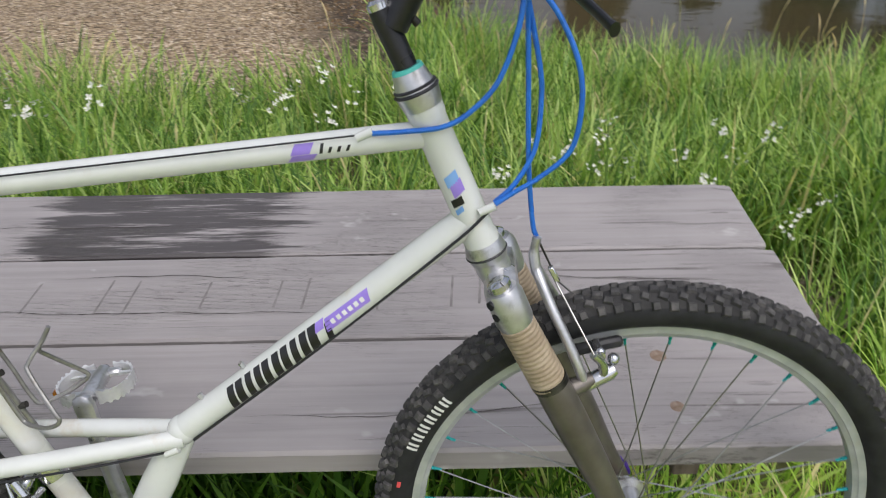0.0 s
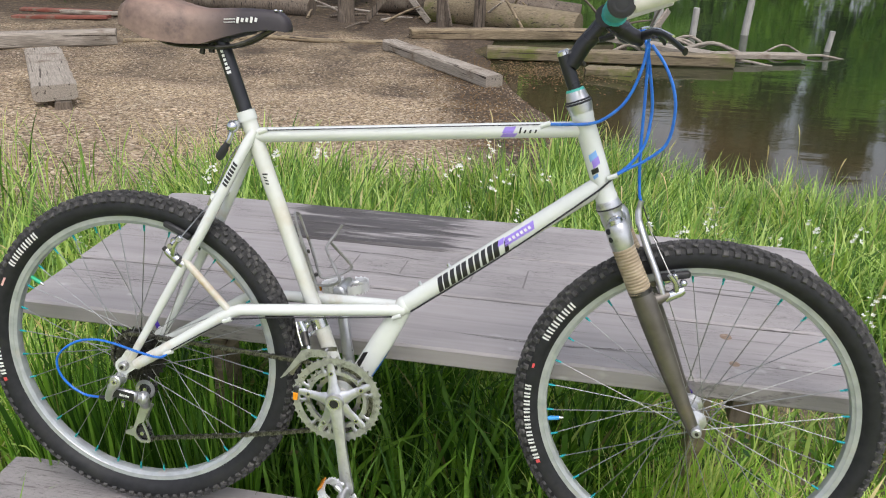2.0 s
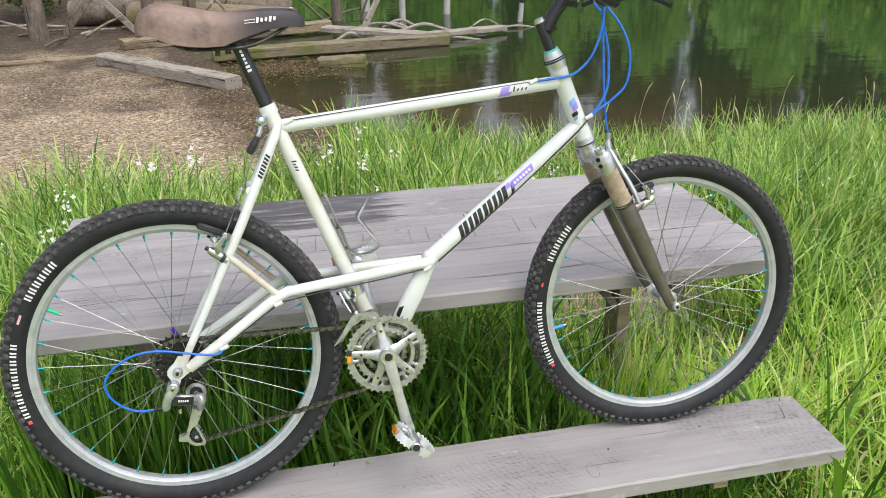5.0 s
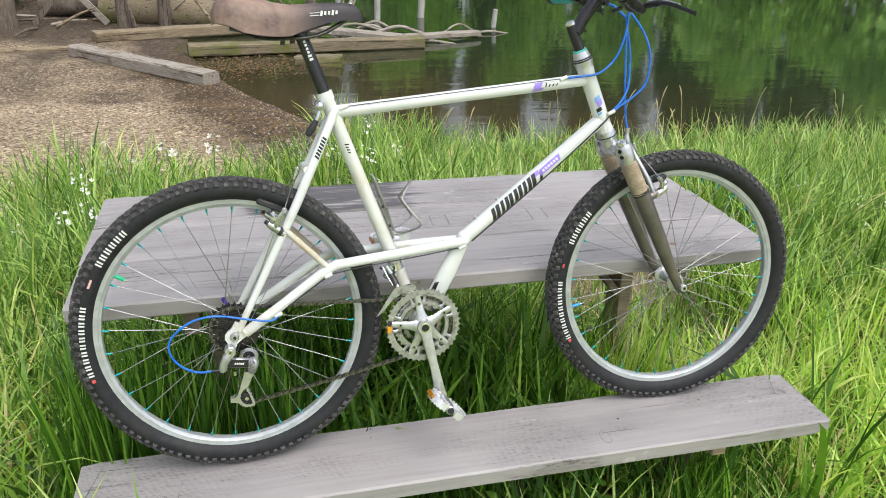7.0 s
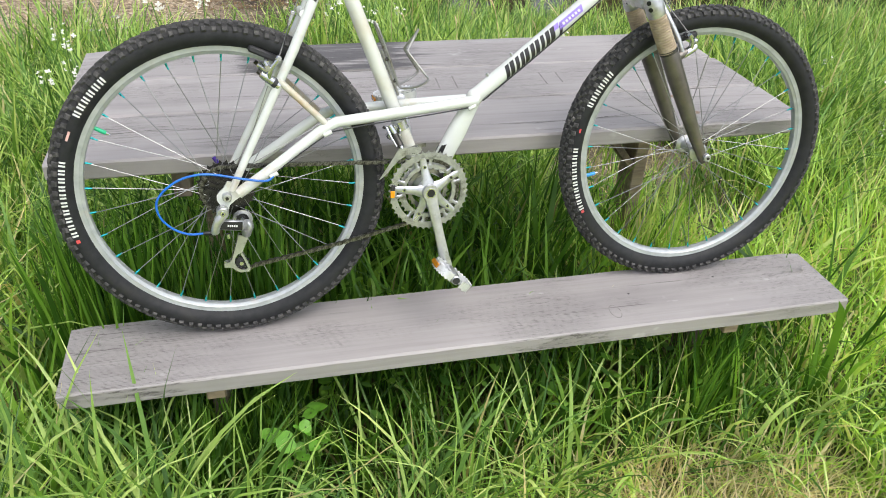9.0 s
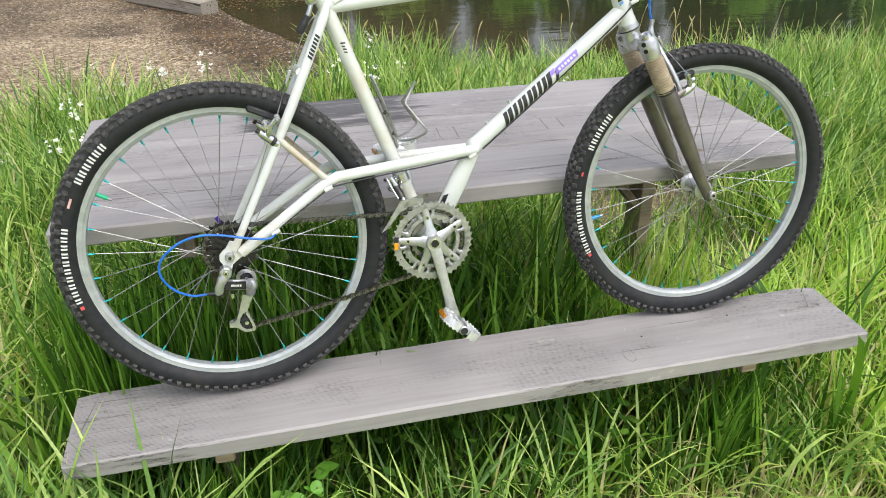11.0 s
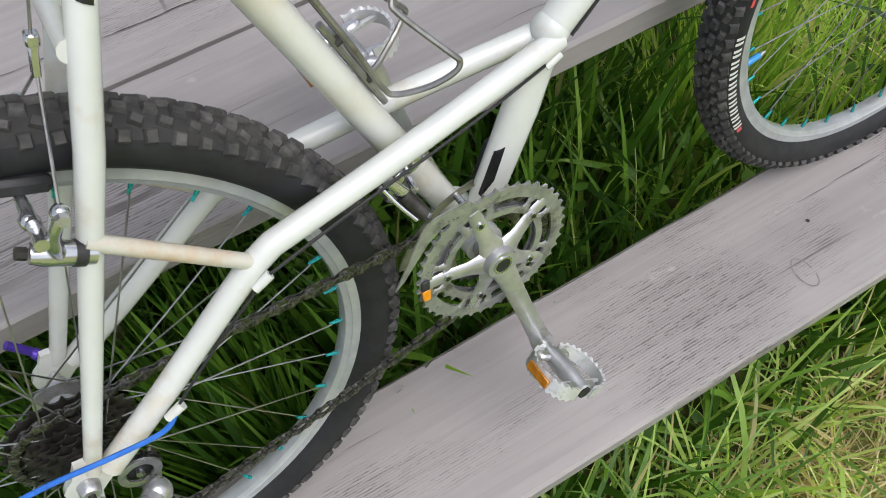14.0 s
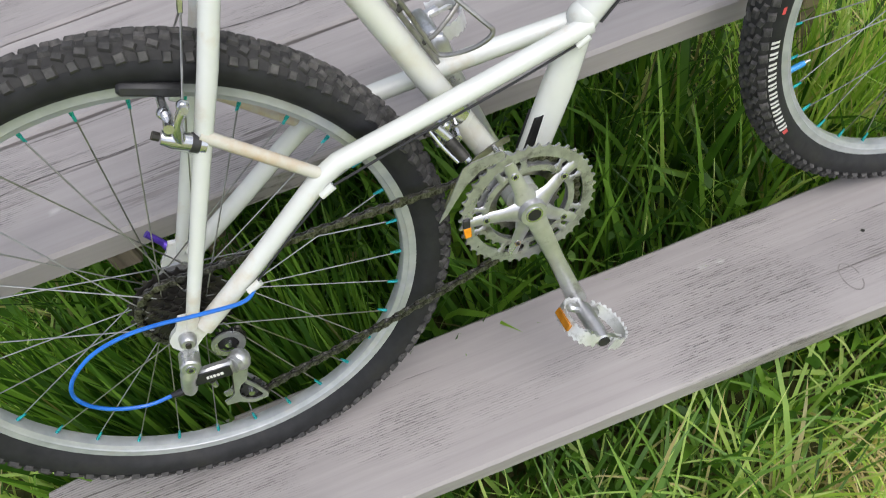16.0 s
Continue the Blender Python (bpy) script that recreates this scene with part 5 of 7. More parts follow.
part("knuckle", Build().ball(P(0.0330, -0.0670, 0.066), 0.0132, 10, (0.95, 1.0, 1.1)).tube([P(0.0240, -0.0610, 0.076), P(0.0330, -0.0660, 0.066), P(0.0300, -0.0900, 0.052)], [0.0105, 0.0130, 0.0090], 14), M_ALLOY, rd)
for (u, w, r) in ((0.0255, -0.0600, 0.0185), (0.0140, -0.1580, 0.0165)):
    part("jockey_wheel", Build().plate([(u + x, w + z) for x, z in cog(r, 11, 0.004, 0, 0.005)], 0.0050, pose(0, -0.035, 0)), M_PLASTIC, rd, "black jockey wheel")
    part("jockey_bolt", Build().tube([P(u, w, 0.037), P(u, w, 0.0455)], [0.0050, 0.0042], 10), M_CHROME, rd)
for v in (0.0425, 0.0285):
    cage_arm = [(0.0340, -0.0985), (0.0250, -0.1180), (0.0175, -0.1330), (0.0095, -0.1360), (-0.0010, -0.1390), (0.0060, -0.1180), (0.0139, -0.0945)]
    toe = [(-0.0010, -0.1380), (-0.0045, -0.1480), (-0.0110, -0.1530), (-0.0205, -0.1550), (-0.0210, -0.1630), (-0.0050, -0.1660), (0.0010, -0.1720), (0.0100, -0.1785), (0.0285, -0.1785), (0.0310, -0.1710), (0.0250, -0.1500), (0.0175, -0.1330),
           (0.0140, -0.1370), (0.0200, -0.1500), (0.0255, -0.1700), (0.0210, -0.1735), (0.0115, -0.1725), (0.0040, -0.1660), (0.0000, -0.1560), (0.0030, -0.1440), (0.0085, -0.1370)]
    part("cage_plate", Build().plate(cage_arm, 0.0028, pose(0, -v, 0)).plate(toe, 0.0024, pose(0, -v, 0)), M_ALLOY, rd, "silver derailleur cage")
part("top_cage", Build().spin([(0.0125, -0.0440), (0.0200, -0.0440), (0.0200, -0.0415), (0.0125, -0.0415)], 28, (0.0255, 0, -0.0600), True), M_ALLOY, rd)
part("adjuster", Build().tube([P(-0.0310, -0.0710, 0.075), P(-0.0420, -0.0706, 0.075), P(-0.0530, -0.0700, 0.075)], [0.0046, 0.0046, 0.0032], 10), M_BLACK, rd)
part("adjuster_screw", Build().tube([P(-0.0060, -0.0770, 0.072), P(-0.0060, -0.0870, 0.072)], [0.0040, 0.0034], 8), M_CHROME, rd)

# front derailleur
fd = bpart("front_derailleur", Build().tube([P(0.3630, 0.1120, 0.0), P(0.3695, 0.0940, 0.0)], 0.0170, 20)
           .box((0.014, 0.020, 0.034), pose(0.3440, -0.0200, 0.0960, 0, 28, 0), 0.004)
           .tube(smooth_path([P(0.3380, 0.1120, 0.030), P(0.3520, 0.0860, 0.036), P(0.3600, 0.0640, 0.046)], 4), [0.0058] * 5 + [0.0050] * 4, 10), M_CHROME, "silver front derailleur")
outer = [(0.3069, 0.0031), (0.3160, 0.0162), (0.3241, 0.0277), (0.3372, 0.0475), (0.3496, 0.0658), (0.3619, 0.0690), (0.3790, 0.0695), (0.3966, 0.0686), (0.3990, 0.0630), (0.3976, 0.0573), (0.3882, 0.0549), (0.3677, 0.0534), (0.3490, 0.0420), (0.3301, 0.0229), (0.3180, 0.0100)]
part("cage_plate", Build().plate(outer, 0.0016, pose(0, -0.0560, 0)), M_RINGS, fd, "flat silver derailleur cage plate")
arc = [radians(92 + 66 * q / 14) for q in range(15)]
part("cage_plate", Build().plate([(CR[0] + 0.1035 * math.cos(a), CR[1] + 0.1035 * math.sin(a)) for a in arc] + [(CR[0] + 0.0955 * math.cos(a), CR[1] + 0.0955 * math.sin(a)) for a in arc[::-1]], 0.0016, pose(0, -0.0405, 0)), M_DULL, fd, "curved inner derailleur cage plate")
part("cage_bridge", Build().tube([P(0.3930, 0.0640, 0.0400), P(0.3930, 0.0640, 0.0565)], 0.0036, 10), M_CHROME, fd)
part("link_plate", Build().tube([P(0.3470, 0.0920, 0.034), P(0.3570, 0.0700, 0.047)], [0.0078, 0.0070], 12), M_DARKSTEEL, fd, "dark derailleur link")
part("spring_arm", Build().tube(smooth_path([P(0.3300, 0.1100, 0.030), P(0.3380, 0.0900, 0.040), P(0.3480, 0.0700, 0.048)], 4), 0.0022, 8), M_CHROME, fd, "thin bright spring arm")
part("clamp_screw", Build().tube([P(0.3600, 0.0880, 0.018), P(0.3580, 0.0890, 0.034)], [0.0046, 0.0040], 8), M_CHROME, fd)
part("limit_screw", Build().tube([P(0.3290, 0.1060, 0.030), P(0.3240, 0.1090, 0.030)], 0.0032, 8), M_DARKSTEEL, fd)

# headset, stem, handlebar
HD = (P(0.8222, 0.5318) - P(0.8815, 0.382)).normalized()
H0 = P(0.8222, 0.5318)
hs = bpart("headset", Build().tube([H0 - HD * 0.001, H0 + HD * 0.014, H0 + HD * 0.016], [0.0200, 0.0222, 0.0222], 24).tube([H0 + HD * 0.018, H0 + HD * 0.024, H0 + HD * 0.037, H0 + HD * 0.038], [0.0212, 0.0195, 0.0165, 0.0160], 24), M_ALLOY, "silver headset cups")
part("rubber_seal", Build().tube([H0 + HD * 0.0145, H0 + HD * 0.0165, H0 + HD * 0.0185], [0.0218, 0.0238, 0.0220], 24).tube([H0 + HD * 0.0195, H0 + HD * 0.0210, H0 + HD * 0.0225], [0.0212, 0.0226, 0.0205], 24), M_PLASTIC, hs, "black rubber seal rings")
part("lock_ring", Build().tube([H0 + HD * 0.037, H0 + HD * 0.041], [0.0166, 0.0150], 24), M_RING, hs, "teal ring")
L0 = P(0.8815, 0.382)
part("lower_cup", Build().tube([L0 + HD * 0.002, L0 - HD * 0.008, L0 - HD * 0.010], [0.0200, 0.0225, 0.0225], 24).tube([L0 - HD * 0.013, L0 - HD * 0.020], [0.0225, 0.0205], 24), M_ALLOY, hs)
part("lower_seal", Build().tube([L0 - HD * 0.009, L0 - HD * 0.0115, L0 - HD * 0.014], [0.0218, 0.0236, 0.0218], 24), M_PLASTIC, hs, "black rubber seal ring")

QT = P(0.7870, 0.6175)
BARC = P(0.8525, 0.690)
stem = bpart("stem", Build().tube([H0 + HD * 0.03, QT - HD * 0.004, QT + HD * 0.008], [0.0113, 0.0120, 0.0112], 20), M_BLACK, "black quill stem", STEERED)
part("stem_extension", Build().tube([QT - HD * 0.010 + P(0.006, 0.0), P(0.815, 0.642), P(0.838, 0.670), BARC], [0.0142, 0.0142, 0.0150, 0.0155], 20), M_BLACK, stem, "black stem extension")
part("stem_bolt", Build().tube([QT + HD * 0.007, QT + HD * 0.013, QT + HD * 0.016], [0.0118, 0.0118, 0.0080], 20), M_CHROME, stem, "bright stem bolt cap")
part("bar_clamp", Build().tube([BARC + P(0, 0, -0.020), BARC + P(0, 0, 0.020)], 0.0182, 20).box((0.010, 0.026, 0.020), Matrix.Translation(BARC) @ pose(0.012, 0, -0.016, 0, 30, 0), 0.002), M_BLACK, stem)
part("hanger_bolt", Build().tube([P(0.813, 0.617), P(0.820, 0.609)], 0.004, 10), M_DARKSTEEL, stem)

bar = bpart("handlebar", Build().tube(smooth_path([BARC + P(-0.010, 0.0, -0.285), BARC + P(0, 0, -0.06), BARC + P(0, 0, 0.06), BARC + P(0.013, 0.012, 0.300)], 6), 0.0112, 16), M_BLACK, "black flat handlebar", STEERED)
for s in (-1, 1):
    du, dw, sp = (0.015, 0.015, 0.292) if s > 0 else (-0.010, -0.001, 0.277)
    g = [BARC + P(du * 0.42, 0, 0.155 * s), BARC + P(du * 0.46, 0, 0.160 * s)] + [BARC + P(du * (0.48 + 0.05 * i), dw * (0.4 + 0.06 * i), (0.163 + (sp - 0.179) / 10 * i) * s) for i in range(11)]
    part("grip", Build().tube(g, [0.0135, 0.0185] + [0.0178, 0.0170] * 5 + [0.0180], 20), M_TEAL, bar, "turquoise ribbed rubber grip", None, 60)
    ec = BARC + P(du, dw, sp * s)
    part("bar_end_clamp", Build().tube([ec + P(0, 0, -0.013 * s), ec + P(0, 0, -0.011 * s), ec + P(0, 0, 0.010 * s), ec + P(0, 0, 0.013 * s), ec + P(0, 0, 0.014 * s)], [0.0172, 0.0188, 0.0188, 0.0176, 0.0135], 28)
         .spin([(0.0085, -(0.0150 + sp) * s), (0.0105, -(0.0152 + sp) * s), (0.0125, -(0.0150 + sp) * s)], 24, (ec.x, 0, ec.z)), M_PLASTIC, bar, "black bar-end clamp with a round cap")
    be = [ec + P(0.014, 0.004, -0.001 * s), ec + P(0.022, 0.006, -0.001 * s), ec + P(0.06, 0.020, -0.003 * s), ec + P(0.108, 0.038, -0.010 * s), ec + P(0.119, 0.042, -0.012 * s), ec + P(0.123, 0.0435, -0.0125 * s)]
    part("bar_end", Build().tube(smooth_path(be, 3), [0.0145, 0.0156, 0.0160] + [0.0160] * 9 + [0.0156, 0.0150, 0.0130, 0.0085], 20), M_TAPE, bar, "white bar-end grip")
    part("brake_lever", Build().tube([BARC + P(-0.004, 0, 0.118 * s), BARC + P(-0.004, 0, 0.138 * s)], 0.0165, 16)
              .tube(smooth_path([BARC + P(0.004, -0.008, 0.125 * s), BARC + P(0.030, -0.024, 0.115 * s), BARC + P(0.052, -0.034, 0.105 * s)], 4), [0.0135] * 4 + [0.0120] * 3 + [0.010] * 2, 12)
              .ball(BARC + P(0.030, -0.027, 0.100 * s), 0.0165, 8, (1, 0.85, 0.8)), M_BLACK, bar, "black brake lever body")
    part("lever_blade", Build().tube(smooth_path([BARC + P(0.050, -0.027, 0.110 * s), BARC + P(0.068, -0.022, 0.140 * s), BARC + P(0.0803, -0.023, 0.167 * s), BARC + P(0.096, -0.034, 0.205 * s), BARC + P(0.1059, -0.0423, 0.2278 * s)], 4), [0.0066] * 5 + [0.0050] * 7 + [0.0046] * 4 + [0.0060], 12, flat=0.7), M_BLACK, bar, "black and silver brake lever blade")
    part("lever_edge", Build().tube(smooth_path([BARC + P(0.056, -0.019, 0.118 * s), BARC + P(0.072, -0.016, 0.144 * s), BARC + P(0.091, -0.024, 0.190 * s)], 4), 0.0026, 8), M_CHROME, bar, "bright worn lever edge")
    part("shifter", Build().box((0.034, 0.024, 0.012), Matrix.Translation(BARC + P(0.022, -0.020, 0.088 * s)) @ pose(0, 0, 0, 0, 30, 10 * s), 0.004).tube([BARC + P(-0.002, 0, 0.080 * s), BARC + P(-0.002, 0, 0.096 * s)], 0.0155, 14)
         .tube([BARC + P(0.010, -0.030, 0.090 * s), BARC + P(-0.012, -0.036, 0.096 * s)], 0.0042, 8), M_PLASTIC, bar, "black thumb shifter")

# fork
fk = bpart("fork", Build().tube([L0 - HD * 0.018, L0 - HD * 0.030, L0 - HD * 0.052], [0.0185, 0.0200, 0.0165], 20)
           .box((0.036, 0.108, 0.030), Matrix.Translation(P(0.9010, 0.3430)) @ pose(0, 0, 0, 0, -22, 0), 0.010), M_ALLOY, "silver suspension fork crown", STEERED)
for s in (-1, 1):
    v = 0.058 * s
    part("crown_clamp", Build().tube([P(0.8985, 0.3580, v), P(0.9020, 0.3510, v), P(0.9120, 0.3250, v), P(0.9155, 0.3170, v)], [0.0165, 0.0200, 0.0205, 0.0185], 20), M_ALLOY, fk, "silver crown clamp")
    part("preload_knob", Build().tube([P(0.8985, 0.3580, v), P(0.8955, 0.3655, v), P(0.8940, 0.3685, v)], [0.0130, 0.0125, 0.0080], 14), M_CHROME, fk, "bright preload cap")
    for dw in (0.0, 0.0135):
        part("clamp_bolt", Build().tube([P(0.895 + dw * 0.45, 0.347 - dw, v + 0.006), P(0.887 + dw * 0.45, 0.345 - dw, v + 0.0135)], 0.0050, 10), M_BLACK, fk, "dark clamp bolt")
    n = 60
    pts, rad = [], []
    for i in range(n + 1):
        t = i / n
        pts.append(P(0.9150 + (0.9530 - 0.9150) * t, 0.3180 + (0.2420 - 0.3180) * t, v))
        rad.append((0.0182, 0.0192, 0.0197, 0.0192)[i % 4] + 0.0010 * t)
    part("rubber_boot", Build().tube(pts, rad, 20), M_BOOT, fk, "tan ribbed rubber fork boot", None, 70)
    part("boot_clip", Build().tube([P(0.9510, 0.2470, v), P(0.9545, 0.2400, v)], 0.0206, 20), M_DARKSTEEL, fk, "dark boot clip")
    part("lower_leg", Build().tube([P(0.9520, 0.2450, v), P(0.9610, 0.2270, v), P(0.9800, 0.1870, v), P(1.0160, 0.1120, 0.059 * s), P(1.0480, 0.0440, 0.060 * s), P(1.0640, 0.0140, 0.061 * s), P(1.0740, -0.0060, 0.061 * s), P(1.0780, -0.0150, 0.061 * s)],
                                    [0.0185, 0.0205, 0.0200, 0.0175, 0.0135, 0.0120, 0.0110, 0.0070], 20), M_FORK, fk, "grey-bronze fork lower leg")
    part("brake_boss", Build().tube([P(0.9700, 0.2230, 0.050 * s), P(0.9900, 0.2330, 0.048 * s), P(1.0020, 0.2390, 0.046 * s)], [0.0130, 0.0095, 0.0080], 12), M_FORK, fk)
part("fork_brace", Build().tube(smooth_path([P(0.9930, 0.2320, 0.050), P(0.9790, 0.2680, 0.044), P(0.9540, 0.3180, 0.024), P(0.9390, 0.3520, 0.0), P(0.9540, 0.3180, -0.024), P(0.9790, 0.2680, -0.044), P(0.9930, 0.2320, -0.050)], 5), 0.0058, 12), M_ALLOY, fk, "curved silver brake arch")
part("cable_hanger", Build().tube(smooth_path([P(0.9400, 0.3460, 0.004), P(0.9365, 0.3680, 0.0), P(0.9390, 0.3880, 0.0)], 4), [0.0062] * 5 + [0.0050] * 4, 10), M_ALLOY, fk, "silver cable hanger")


for s in (-1, 1):
    # front: bosses ahead of the legs
    fb = bpart("front_brake", Build().tube([P(0.9950, 0.2315, 0.046 * s), P(1.0190, 0.2455, 0.044 * s), P(1.0250, 0.2495, 0.043 * s)], [0.0090, 0.0092, 0.0066], 16)
               .tube(smooth_path([P(1.0130, 0.2415, 0.046 * s), P(1.0090, 0.2615, 0.052 * s), P(0.9970, 0.2775, 0.058 * s)], 4), [0.0058] * 4 + [0.0046] * 5, 10)
               .ball(P(1.0230, 0.2600, 0.040 * s), 0.0068, 7).ball(P(1.0070, 0.2715, 0.044 * s), 0.0062, 7), M_CHROME, "polished front cantilever brake", STEERED)
    part("brake_pad", Build().box((0.058, 0.0115, 0.0135), pose(1.0070, -0.022 * s, 0.2650, 0, -14, 0), 0.0035), M_PLASTIC, fb, "black brake block")
    part("pad_holder", Build().tube([P(1.0050, 0.2715, 0.024 * s), P(1.0070, 0.2695, 0.050 * s)], [0.0048, 0.0056], 10), M_CHROME, fb)
    part("straddle_wire", Build().tube([P(0.9980, 0.2775, 0.058 * s), P(0.9610, 0.3350, 0.004 * s)], 0.0011, 6, False), M_SPOKE, fb)
    # rear: bosses behind the seat stays
    rb = bpart("rear_brake", Build().tube([P(0.1180, 0.2140, 0.050 * s), P(0.0940, 0.2340, 0.052 * s), P(0.0860, 0.2400, 0.052 * s)], [0.0086, 0.0092, 0.0070], 16)
               .tube(smooth_path([P(0.1000, 0.2300, 0.054 * s), P(0.1060, 0.2500, 0.062 * s), P(0.1200, 0.2680, 0.067 * s)], 4), [0.0060] * 4 + [0.0046] * 5, 10)
               .ball(P(0.0980, 0.2580, 0.046 * s), 0.0064, 7).ball(P(0.1200, 0.2690, 0.066 * s), 0.0062, 7).tube([P(0.0990, 0.2520, 0.040 * s), P(0.0990, 0.2520, 0.066 * s)], 0.0050, 10), M_CHROME, "polished rear cantilever brake", Matrix.Translation(P(0.001, -0.006, -0.002 * s)))
    part("brake_boss_bolt", Build().tube([P(0.0850, 0.2405, 0.052 * s), P(0.0800, 0.2450, 0.052 * s)], 0.0046, 8), M_DARKSTEEL, rb, "dark pivot bolt")
    part("spring_collar", Build().tube([P(0.1130, 0.2180, 0.0505 * s), P(0.1070, 0.2230, 0.051 * s)], 0.0096, 14), M_PLASTIC, rb, "black spring collar")
    part("arm_bolt", Build().tube([P(0.1200, 0.2690, 0.070 * s), P(0.1200, 0.2690, 0.076 * s)], 0.0042, 8), M_ALLOY, rb)
    part("brake_pad", Build().box((0.058, 0.0115, 0.0135), pose(0.094, -0.022 * s, 0.2720, 0, 25, 0), 0.0035), M_PLASTIC, rb, "black brake block")
    part("pad_holder", Build().tube([P(0.0980, 0.2600, 0.024 * s), P(0.1000, 0.2580, 0.052 * s)], [0.0042, 0.0050], 10), M_CHROME, rb)
    part("straddle_wire", Build().tube([P(0.1205, 0.2700, 0.066 * s), P(0.1500, 0.3230, 0.003 * s)], 0.0012, 6, False), M_SPOKE, rb)
hanger = Build()
for v in (-0.0034, 0.0034):
    hanger.box((0.0052, 0.0024, 0.026), Matrix.Translation(P(0.1545, 0.3260, v)) @ pose(0, 0, 0, 0, 24, 0), 0.0007)
hanger.box((0.0085, 0.0100, 0.0085), Matrix.Translation(P(0.1590, 0.3365)) @ pose(0, 0, 0, 0, 24, 0), 0.0014)
part("straddle_hanger", hanger, M_CHROME, bike, "small forked steel straddle hanger")
part("straddle_hanger", Build().box((0.006, 0.007, 0.020), STEERED @ Matrix.Translation(P(0.959, 0.343)) @ pose(0, 0, 0, 0, -28, 0), 0.001), M_CHROME, bike, "small steel straddle hanger")

# seat post and saddle
SD = (P(0.2250, 0.492) - P(0.4085, -0.030)).normalized()
S0 = P(0.2250, 0.492)
post = bpart("seat_post", Build().tube([S0 - SD * 0.01, S0 + SD * 0.120, S0 + SD * 0.135], [0.0134, 0.0134, 0.0125], 20).box((0.044, 0.034, 0.016), Matrix.Translation(S0 + SD * 0.137) @ pose(0, 0, 0, 0, -4, 0), 0.005), M_BLACK, "black seat post")
for i in range(6):
    c = S0 + SD * (0.112 - i * 0.0075)
    part("small_print_bar", Build().box((0.0050 if i < 4 else 0.008, 0.0006, 0.0048), Matrix.Translation(c + P(0, 0, 0.0136)) @ pose(0, 0, 0, 0, -18, 0), 0.0001), M_LETTER, post, "pale print bar")
part("clamp_bolt", Build().tube([P(0.165, 0.594, 0.004), P(0.165, 0.610, 0.004)], 0.0055, 10), M_DARKSTEEL, post)
qr = bpart("seat_clamp", Build().tube([P(0.212, 0.470, -0.024), P(0.212, 0.470, 0.024)], [0.0085, 0.0095], 14).ball(P(0.2105, 0.4685, 0.026), 0.0112, 8), M_CHROME, "silver quick-release seat clamp")
part("clamp_lever", Build().tube(smooth_path([P(0.2105, 0.465, 0.026), P(0.205, 0.446, 0.028), P(0.196, 0.430, 0.027)], 4), 0.0048, 10), M_CHROME, qr)
part("lever_grip", Build().tube(smooth_path([P(0.202, 0.440, 0.028), P(0.192, 0.424, 0.027), P(0.182, 0.409, 0.025)], 4), [0.0060] * 3 + [0.0078] * 5 + [0.0058], 12), M_PLASTIC, qr, "black lever grip")


def saddle_cover():
    """Lofted padded saddle: wide at the back, long narrow nose."""
    st = [(0.014, 0.664, 0.030, 0.026), (0.022, 0.682, 0.052, 0.040), (0.045, 0.697, 0.066, 0.060), (0.075, 0.697, 0.0700, 0.074), (0.105, 0.690, 0.066, 0.072), (0.135, 0.683, 0.055, 0.068),
          (0.165, 0.679, 0.042, 0.063), (0.200, 0.680, 0.031, 0.052), (0.240, 0.682, 0.0245, 0.042), (0.280, 0.681, 0.0215, 0.036), (0.300, 0.677, 0.0195, 0.033), (0.311, 0.668, 0.015, 0.025), (0.316, 0.657, 0.008, 0.010)]
    n = 16
    vs, fs = [], []
    for u, top, half, drop in st:
        for k in range(n):
            t = math.pi * k / (n - 1)
            c, s = math.cos(t), math.sin(t)
            y = half * math.copysign(abs(c) ** 0.75, c)
            z = top - drop * (1 - s ** 0.62) - 0.006 * math.exp(-(y / 0.012) ** 2) * (1 if u < 0.2 else 0.3)
            vs.append((u, y, z))
    for i in range(len(st) - 1):
        for k in range(n - 1):
            fs.append((i * n + k, i * n + k + 1, (i + 1) * n + k + 1, (i + 1) * n + k))
        fs.append((i * n, (i + 1) * n, (i + 1) * n + n - 1, i * n + n - 1))
    fs += [tuple(range(n)), tuple((len(st) - 1) * n + k for k in range(n - 1, -1, -1))]
    return Build().add(vs, fs)


sad = bpart("saddle", saddle_cover(), M_SADDLE, "worn brown padded saddle", Matrix.Translation(P(-0.005, -0.007)), 50)
part("saddle_base", Build().tube([P(0.050, 0.644), P(0.110, 0.634), P(0.170, 0.632), P(0.250, 0.646)], [0.016, 0.020, 0.017, 0.008], 14, flat=1.3), M_PLASTIC, sad, "dark saddle underside")
for s in (-1, 1):
    part("saddle_rail", Build().tube(smooth_path([P(0.055, 0.640, 0.030 * s), P(0.090, 0.616, 0.022 * s), P(0.140, 0.611, 0.022 * s), P(0.220, 0.616, 0.020 * s), P(0.290, 0.650, 0.006 * s)], 4), 0.0036, 8), M_DARKSTEEL, sad, "steel saddle rail")
    part("saddle_stud", Build().ball(P(0.292, 0.678, 0.012 * s), 0.0040, 6, (1, 1, 0.6)), M_CHROME, sad, "small bright stud")
part("saddle_bolt", Build().tube([P(0.150, 0.598), P(0.152, 0.612)], 0.0048, 8), M_DARKSTEEL, sad)
for i, (du, h) in enumerate(((0.0, 0.0016), (0.008, 0.0016))):
    part("saddle_stripe", Build().box((0.020, 0.0006, 0.0014), pose(0.215, -0.0312 + 0.0009, 0.655 + 0.005 * i, 0, -4, 8), 0.0001), M_LETTER, sad, "pale worn stripe")
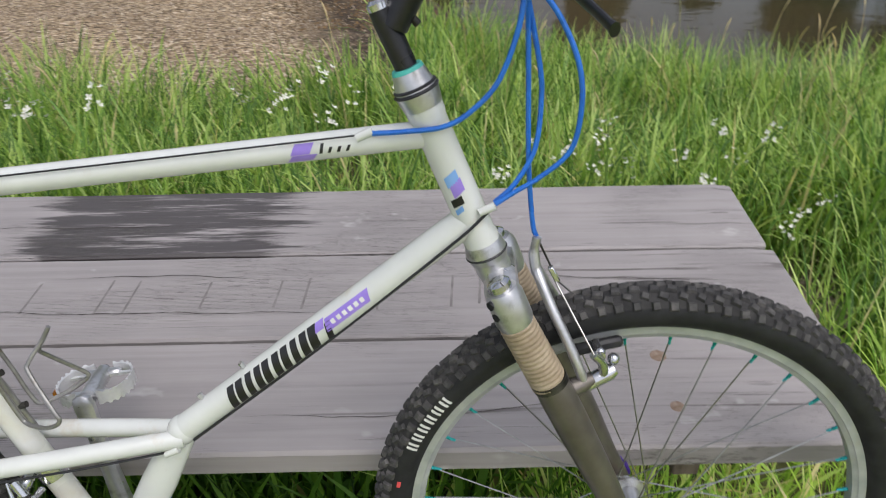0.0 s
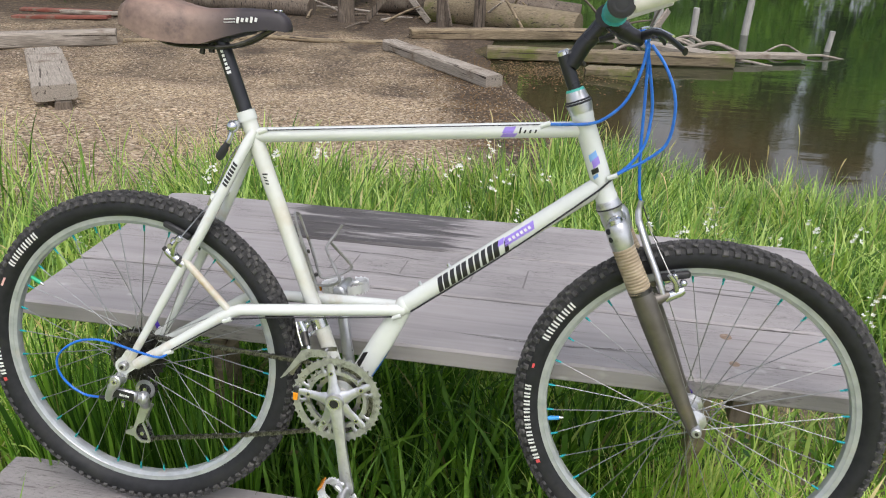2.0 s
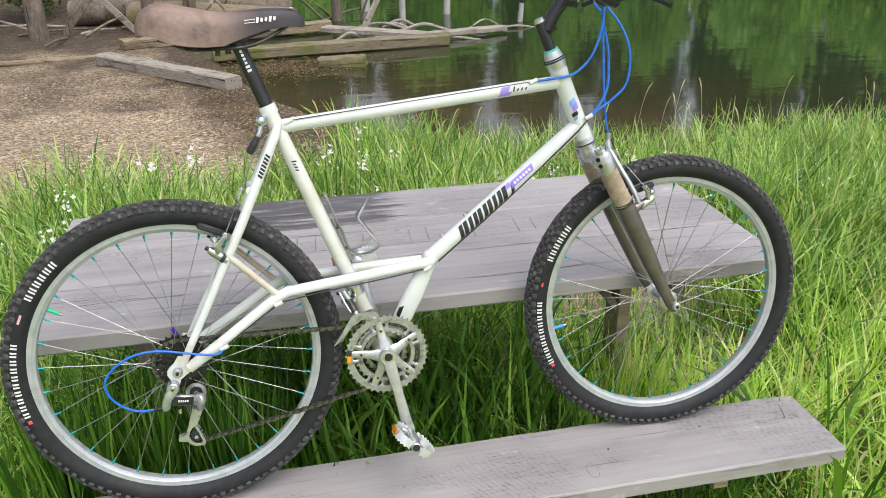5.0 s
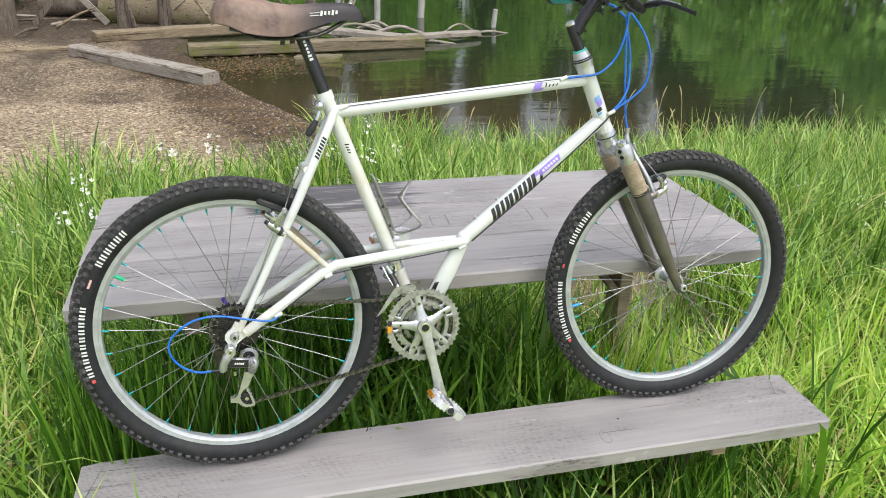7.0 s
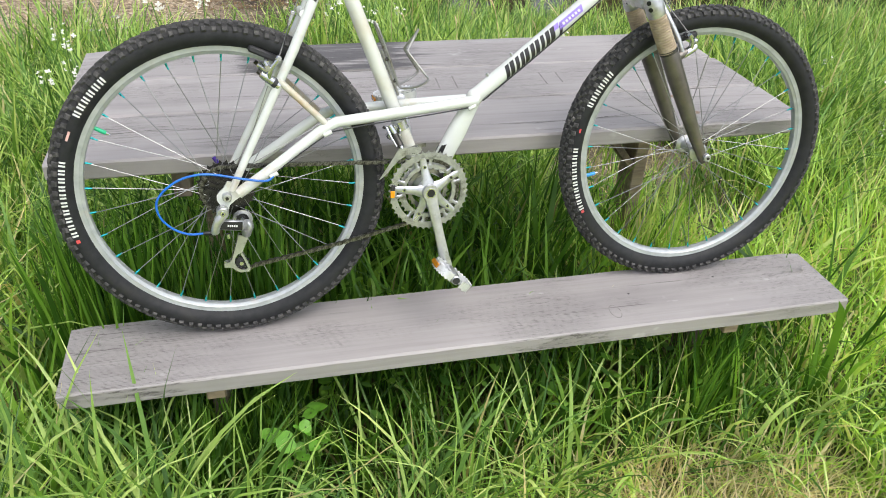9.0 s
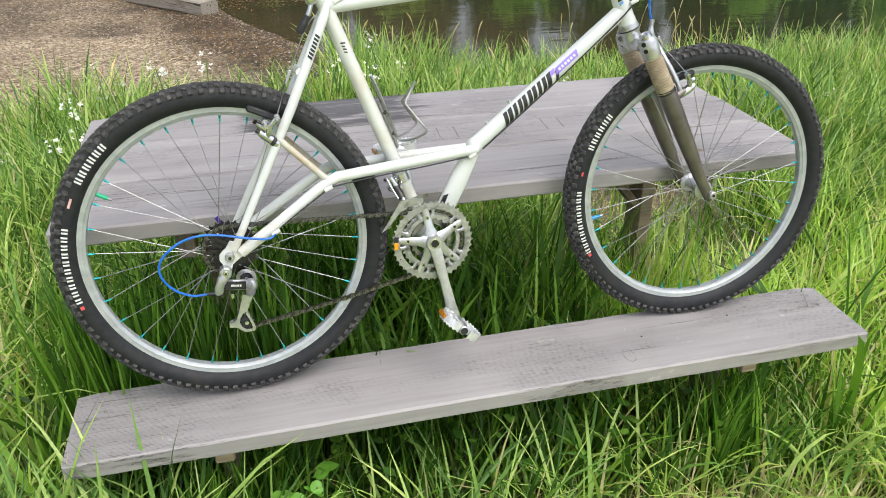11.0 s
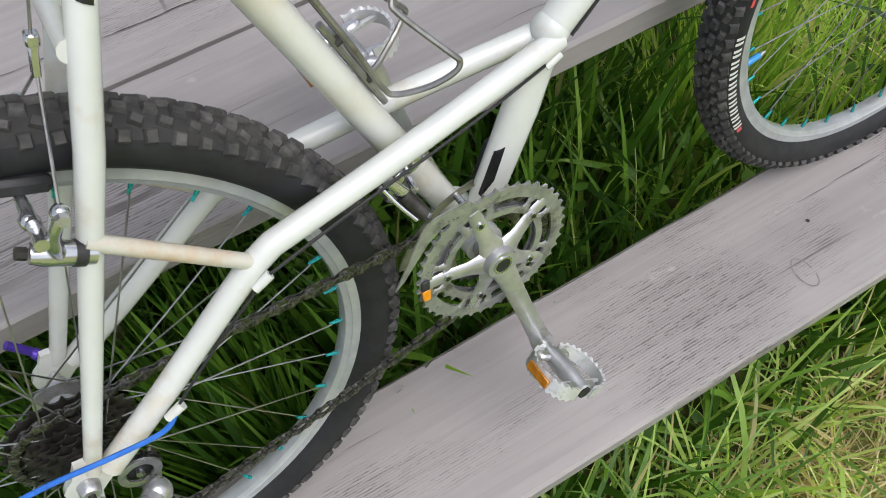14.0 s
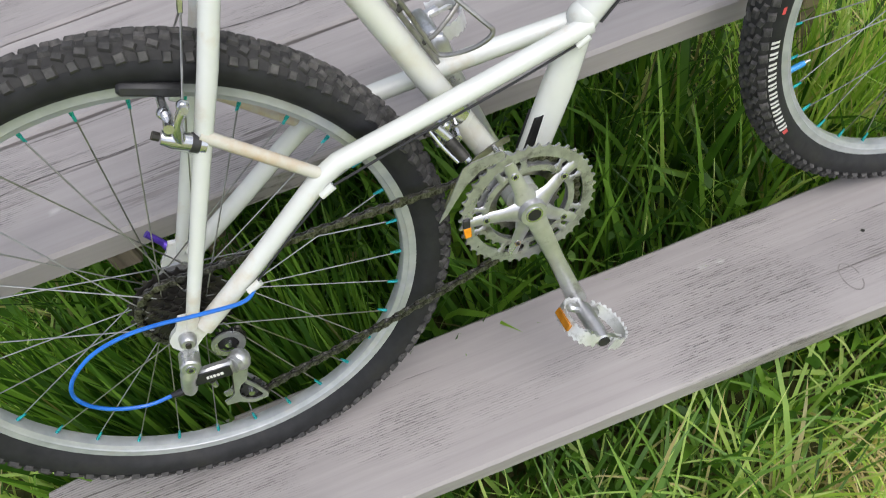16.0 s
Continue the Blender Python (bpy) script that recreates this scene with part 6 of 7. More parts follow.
for i in range(5):
    part("small_print_bar", Build().box((0.0045, 0.0007, 0.010 if i in (0, 3) else 0.007), pose(0.229 + 0.0078 * i, -0.0290 + 0.0011 * i + 0.0008, 0.659 + 0.0005 * i, 0, 12, 8), 0.0001), M_LETTER, sad, "pale worn print bar")

# bottle cage of bent wire on the seat tube
cage_wire = Build().tube([P(0.3300, 0.2600, 0.0), P(0.3640, 0.1660, 0.0)], 0.0030, 8)
for s in (-1, 1):
    cage_wire.tube(smooth_path([P(0.3180, 0.3140, 0.0), P(0.3215, 0.3080, 0.012 * s), P(0.3320, 0.2780, 0.016 * s), P(0.3460, 0.2380, 0.017 * s), P(0.3590, 0.1960, 0.017 * s), P(0.3680, 0.1850, 0.020 * s), P(0.3920, 0.1890, 0.034 * s), P(0.4110, 0.1985, 0.043 * s),
                                P(0.4165, 0.2060, 0.043 * s), P(0.4110, 0.2150, 0.040 * s), P(0.3850, 0.2520, 0.020 * s), P(0.3840, 0.2620, 0.014 * s), P(0.3980, 0.2820, 0.004 * s), P(0.4080, 0.2980, 0.0)], 5), 0.0026, 8)
cage = bpart("bottle_cage", cage_wire, M_CAGE, "dull steel wire bottle cage")
for u, w in ((0.3400, 0.2400), (0.3560, 0.1960)):
    part("cage_bolt", Build().tube([P(u - 0.003, w - 0.001), P(u + 0.005, w + 0.002)], 0.0040, 8), M_DARKSTEEL, cage)

# cables
cab = [("top_tube_housing", [(0.9176, 0.656, 0.02), (0.912, 0.609, 0.02), (0.894, 0.559, 0.020), (0.867, 0.530, 0.022), (0.8405, 0.516, 0.0225), (0.805, 0.5115, 0.0190), (0.772, 0.5092, 0.0150)], M_BLUE, 0.0027),
       ("front_brake_housing", [(0.9200, 0.650, 0.01), (0.923, 0.605, 0.002), (0.925, 0.556, 0.0), (0.928, 0.468, 0.0), (0.934, 0.404, 0.0), (0.939, 0.386, 0.0)], M_BLUE, 0.0027),
       ("shift_housing", [(0.924, 0.648, 0.018), (0.9485, 0.617, 0.022), (0.967, 0.5760, 0.028), (0.9725, 0.535, 0.028), (0.9655, 0.490, 0.024), (0.9375, 0.4615, 0.020), (0.912, 0.446, 0.020), (0.892, 0.4335, 0.021)], M_BLUE, 0.0027),
       ("shift_housing", [(0.921, 0.636, 0.0), (0.936, 0.567, -0.002), (0.939, 0.530, -0.004), (0.933, 0.485, 0.004), (0.912, 0.451, 0.012), (0.892, 0.4325, 0.013)], M_BLUE, 0.0027),
       ("rear_shift_housing", [(0.096, 0.040, 0.0760), (0.077, 0.030, 0.080), (0.035, 0.038, 0.082), (-0.0135, 0.051, 0.084), (-0.050, 0.055, 0.086), (-0.0865, 0.046, 0.085), (-0.118, 0.024, 0.084), (-0.1315, 0.000, 0.083), (-0.127, -0.028, 0.081), (-0.108, -0.053, 0.078), (-0.080, -0.0685, 0.076), (-0.052, -0.0702, 0.075)], M_BLUE, 0.0024),
       ("bottom_housing", [(0.500, 0.055, -0.014), (0.478, 0.012, -0.018), (0.458, -0.018, -0.016)], M_BLUE, 0.0030),
       ("bare_cable", [(0.262, 0.464, 0.0130), (0.50, 0.4850, 0.0145), (0.760, 0.5080, 0.0145)], M_INK, 0.0010),
       ("bare_cable", [(0.886, 0.4260, 0.0205), (0.845, 0.3860, 0.0180), (0.70, 0.2640, 0.0100), (0.545, 0.1460, 0.0120)], M_INK, 0.0017),
       ("bare_cable", [(0.516, 0.135, 0.018), (0.42, 0.129, 0.034), (0.30, 0.122, 0.049), (0.212, 0.114, 0.0595)], M_INK, 0.0015),
       ("bare_cable", [(0.200, 0.107, 0.0605), (0.145, 0.074, 0.067), (0.099, 0.045, 0.0755)], M_INK, 0.0013),
       ("bare_cable", [(0.246, 0.448, -0.010), (0.205, 0.424, 0.0), (0.1605, 0.340, 0.0)], M_SPOKE, 0.0011),
       ("bare_cable", [(0.941, 0.382, 0.0), (0.956, 0.350, 0.0)], M_DARKSTEEL, 0.0012),
       ("lever_housing", [(0.8955, 0.667, 0.10), (0.9105, 0.668, 0.06), (0.9180, 0.655, 0.02)], M_BLUE, 0.0027),
       ("lever_housing", [(0.8955, 0.667, -0.10), (0.9105, 0.668, -0.05), (0.9210, 0.640, -0.002)], M_BLUE, 0.0027)]
for name, pts, mat, r in cab:
    bpart(name, Build().tube(smooth_path([P(*q) for q in pts], 8), r, 8), mat, "bright blue cable housing" if mat is M_BLUE else "bare brake or gear cable")

# ---- vegetation ----
def blades(name, xs, ys, hs, ws, lean, material, label, seed, category="grass", levels=6, droop=1.5):
    """Grass as one mesh: each blade a tapering strip that arches over and twists a little."""
    rng = np.random.default_rng(seed)
    n = len(xs)
    z0 = ground_z(xs, ys) - 0.01
    az = rng.uniform(0, 2 * np.pi, n)
    face = az + rng.normal(0, 0.45, n)
    tilt = np.abs(rng.normal(0, lean, n)) + 0.04
    bend = (0.15 + rng.uniform(0, 1, n) ** 1.4) * droop
    twist = rng.normal(0, 0.5, n)
    p = np.stack([xs, ys, z0], -1)
    verts = []
    for k in range(levels + 1):
        t = k / levels
        w = ws * (0.55 + 1.1 * t - 1.5 * t ** 2.4 if t < 1 else 0.0) * 0.5
        fa = face + twist * t
        side = np.stack([-np.sin(fa), np.cos(fa), np.zeros(n)], -1)
        if k < levels:
            verts += [p - side * w[:, None], p + side * w[:, None]]
        else:
            verts += [p]
        ang = tilt + bend * (t + 0.5 / levels) ** 1.8
        step = hs / levels
        p = p + np.stack([np.cos(az) * np.sin(ang) * step, np.sin(az) * np.sin(ang) * step, np.cos(ang) * step], -1)
    m = 2 * levels + 1
    V = np.stack(verts, 1).reshape(-1, 3)
    V[:, 2] = np.maximum(V[:, 2], np.repeat(z0, m) + 0.004)
    base = np.arange(n)[:, None] * m
    quads = np.concatenate([base + np.array([2 * k, 2 * k + 1, 2 * k + 3, 2 * k + 2]) for k in range(levels - 1)], 0)
    tris = base + np.array([2 * levels - 2, 2 * levels - 1, 2 * levels])
    me = bpy.data.meshes.new(name)
    me.vertices.add(len(V))
    me.vertices.foreach_set("co", V.ravel())
    loops = np.concatenate([quads.ravel(), tris.ravel()])
    me.loops.add(len(loops))
    me.loops.foreach_set("vertex_index", loops.astype(np.int32))
    starts = np.concatenate([np.arange(len(quads)) * 4, len(quads) * 4 + np.arange(len(tris)) * 3])
    me.polygons.add(len(starts))
    me.polygons.foreach_set("loop_start", starts.astype(np.int32))
    me.update(calc_edges=True)
    me.validate()
    me.shade_smooth()
    me.materials.append(material)
    return tagged(new(name, me), label, category, kind="stuff")


def scatter(x0, x1, y0, y1, density, seed):
    rng = np.random.default_rng(seed)
    n = int((x1 - x0) * (y1 - y0) * density)
    x, y = rng.uniform(x0, x1, n), rng.uniform(y0, y1, n)
    # tufts: pull part of the blades towards clump centres
    cx, cy = np.round(x / 0.11) * 0.11 + 0.05 * np.sin(y * 31), np.round(y / 0.11) * 0.11 + 0.05 * np.sin(x * 37)
    k = rng.uniform(0, 0.75, n)
    return x + (cx - x) * k, y + (cy - y) * k, rng


def in_box(x, y, x0, x1, y0, y1):
    return (x > x0) & (x < x1) & (y > y0) & (y < y1)


def patchy(x, y, f, ph):
    return 0.5 + 0.25 * np.sin(f * x + ph + 1.7 * np.sin(f * 0.6 * y)) + 0.25 * np.sin(f * 1.3 * y - ph + 1.3 * np.sin(f * 0.8 * x))


def widths(rng, n, wide=0.015):
    """Mostly narrow blades, some broad ones."""
    pick = rng.uniform(0, 1, n)
    return wide * np.where(pick < 0.08, rng.uniform(1.0, 1.35, n), np.where(pick < 0.34, rng.uniform(0.6, 1.0, n), rng.uniform(0.32, 0.66, n)))


def grass():
    # behind the table
    x, y, rng = scatter(-3.2, 3.6, 0.80, 3.1, 2500, 11)
    h = 0.25 + 0.25 * patchy(x, y, 4.0, 0.4) + rng.uniform(-0.13, 0.18, len(x))
    h = h * (1.0 - 0.12 * smoothstep(1.7, 2.9, y)) + 0.07 * smoothstep(-0.6, -1.1, x) * smoothstep(1.6, 2.2, y)
    limit = np.interp(x, (-2.4, -2.1, -1.8, -1.67, -1.3, -0.9, -0.48, 0.0), (1.55, 1.7, 2.0, 2.4, 2.7, 2.85, 3.05, 3.1))
    gravel = (y > limit + 0.10 * np.sin(x * 7.0)) & (x < 0.1 + 0.3 * np.sin(y * 5)) & (rng.uniform(0, 1, len(x)) < 0.95)
    bare = in_box(x, y, -0.20, 0.20, 1.80, 2.45) & (rng.uniform(0, 1, len(x)) < 0.85)
    thin = rng.uniform(0, 1, len(x)) < 0.30 * smoothstep(0.35, 0.15, patchy(x, y, 3.1, 2.0))
    bare |= (np.hypot((x - 1.26) / 0.46, (y - 1.31) / 0.22) < 1.0) & (rng.uniform(0, 1, len(x)) < 0.93)
    h = np.where(in_box(x, y, 0.75, 1.40, 0.70, 1.50) & (rng.uniform(0, 1, len(x)) < 0.95), np.minimum(h, rng.uniform(0.06, 0.24, len(x))), h)
    keep = ~(gravel | bare | thin) & (ground_z(x, y) > WATER_Z - 0.05)
    h = np.where(y < 0.86, np.minimum(h, 0.60), h)
    blades("grass", x[keep], y[keep], h[keep], widths(rng, keep.sum(), 0.0145), 0.20, M_GRASS, "tall bright green spring grass on the bank", 12, droop=1.8)
    # beside the table
    for k, (x0, x1) in enumerate(((-2.4, -0.88), (1.05, 3.0))):
        x, y, rng = scatter(x0, x1, -1.0, 0.80, 1300, 20 + k)
        h = (0.34 + 0.24 * patchy(x, y, 5.0, 1.0) + rng.uniform(-0.12, 0.16, len(x))) * (1.0 if k == 0 else 0.9 - 0.35 * smoothstep(0.2, -0.6, y))
        near = (np.abs(x - (-0.86 if k == 0 else 1.03)) < 0.12)
        h = np.where(near & in_box(x, y, -2, 3, -0.3, 0.1), np.minimum(h, 0.36), h)
        h = np.where(in_box(x, y, 1.0, 1.45, 0.15, 0.85), np.minimum(h, 0.60 * (1.05 - y) * rng.uniform(0.7, 1.1, len(x))), h)
        # more of the brightened blades on the right, for the stronger light there
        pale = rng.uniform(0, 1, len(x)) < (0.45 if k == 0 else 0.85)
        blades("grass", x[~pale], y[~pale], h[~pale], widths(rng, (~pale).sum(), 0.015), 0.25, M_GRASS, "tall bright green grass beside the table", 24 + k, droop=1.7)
        blades("grass", x[pale], y[pale], h[pale], widths(rng, pale.sum(), 0.012), 0.30, M_LIT_GRASS, "pale yellow-green grass beside the table", 26 + k, droop=1.9)
    # under table and bench: lush, shade put into the colour, kept below the boards
    x, y, rng = scatter(-0.95, 1.12, -0.24, 0.82, 1500, 31)
    h = 0.32 + 0.24 * patchy(x, y, 6.0, 2.2) + rng.uniform(-0.10, 0.16, len(x))
    h = np.where(in_box(x, y, BX0 - 0.05, BX1 + 0.05, BY0 - 0.04, BY1 + 0.03), np.minimum(h, rng.uniform(0.20, 0.38, len(x))), h)
    h = np.where(in_box(x, y, -1, 1.1, 0.03, 0.16), np.minimum(h, 0.52), h)
    h = np.where(in_box(x, y, TX0 - 0.05, TX1 + 0.05, 0.10, 0.83), np.minimum(h, 0.66), h)
    end = in_box(x, y, 0.55, 1.2, 0.10, 0.83)
    h = np.where(end, np.minimum(h, 0.60 * (1.05 - y) * rng.uniform(0.6, 1.15, len(x))), h)
    # brightened blades imitate sun coming in under the open table end
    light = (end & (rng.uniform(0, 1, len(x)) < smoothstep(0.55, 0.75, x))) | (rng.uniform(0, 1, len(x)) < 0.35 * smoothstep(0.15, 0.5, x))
    blades("grass", x[~light], y[~light], h[~light], widths(rng, (~light).sum(), 0.020), 0.16, M_SHADED, "lush grass under the table, darkened in colour for the shade", 33, droop=1.2)
    blades("grass", x[light], y[light], h[light], widths(rng, light.sum(), 0.011), 0.30, M_LIT_GRASS, "grass under the open end of the table, coloured pale as if sunlit", 34, droop=1.5)
    x, y, rng = scatter(0.60, 0.84, 0.24, 0.37, 9000, 38)
    blades("grass", x, y, rng.uniform(0.32, 0.58, len(x)), widths(rng, len(x), 0.013), 0.10, M_LIT_GRASS, "pale grass grown up round the table leg", 39, droop=0.6)
    for k, cx in enumerate((-0.51, 0.71)):
        x, y, rng = scatter(cx - 0.10, cx + 0.10, -0.225, -0.10, 9000, 57 + k)
        blades("grass", x, y, rng.uniform(0.24, 0.40, len(x)), widths(rng, len(x), 0.015), 0.10, M_SHADED, "grass under the bench, darkened in colour for shade", 59 + k, droop=0.5)
    # broad-leaved undergrowth, in the same shade-darkened colour
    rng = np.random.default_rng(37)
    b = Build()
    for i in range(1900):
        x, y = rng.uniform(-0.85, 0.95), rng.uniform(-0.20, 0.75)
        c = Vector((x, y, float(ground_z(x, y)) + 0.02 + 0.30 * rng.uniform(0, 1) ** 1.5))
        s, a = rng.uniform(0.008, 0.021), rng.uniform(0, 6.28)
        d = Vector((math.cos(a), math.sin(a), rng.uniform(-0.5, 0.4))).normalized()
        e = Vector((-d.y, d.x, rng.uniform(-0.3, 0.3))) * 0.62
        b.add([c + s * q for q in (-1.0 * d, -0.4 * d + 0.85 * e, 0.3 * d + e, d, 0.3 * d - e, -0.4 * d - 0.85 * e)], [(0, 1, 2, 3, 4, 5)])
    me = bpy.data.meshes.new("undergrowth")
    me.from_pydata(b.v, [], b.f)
    me.materials.append(M_SHADED)
    tagged(new("undergrowth", me), "low broad-leaved weeds under the table, coloured dark for the shade", "weeds", kind="stuff")
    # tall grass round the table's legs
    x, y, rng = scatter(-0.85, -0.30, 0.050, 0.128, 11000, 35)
    blades("grass", x, y, rng.uniform(0.48, 0.76, len(x)), widths(rng, len(x), 0.016), 0.03, M_SHADED, "tall grass round the table leg, coloured dark for shade", 36, droop=0.22)
    # in front of the bench
    x, y, rng = scatter(-2.0, 2.3, -1.2, -0.235, 4300, 41)
    far = smoothstep(-0.30, -0.62, y)
    h = (0.36 + 0.12 * patchy(x, y, 7.0, 0.3) + rng.uniform(-0.14, 0.14, len(x))) * (1 - 0.40 * far) * (1 - 0.28 * smoothstep(0.1, 0.8, x))
    left = smoothstep(-0.40, -0.75, x) * smoothstep(-0.60, -0.30, y)
    h = np.minimum(h * (1 + 0.50 * left), 0.50)
    dry = (np.hypot((x - 0.56) / 0.36, (y + 0.47) / 0.17) < 1.0) & (rng.uniform(0, 1, len(x)) < 0.62)
    weedy = (np.hypot(x + 0.330, y + 0.33) < 0.13) & (h > 0.14)
    k = ~(dry | weedy)
    # brightened share grows to the right and front, as painted light
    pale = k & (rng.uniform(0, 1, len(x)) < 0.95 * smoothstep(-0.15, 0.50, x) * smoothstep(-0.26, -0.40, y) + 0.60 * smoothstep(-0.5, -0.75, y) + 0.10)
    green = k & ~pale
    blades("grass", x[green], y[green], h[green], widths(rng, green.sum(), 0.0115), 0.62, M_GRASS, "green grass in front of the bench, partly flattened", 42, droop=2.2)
    blades("grass", x[pale], y[pale], h[pale] * 0.62, widths(rng, pale.sum(), 0.0092), 1.05, M_LIT_GRASS, "pale yellow-green flattened grass before the bench", 43, droop=2.2)
    rng = np.random.default_rng(47)
    n = 130
    x, y = rng.uniform(-1.02, -0.58, n), rng.uniform(-0.44, -0.25, n)
    blades("grass", x, y, rng.uniform(0.40, 0.66, n), rng.uniform(0.007, 0.015, n), 0.30, M_GRASS, "broad arching grass before the end of the bench", 48, droop=1.6)
    # cut, straw-coloured patch
    rng = np.random.default_rng(51)
    n = 1900
    a, r = rng.uniform(0, 2 * np.pi, n), np.sqrt(rng.uniform(0, 1, n))
    x, y = 0.58 + 0.46 * r * np.cos(a), -0.47 + 0.21 * r * np.sin(a)
    blades("dry_grass", x, y, rng.uniform(0.06, 0.20, n), rng.uniform(0.002, 0.005, n), 1.0, M_DRY, "flattened straw-coloured dry grass", 52, droop=0.8)
    n = 420
    a, r = rng.uniform(0, 2 * np.pi, n), np.sqrt(rng.uniform(0, 1, n))
    x, y = 1.25 + 0.34 * r * np.cos(a), 1.20 + 0.26 * r * np.sin(a)
    blades("dry_grass", x, y, rng.uniform(0.08, 0.20, n), rng.uniform(0.002, 0.005, n), 0.7, M_DRY, "dead straw at the end of the table", 54, droop=1.4)
    n = 1300
    x, y = rng.uniform(-1.2, 1.8, n), rng.uniform(-0.95, -0.30, n)
    blades("dry_grass", x, y, rng.uniform(0.06, 0.22, n), rng.uniform(0.002, 0.0045, n), 0.9, M_DRY, "scattered dry straw among the grass", 53, droop=0.8)
    # bank along the pond and sparse shore tufts
    x, y, rng = scatter(0.2, 9.0, 2.9, 4.6, 700, 61)
    keep = ground_z(x, y) > WATER_Z - 0.02
    h = 0.32 + 0.22 * patchy(x, y, 3.0, 0.7) + rng.uniform(-0.1, 0.18, len(x))
    blades("grass", x[keep], y[keep], h[keep], widths(rng, keep.sum(), 0.016), 0.2, M_GRASS, "tall grass along the pond bank", 62)
    x, y, rng = scatter(2.9, 9.0, -1.2, 2.95, 900, 63)
    blades("grass", x, y, rng.uniform(0.3, 0.6, len(x)), widths(rng, len(x), 0.012), 0.25, M_GRASS, "tall grass further along the bank", 64)
    x, y, rng = scatter(-3.6, -1.9, -1.3, 1.6, 1100, 71)
    blades("grass", x, y, rng.uniform(0.16, 0.42, len(x)), widths(rng, len(x), 0.012), 0.3, M_GRASS, "grass thinning out towards the beach", 72)
    x, y, rng = scatter(-6.0, 7.0, -5.0, -1.1, 520, 73)
    blades("grass", x, y, rng.uniform(0.07, 0.17, len(x)), widths(rng, len(x), 0.011), 0.7, M_LIT_GRASS, "short pale mown grass of the lawn", 74, levels=3, droop=1.6)
    x, y, rng = scatter(-8.0, -3.1, -1.0, 3.2, 420, 65)
    keep = (y < 2.6 + 0.4 * np.sin(x)) & (patchy(x, y, 2.0, 1.0) > 0.30)
    blades("grass", x[keep], y[keep], rng.uniform(0.15, 0.36, keep.sum()), rng.uniform(0.004, 0.008, keep.sum()), 0.3, M_GRASS, "thinner grass at the edge of the beach", 66)
    x, y, rng = scatter(-6.5, -1.2, 2.3, 4.6, 260, 67)
    keep = patchy(x, y, 2.6, 1.0) > 0.42 + 0.10 * (y - 2.3)
    blades("grass", x[keep], y[keep], rng.uniform(0.08, 0.26, keep.sum()), rng.uniform(0.003, 0.006, keep.sum()), 0.4, M_DRY, "sparse dry grass on the gravel", 68)


grass()


def seed_stalks():
    """Tall flowering grass stalks with drooping heads."""
    rng = random.Random(8)
    b = Build()
    for i in range(70):
        x, y = rng.uniform(0.3, 3.6), rng.uniform(1.7, 2.9)
        if i % 6 == 0:
            x, y = rng.uniform(-1.2, 0.3), rng.uniform(1.9, 2.6)
        z = float(ground_z(x, y))
        h, a = rng.uniform(0.45, 0.72), rng.uniform(0, 6.28)
        dx, dy = math.cos(a), math.sin(a)
        pts = smooth_path([(x, y, z), (x + 0.02 * dx, y + 0.02 * dy, z + 0.5 * h), (x + 0.05 * dx, y + 0.05 * dy, z + 0.85 * h), (x + 0.075 * dx, y + 0.075 * dy, z + h), (x + 0.10 * dx, y + 0.10 * dy, z + 1.06 * h)], 3)
        b.tube(pts, [0.0013] * 9 + [0.0030, 0.0034, 0.0028] + [0.0010], 4, False)
    solid("grass_stalks", b, M_DRY, "tall pale flowering grass stalks on the bank", "grass", kind="stuff")


seed_stalks()


def flower_mesh():
    b = Build()
    for q in range(4):
        mm = pose(0, 0, 0, 0, 0, 90 * q) @ pose(0, 0, 0, 0, -18, 0)
        b.add([mm @ Vector(p) for p in ((0.0, 0, 0), (0.004, -0.0030, 0.0005), (0.0085, -0.0028, 0.0012), (0.0100, 0, 0.001), (0.0085, 0.0028, 0.0012), (0.004, 0.0030, 0.0005))], [(0, 1, 2, 3, 4, 5)])
    return b.mesh("flower", M_PETAL)


FLOWER_MESH = flower_mesh()


def wildflower(seed):
    """A branching wild radish: thin stalks, clusters of small four-petalled white flowers."""
    rng = random.Random(seed)
    root = thing("wildflower", "white-flowered wild radish plant in the long grass", "wildflower", group="white wildflowers")
    for s in range(3):
        a = rng.uniform(0, 6.28)
        h = rng.uniform(0.42, 0.62)
        tip = Vector((0.07 * math.cos(a), 0.07 * math.sin(a), h))
        part("stalk", Build().tube(smooth_path([(0, 0, -0.02), tip * 0.5 + Vector((0.01, 0, 0.02)), tip], 4), [0.0026] * 4 + [0.0016] * 5, 6), M_STALK, root)
        for k in range(7):
            c = tip + Vector((rng.uniform(-0.024, 0.024), rng.uniform(-0.024, 0.024), rng.uniform(-0.035, 0.015)))
            nrm = Vector((rng.uniform(-0.5, 0.5), rng.uniform(-0.9, 0.1), 0.8)).normalized()
            part("flower", FLOWER_MESH, None, root, "small white four-petalled flower", Matrix.Translation(c) @ nrm.to_track_quat("Z", "Y").to_matrix().to_4x4() @ pose(0, 0, 0, 0, 0, rng.uniform(0, 90)) @ Matrix.Scale(rng.uniform(0.6, 0.95), 4))
    return root


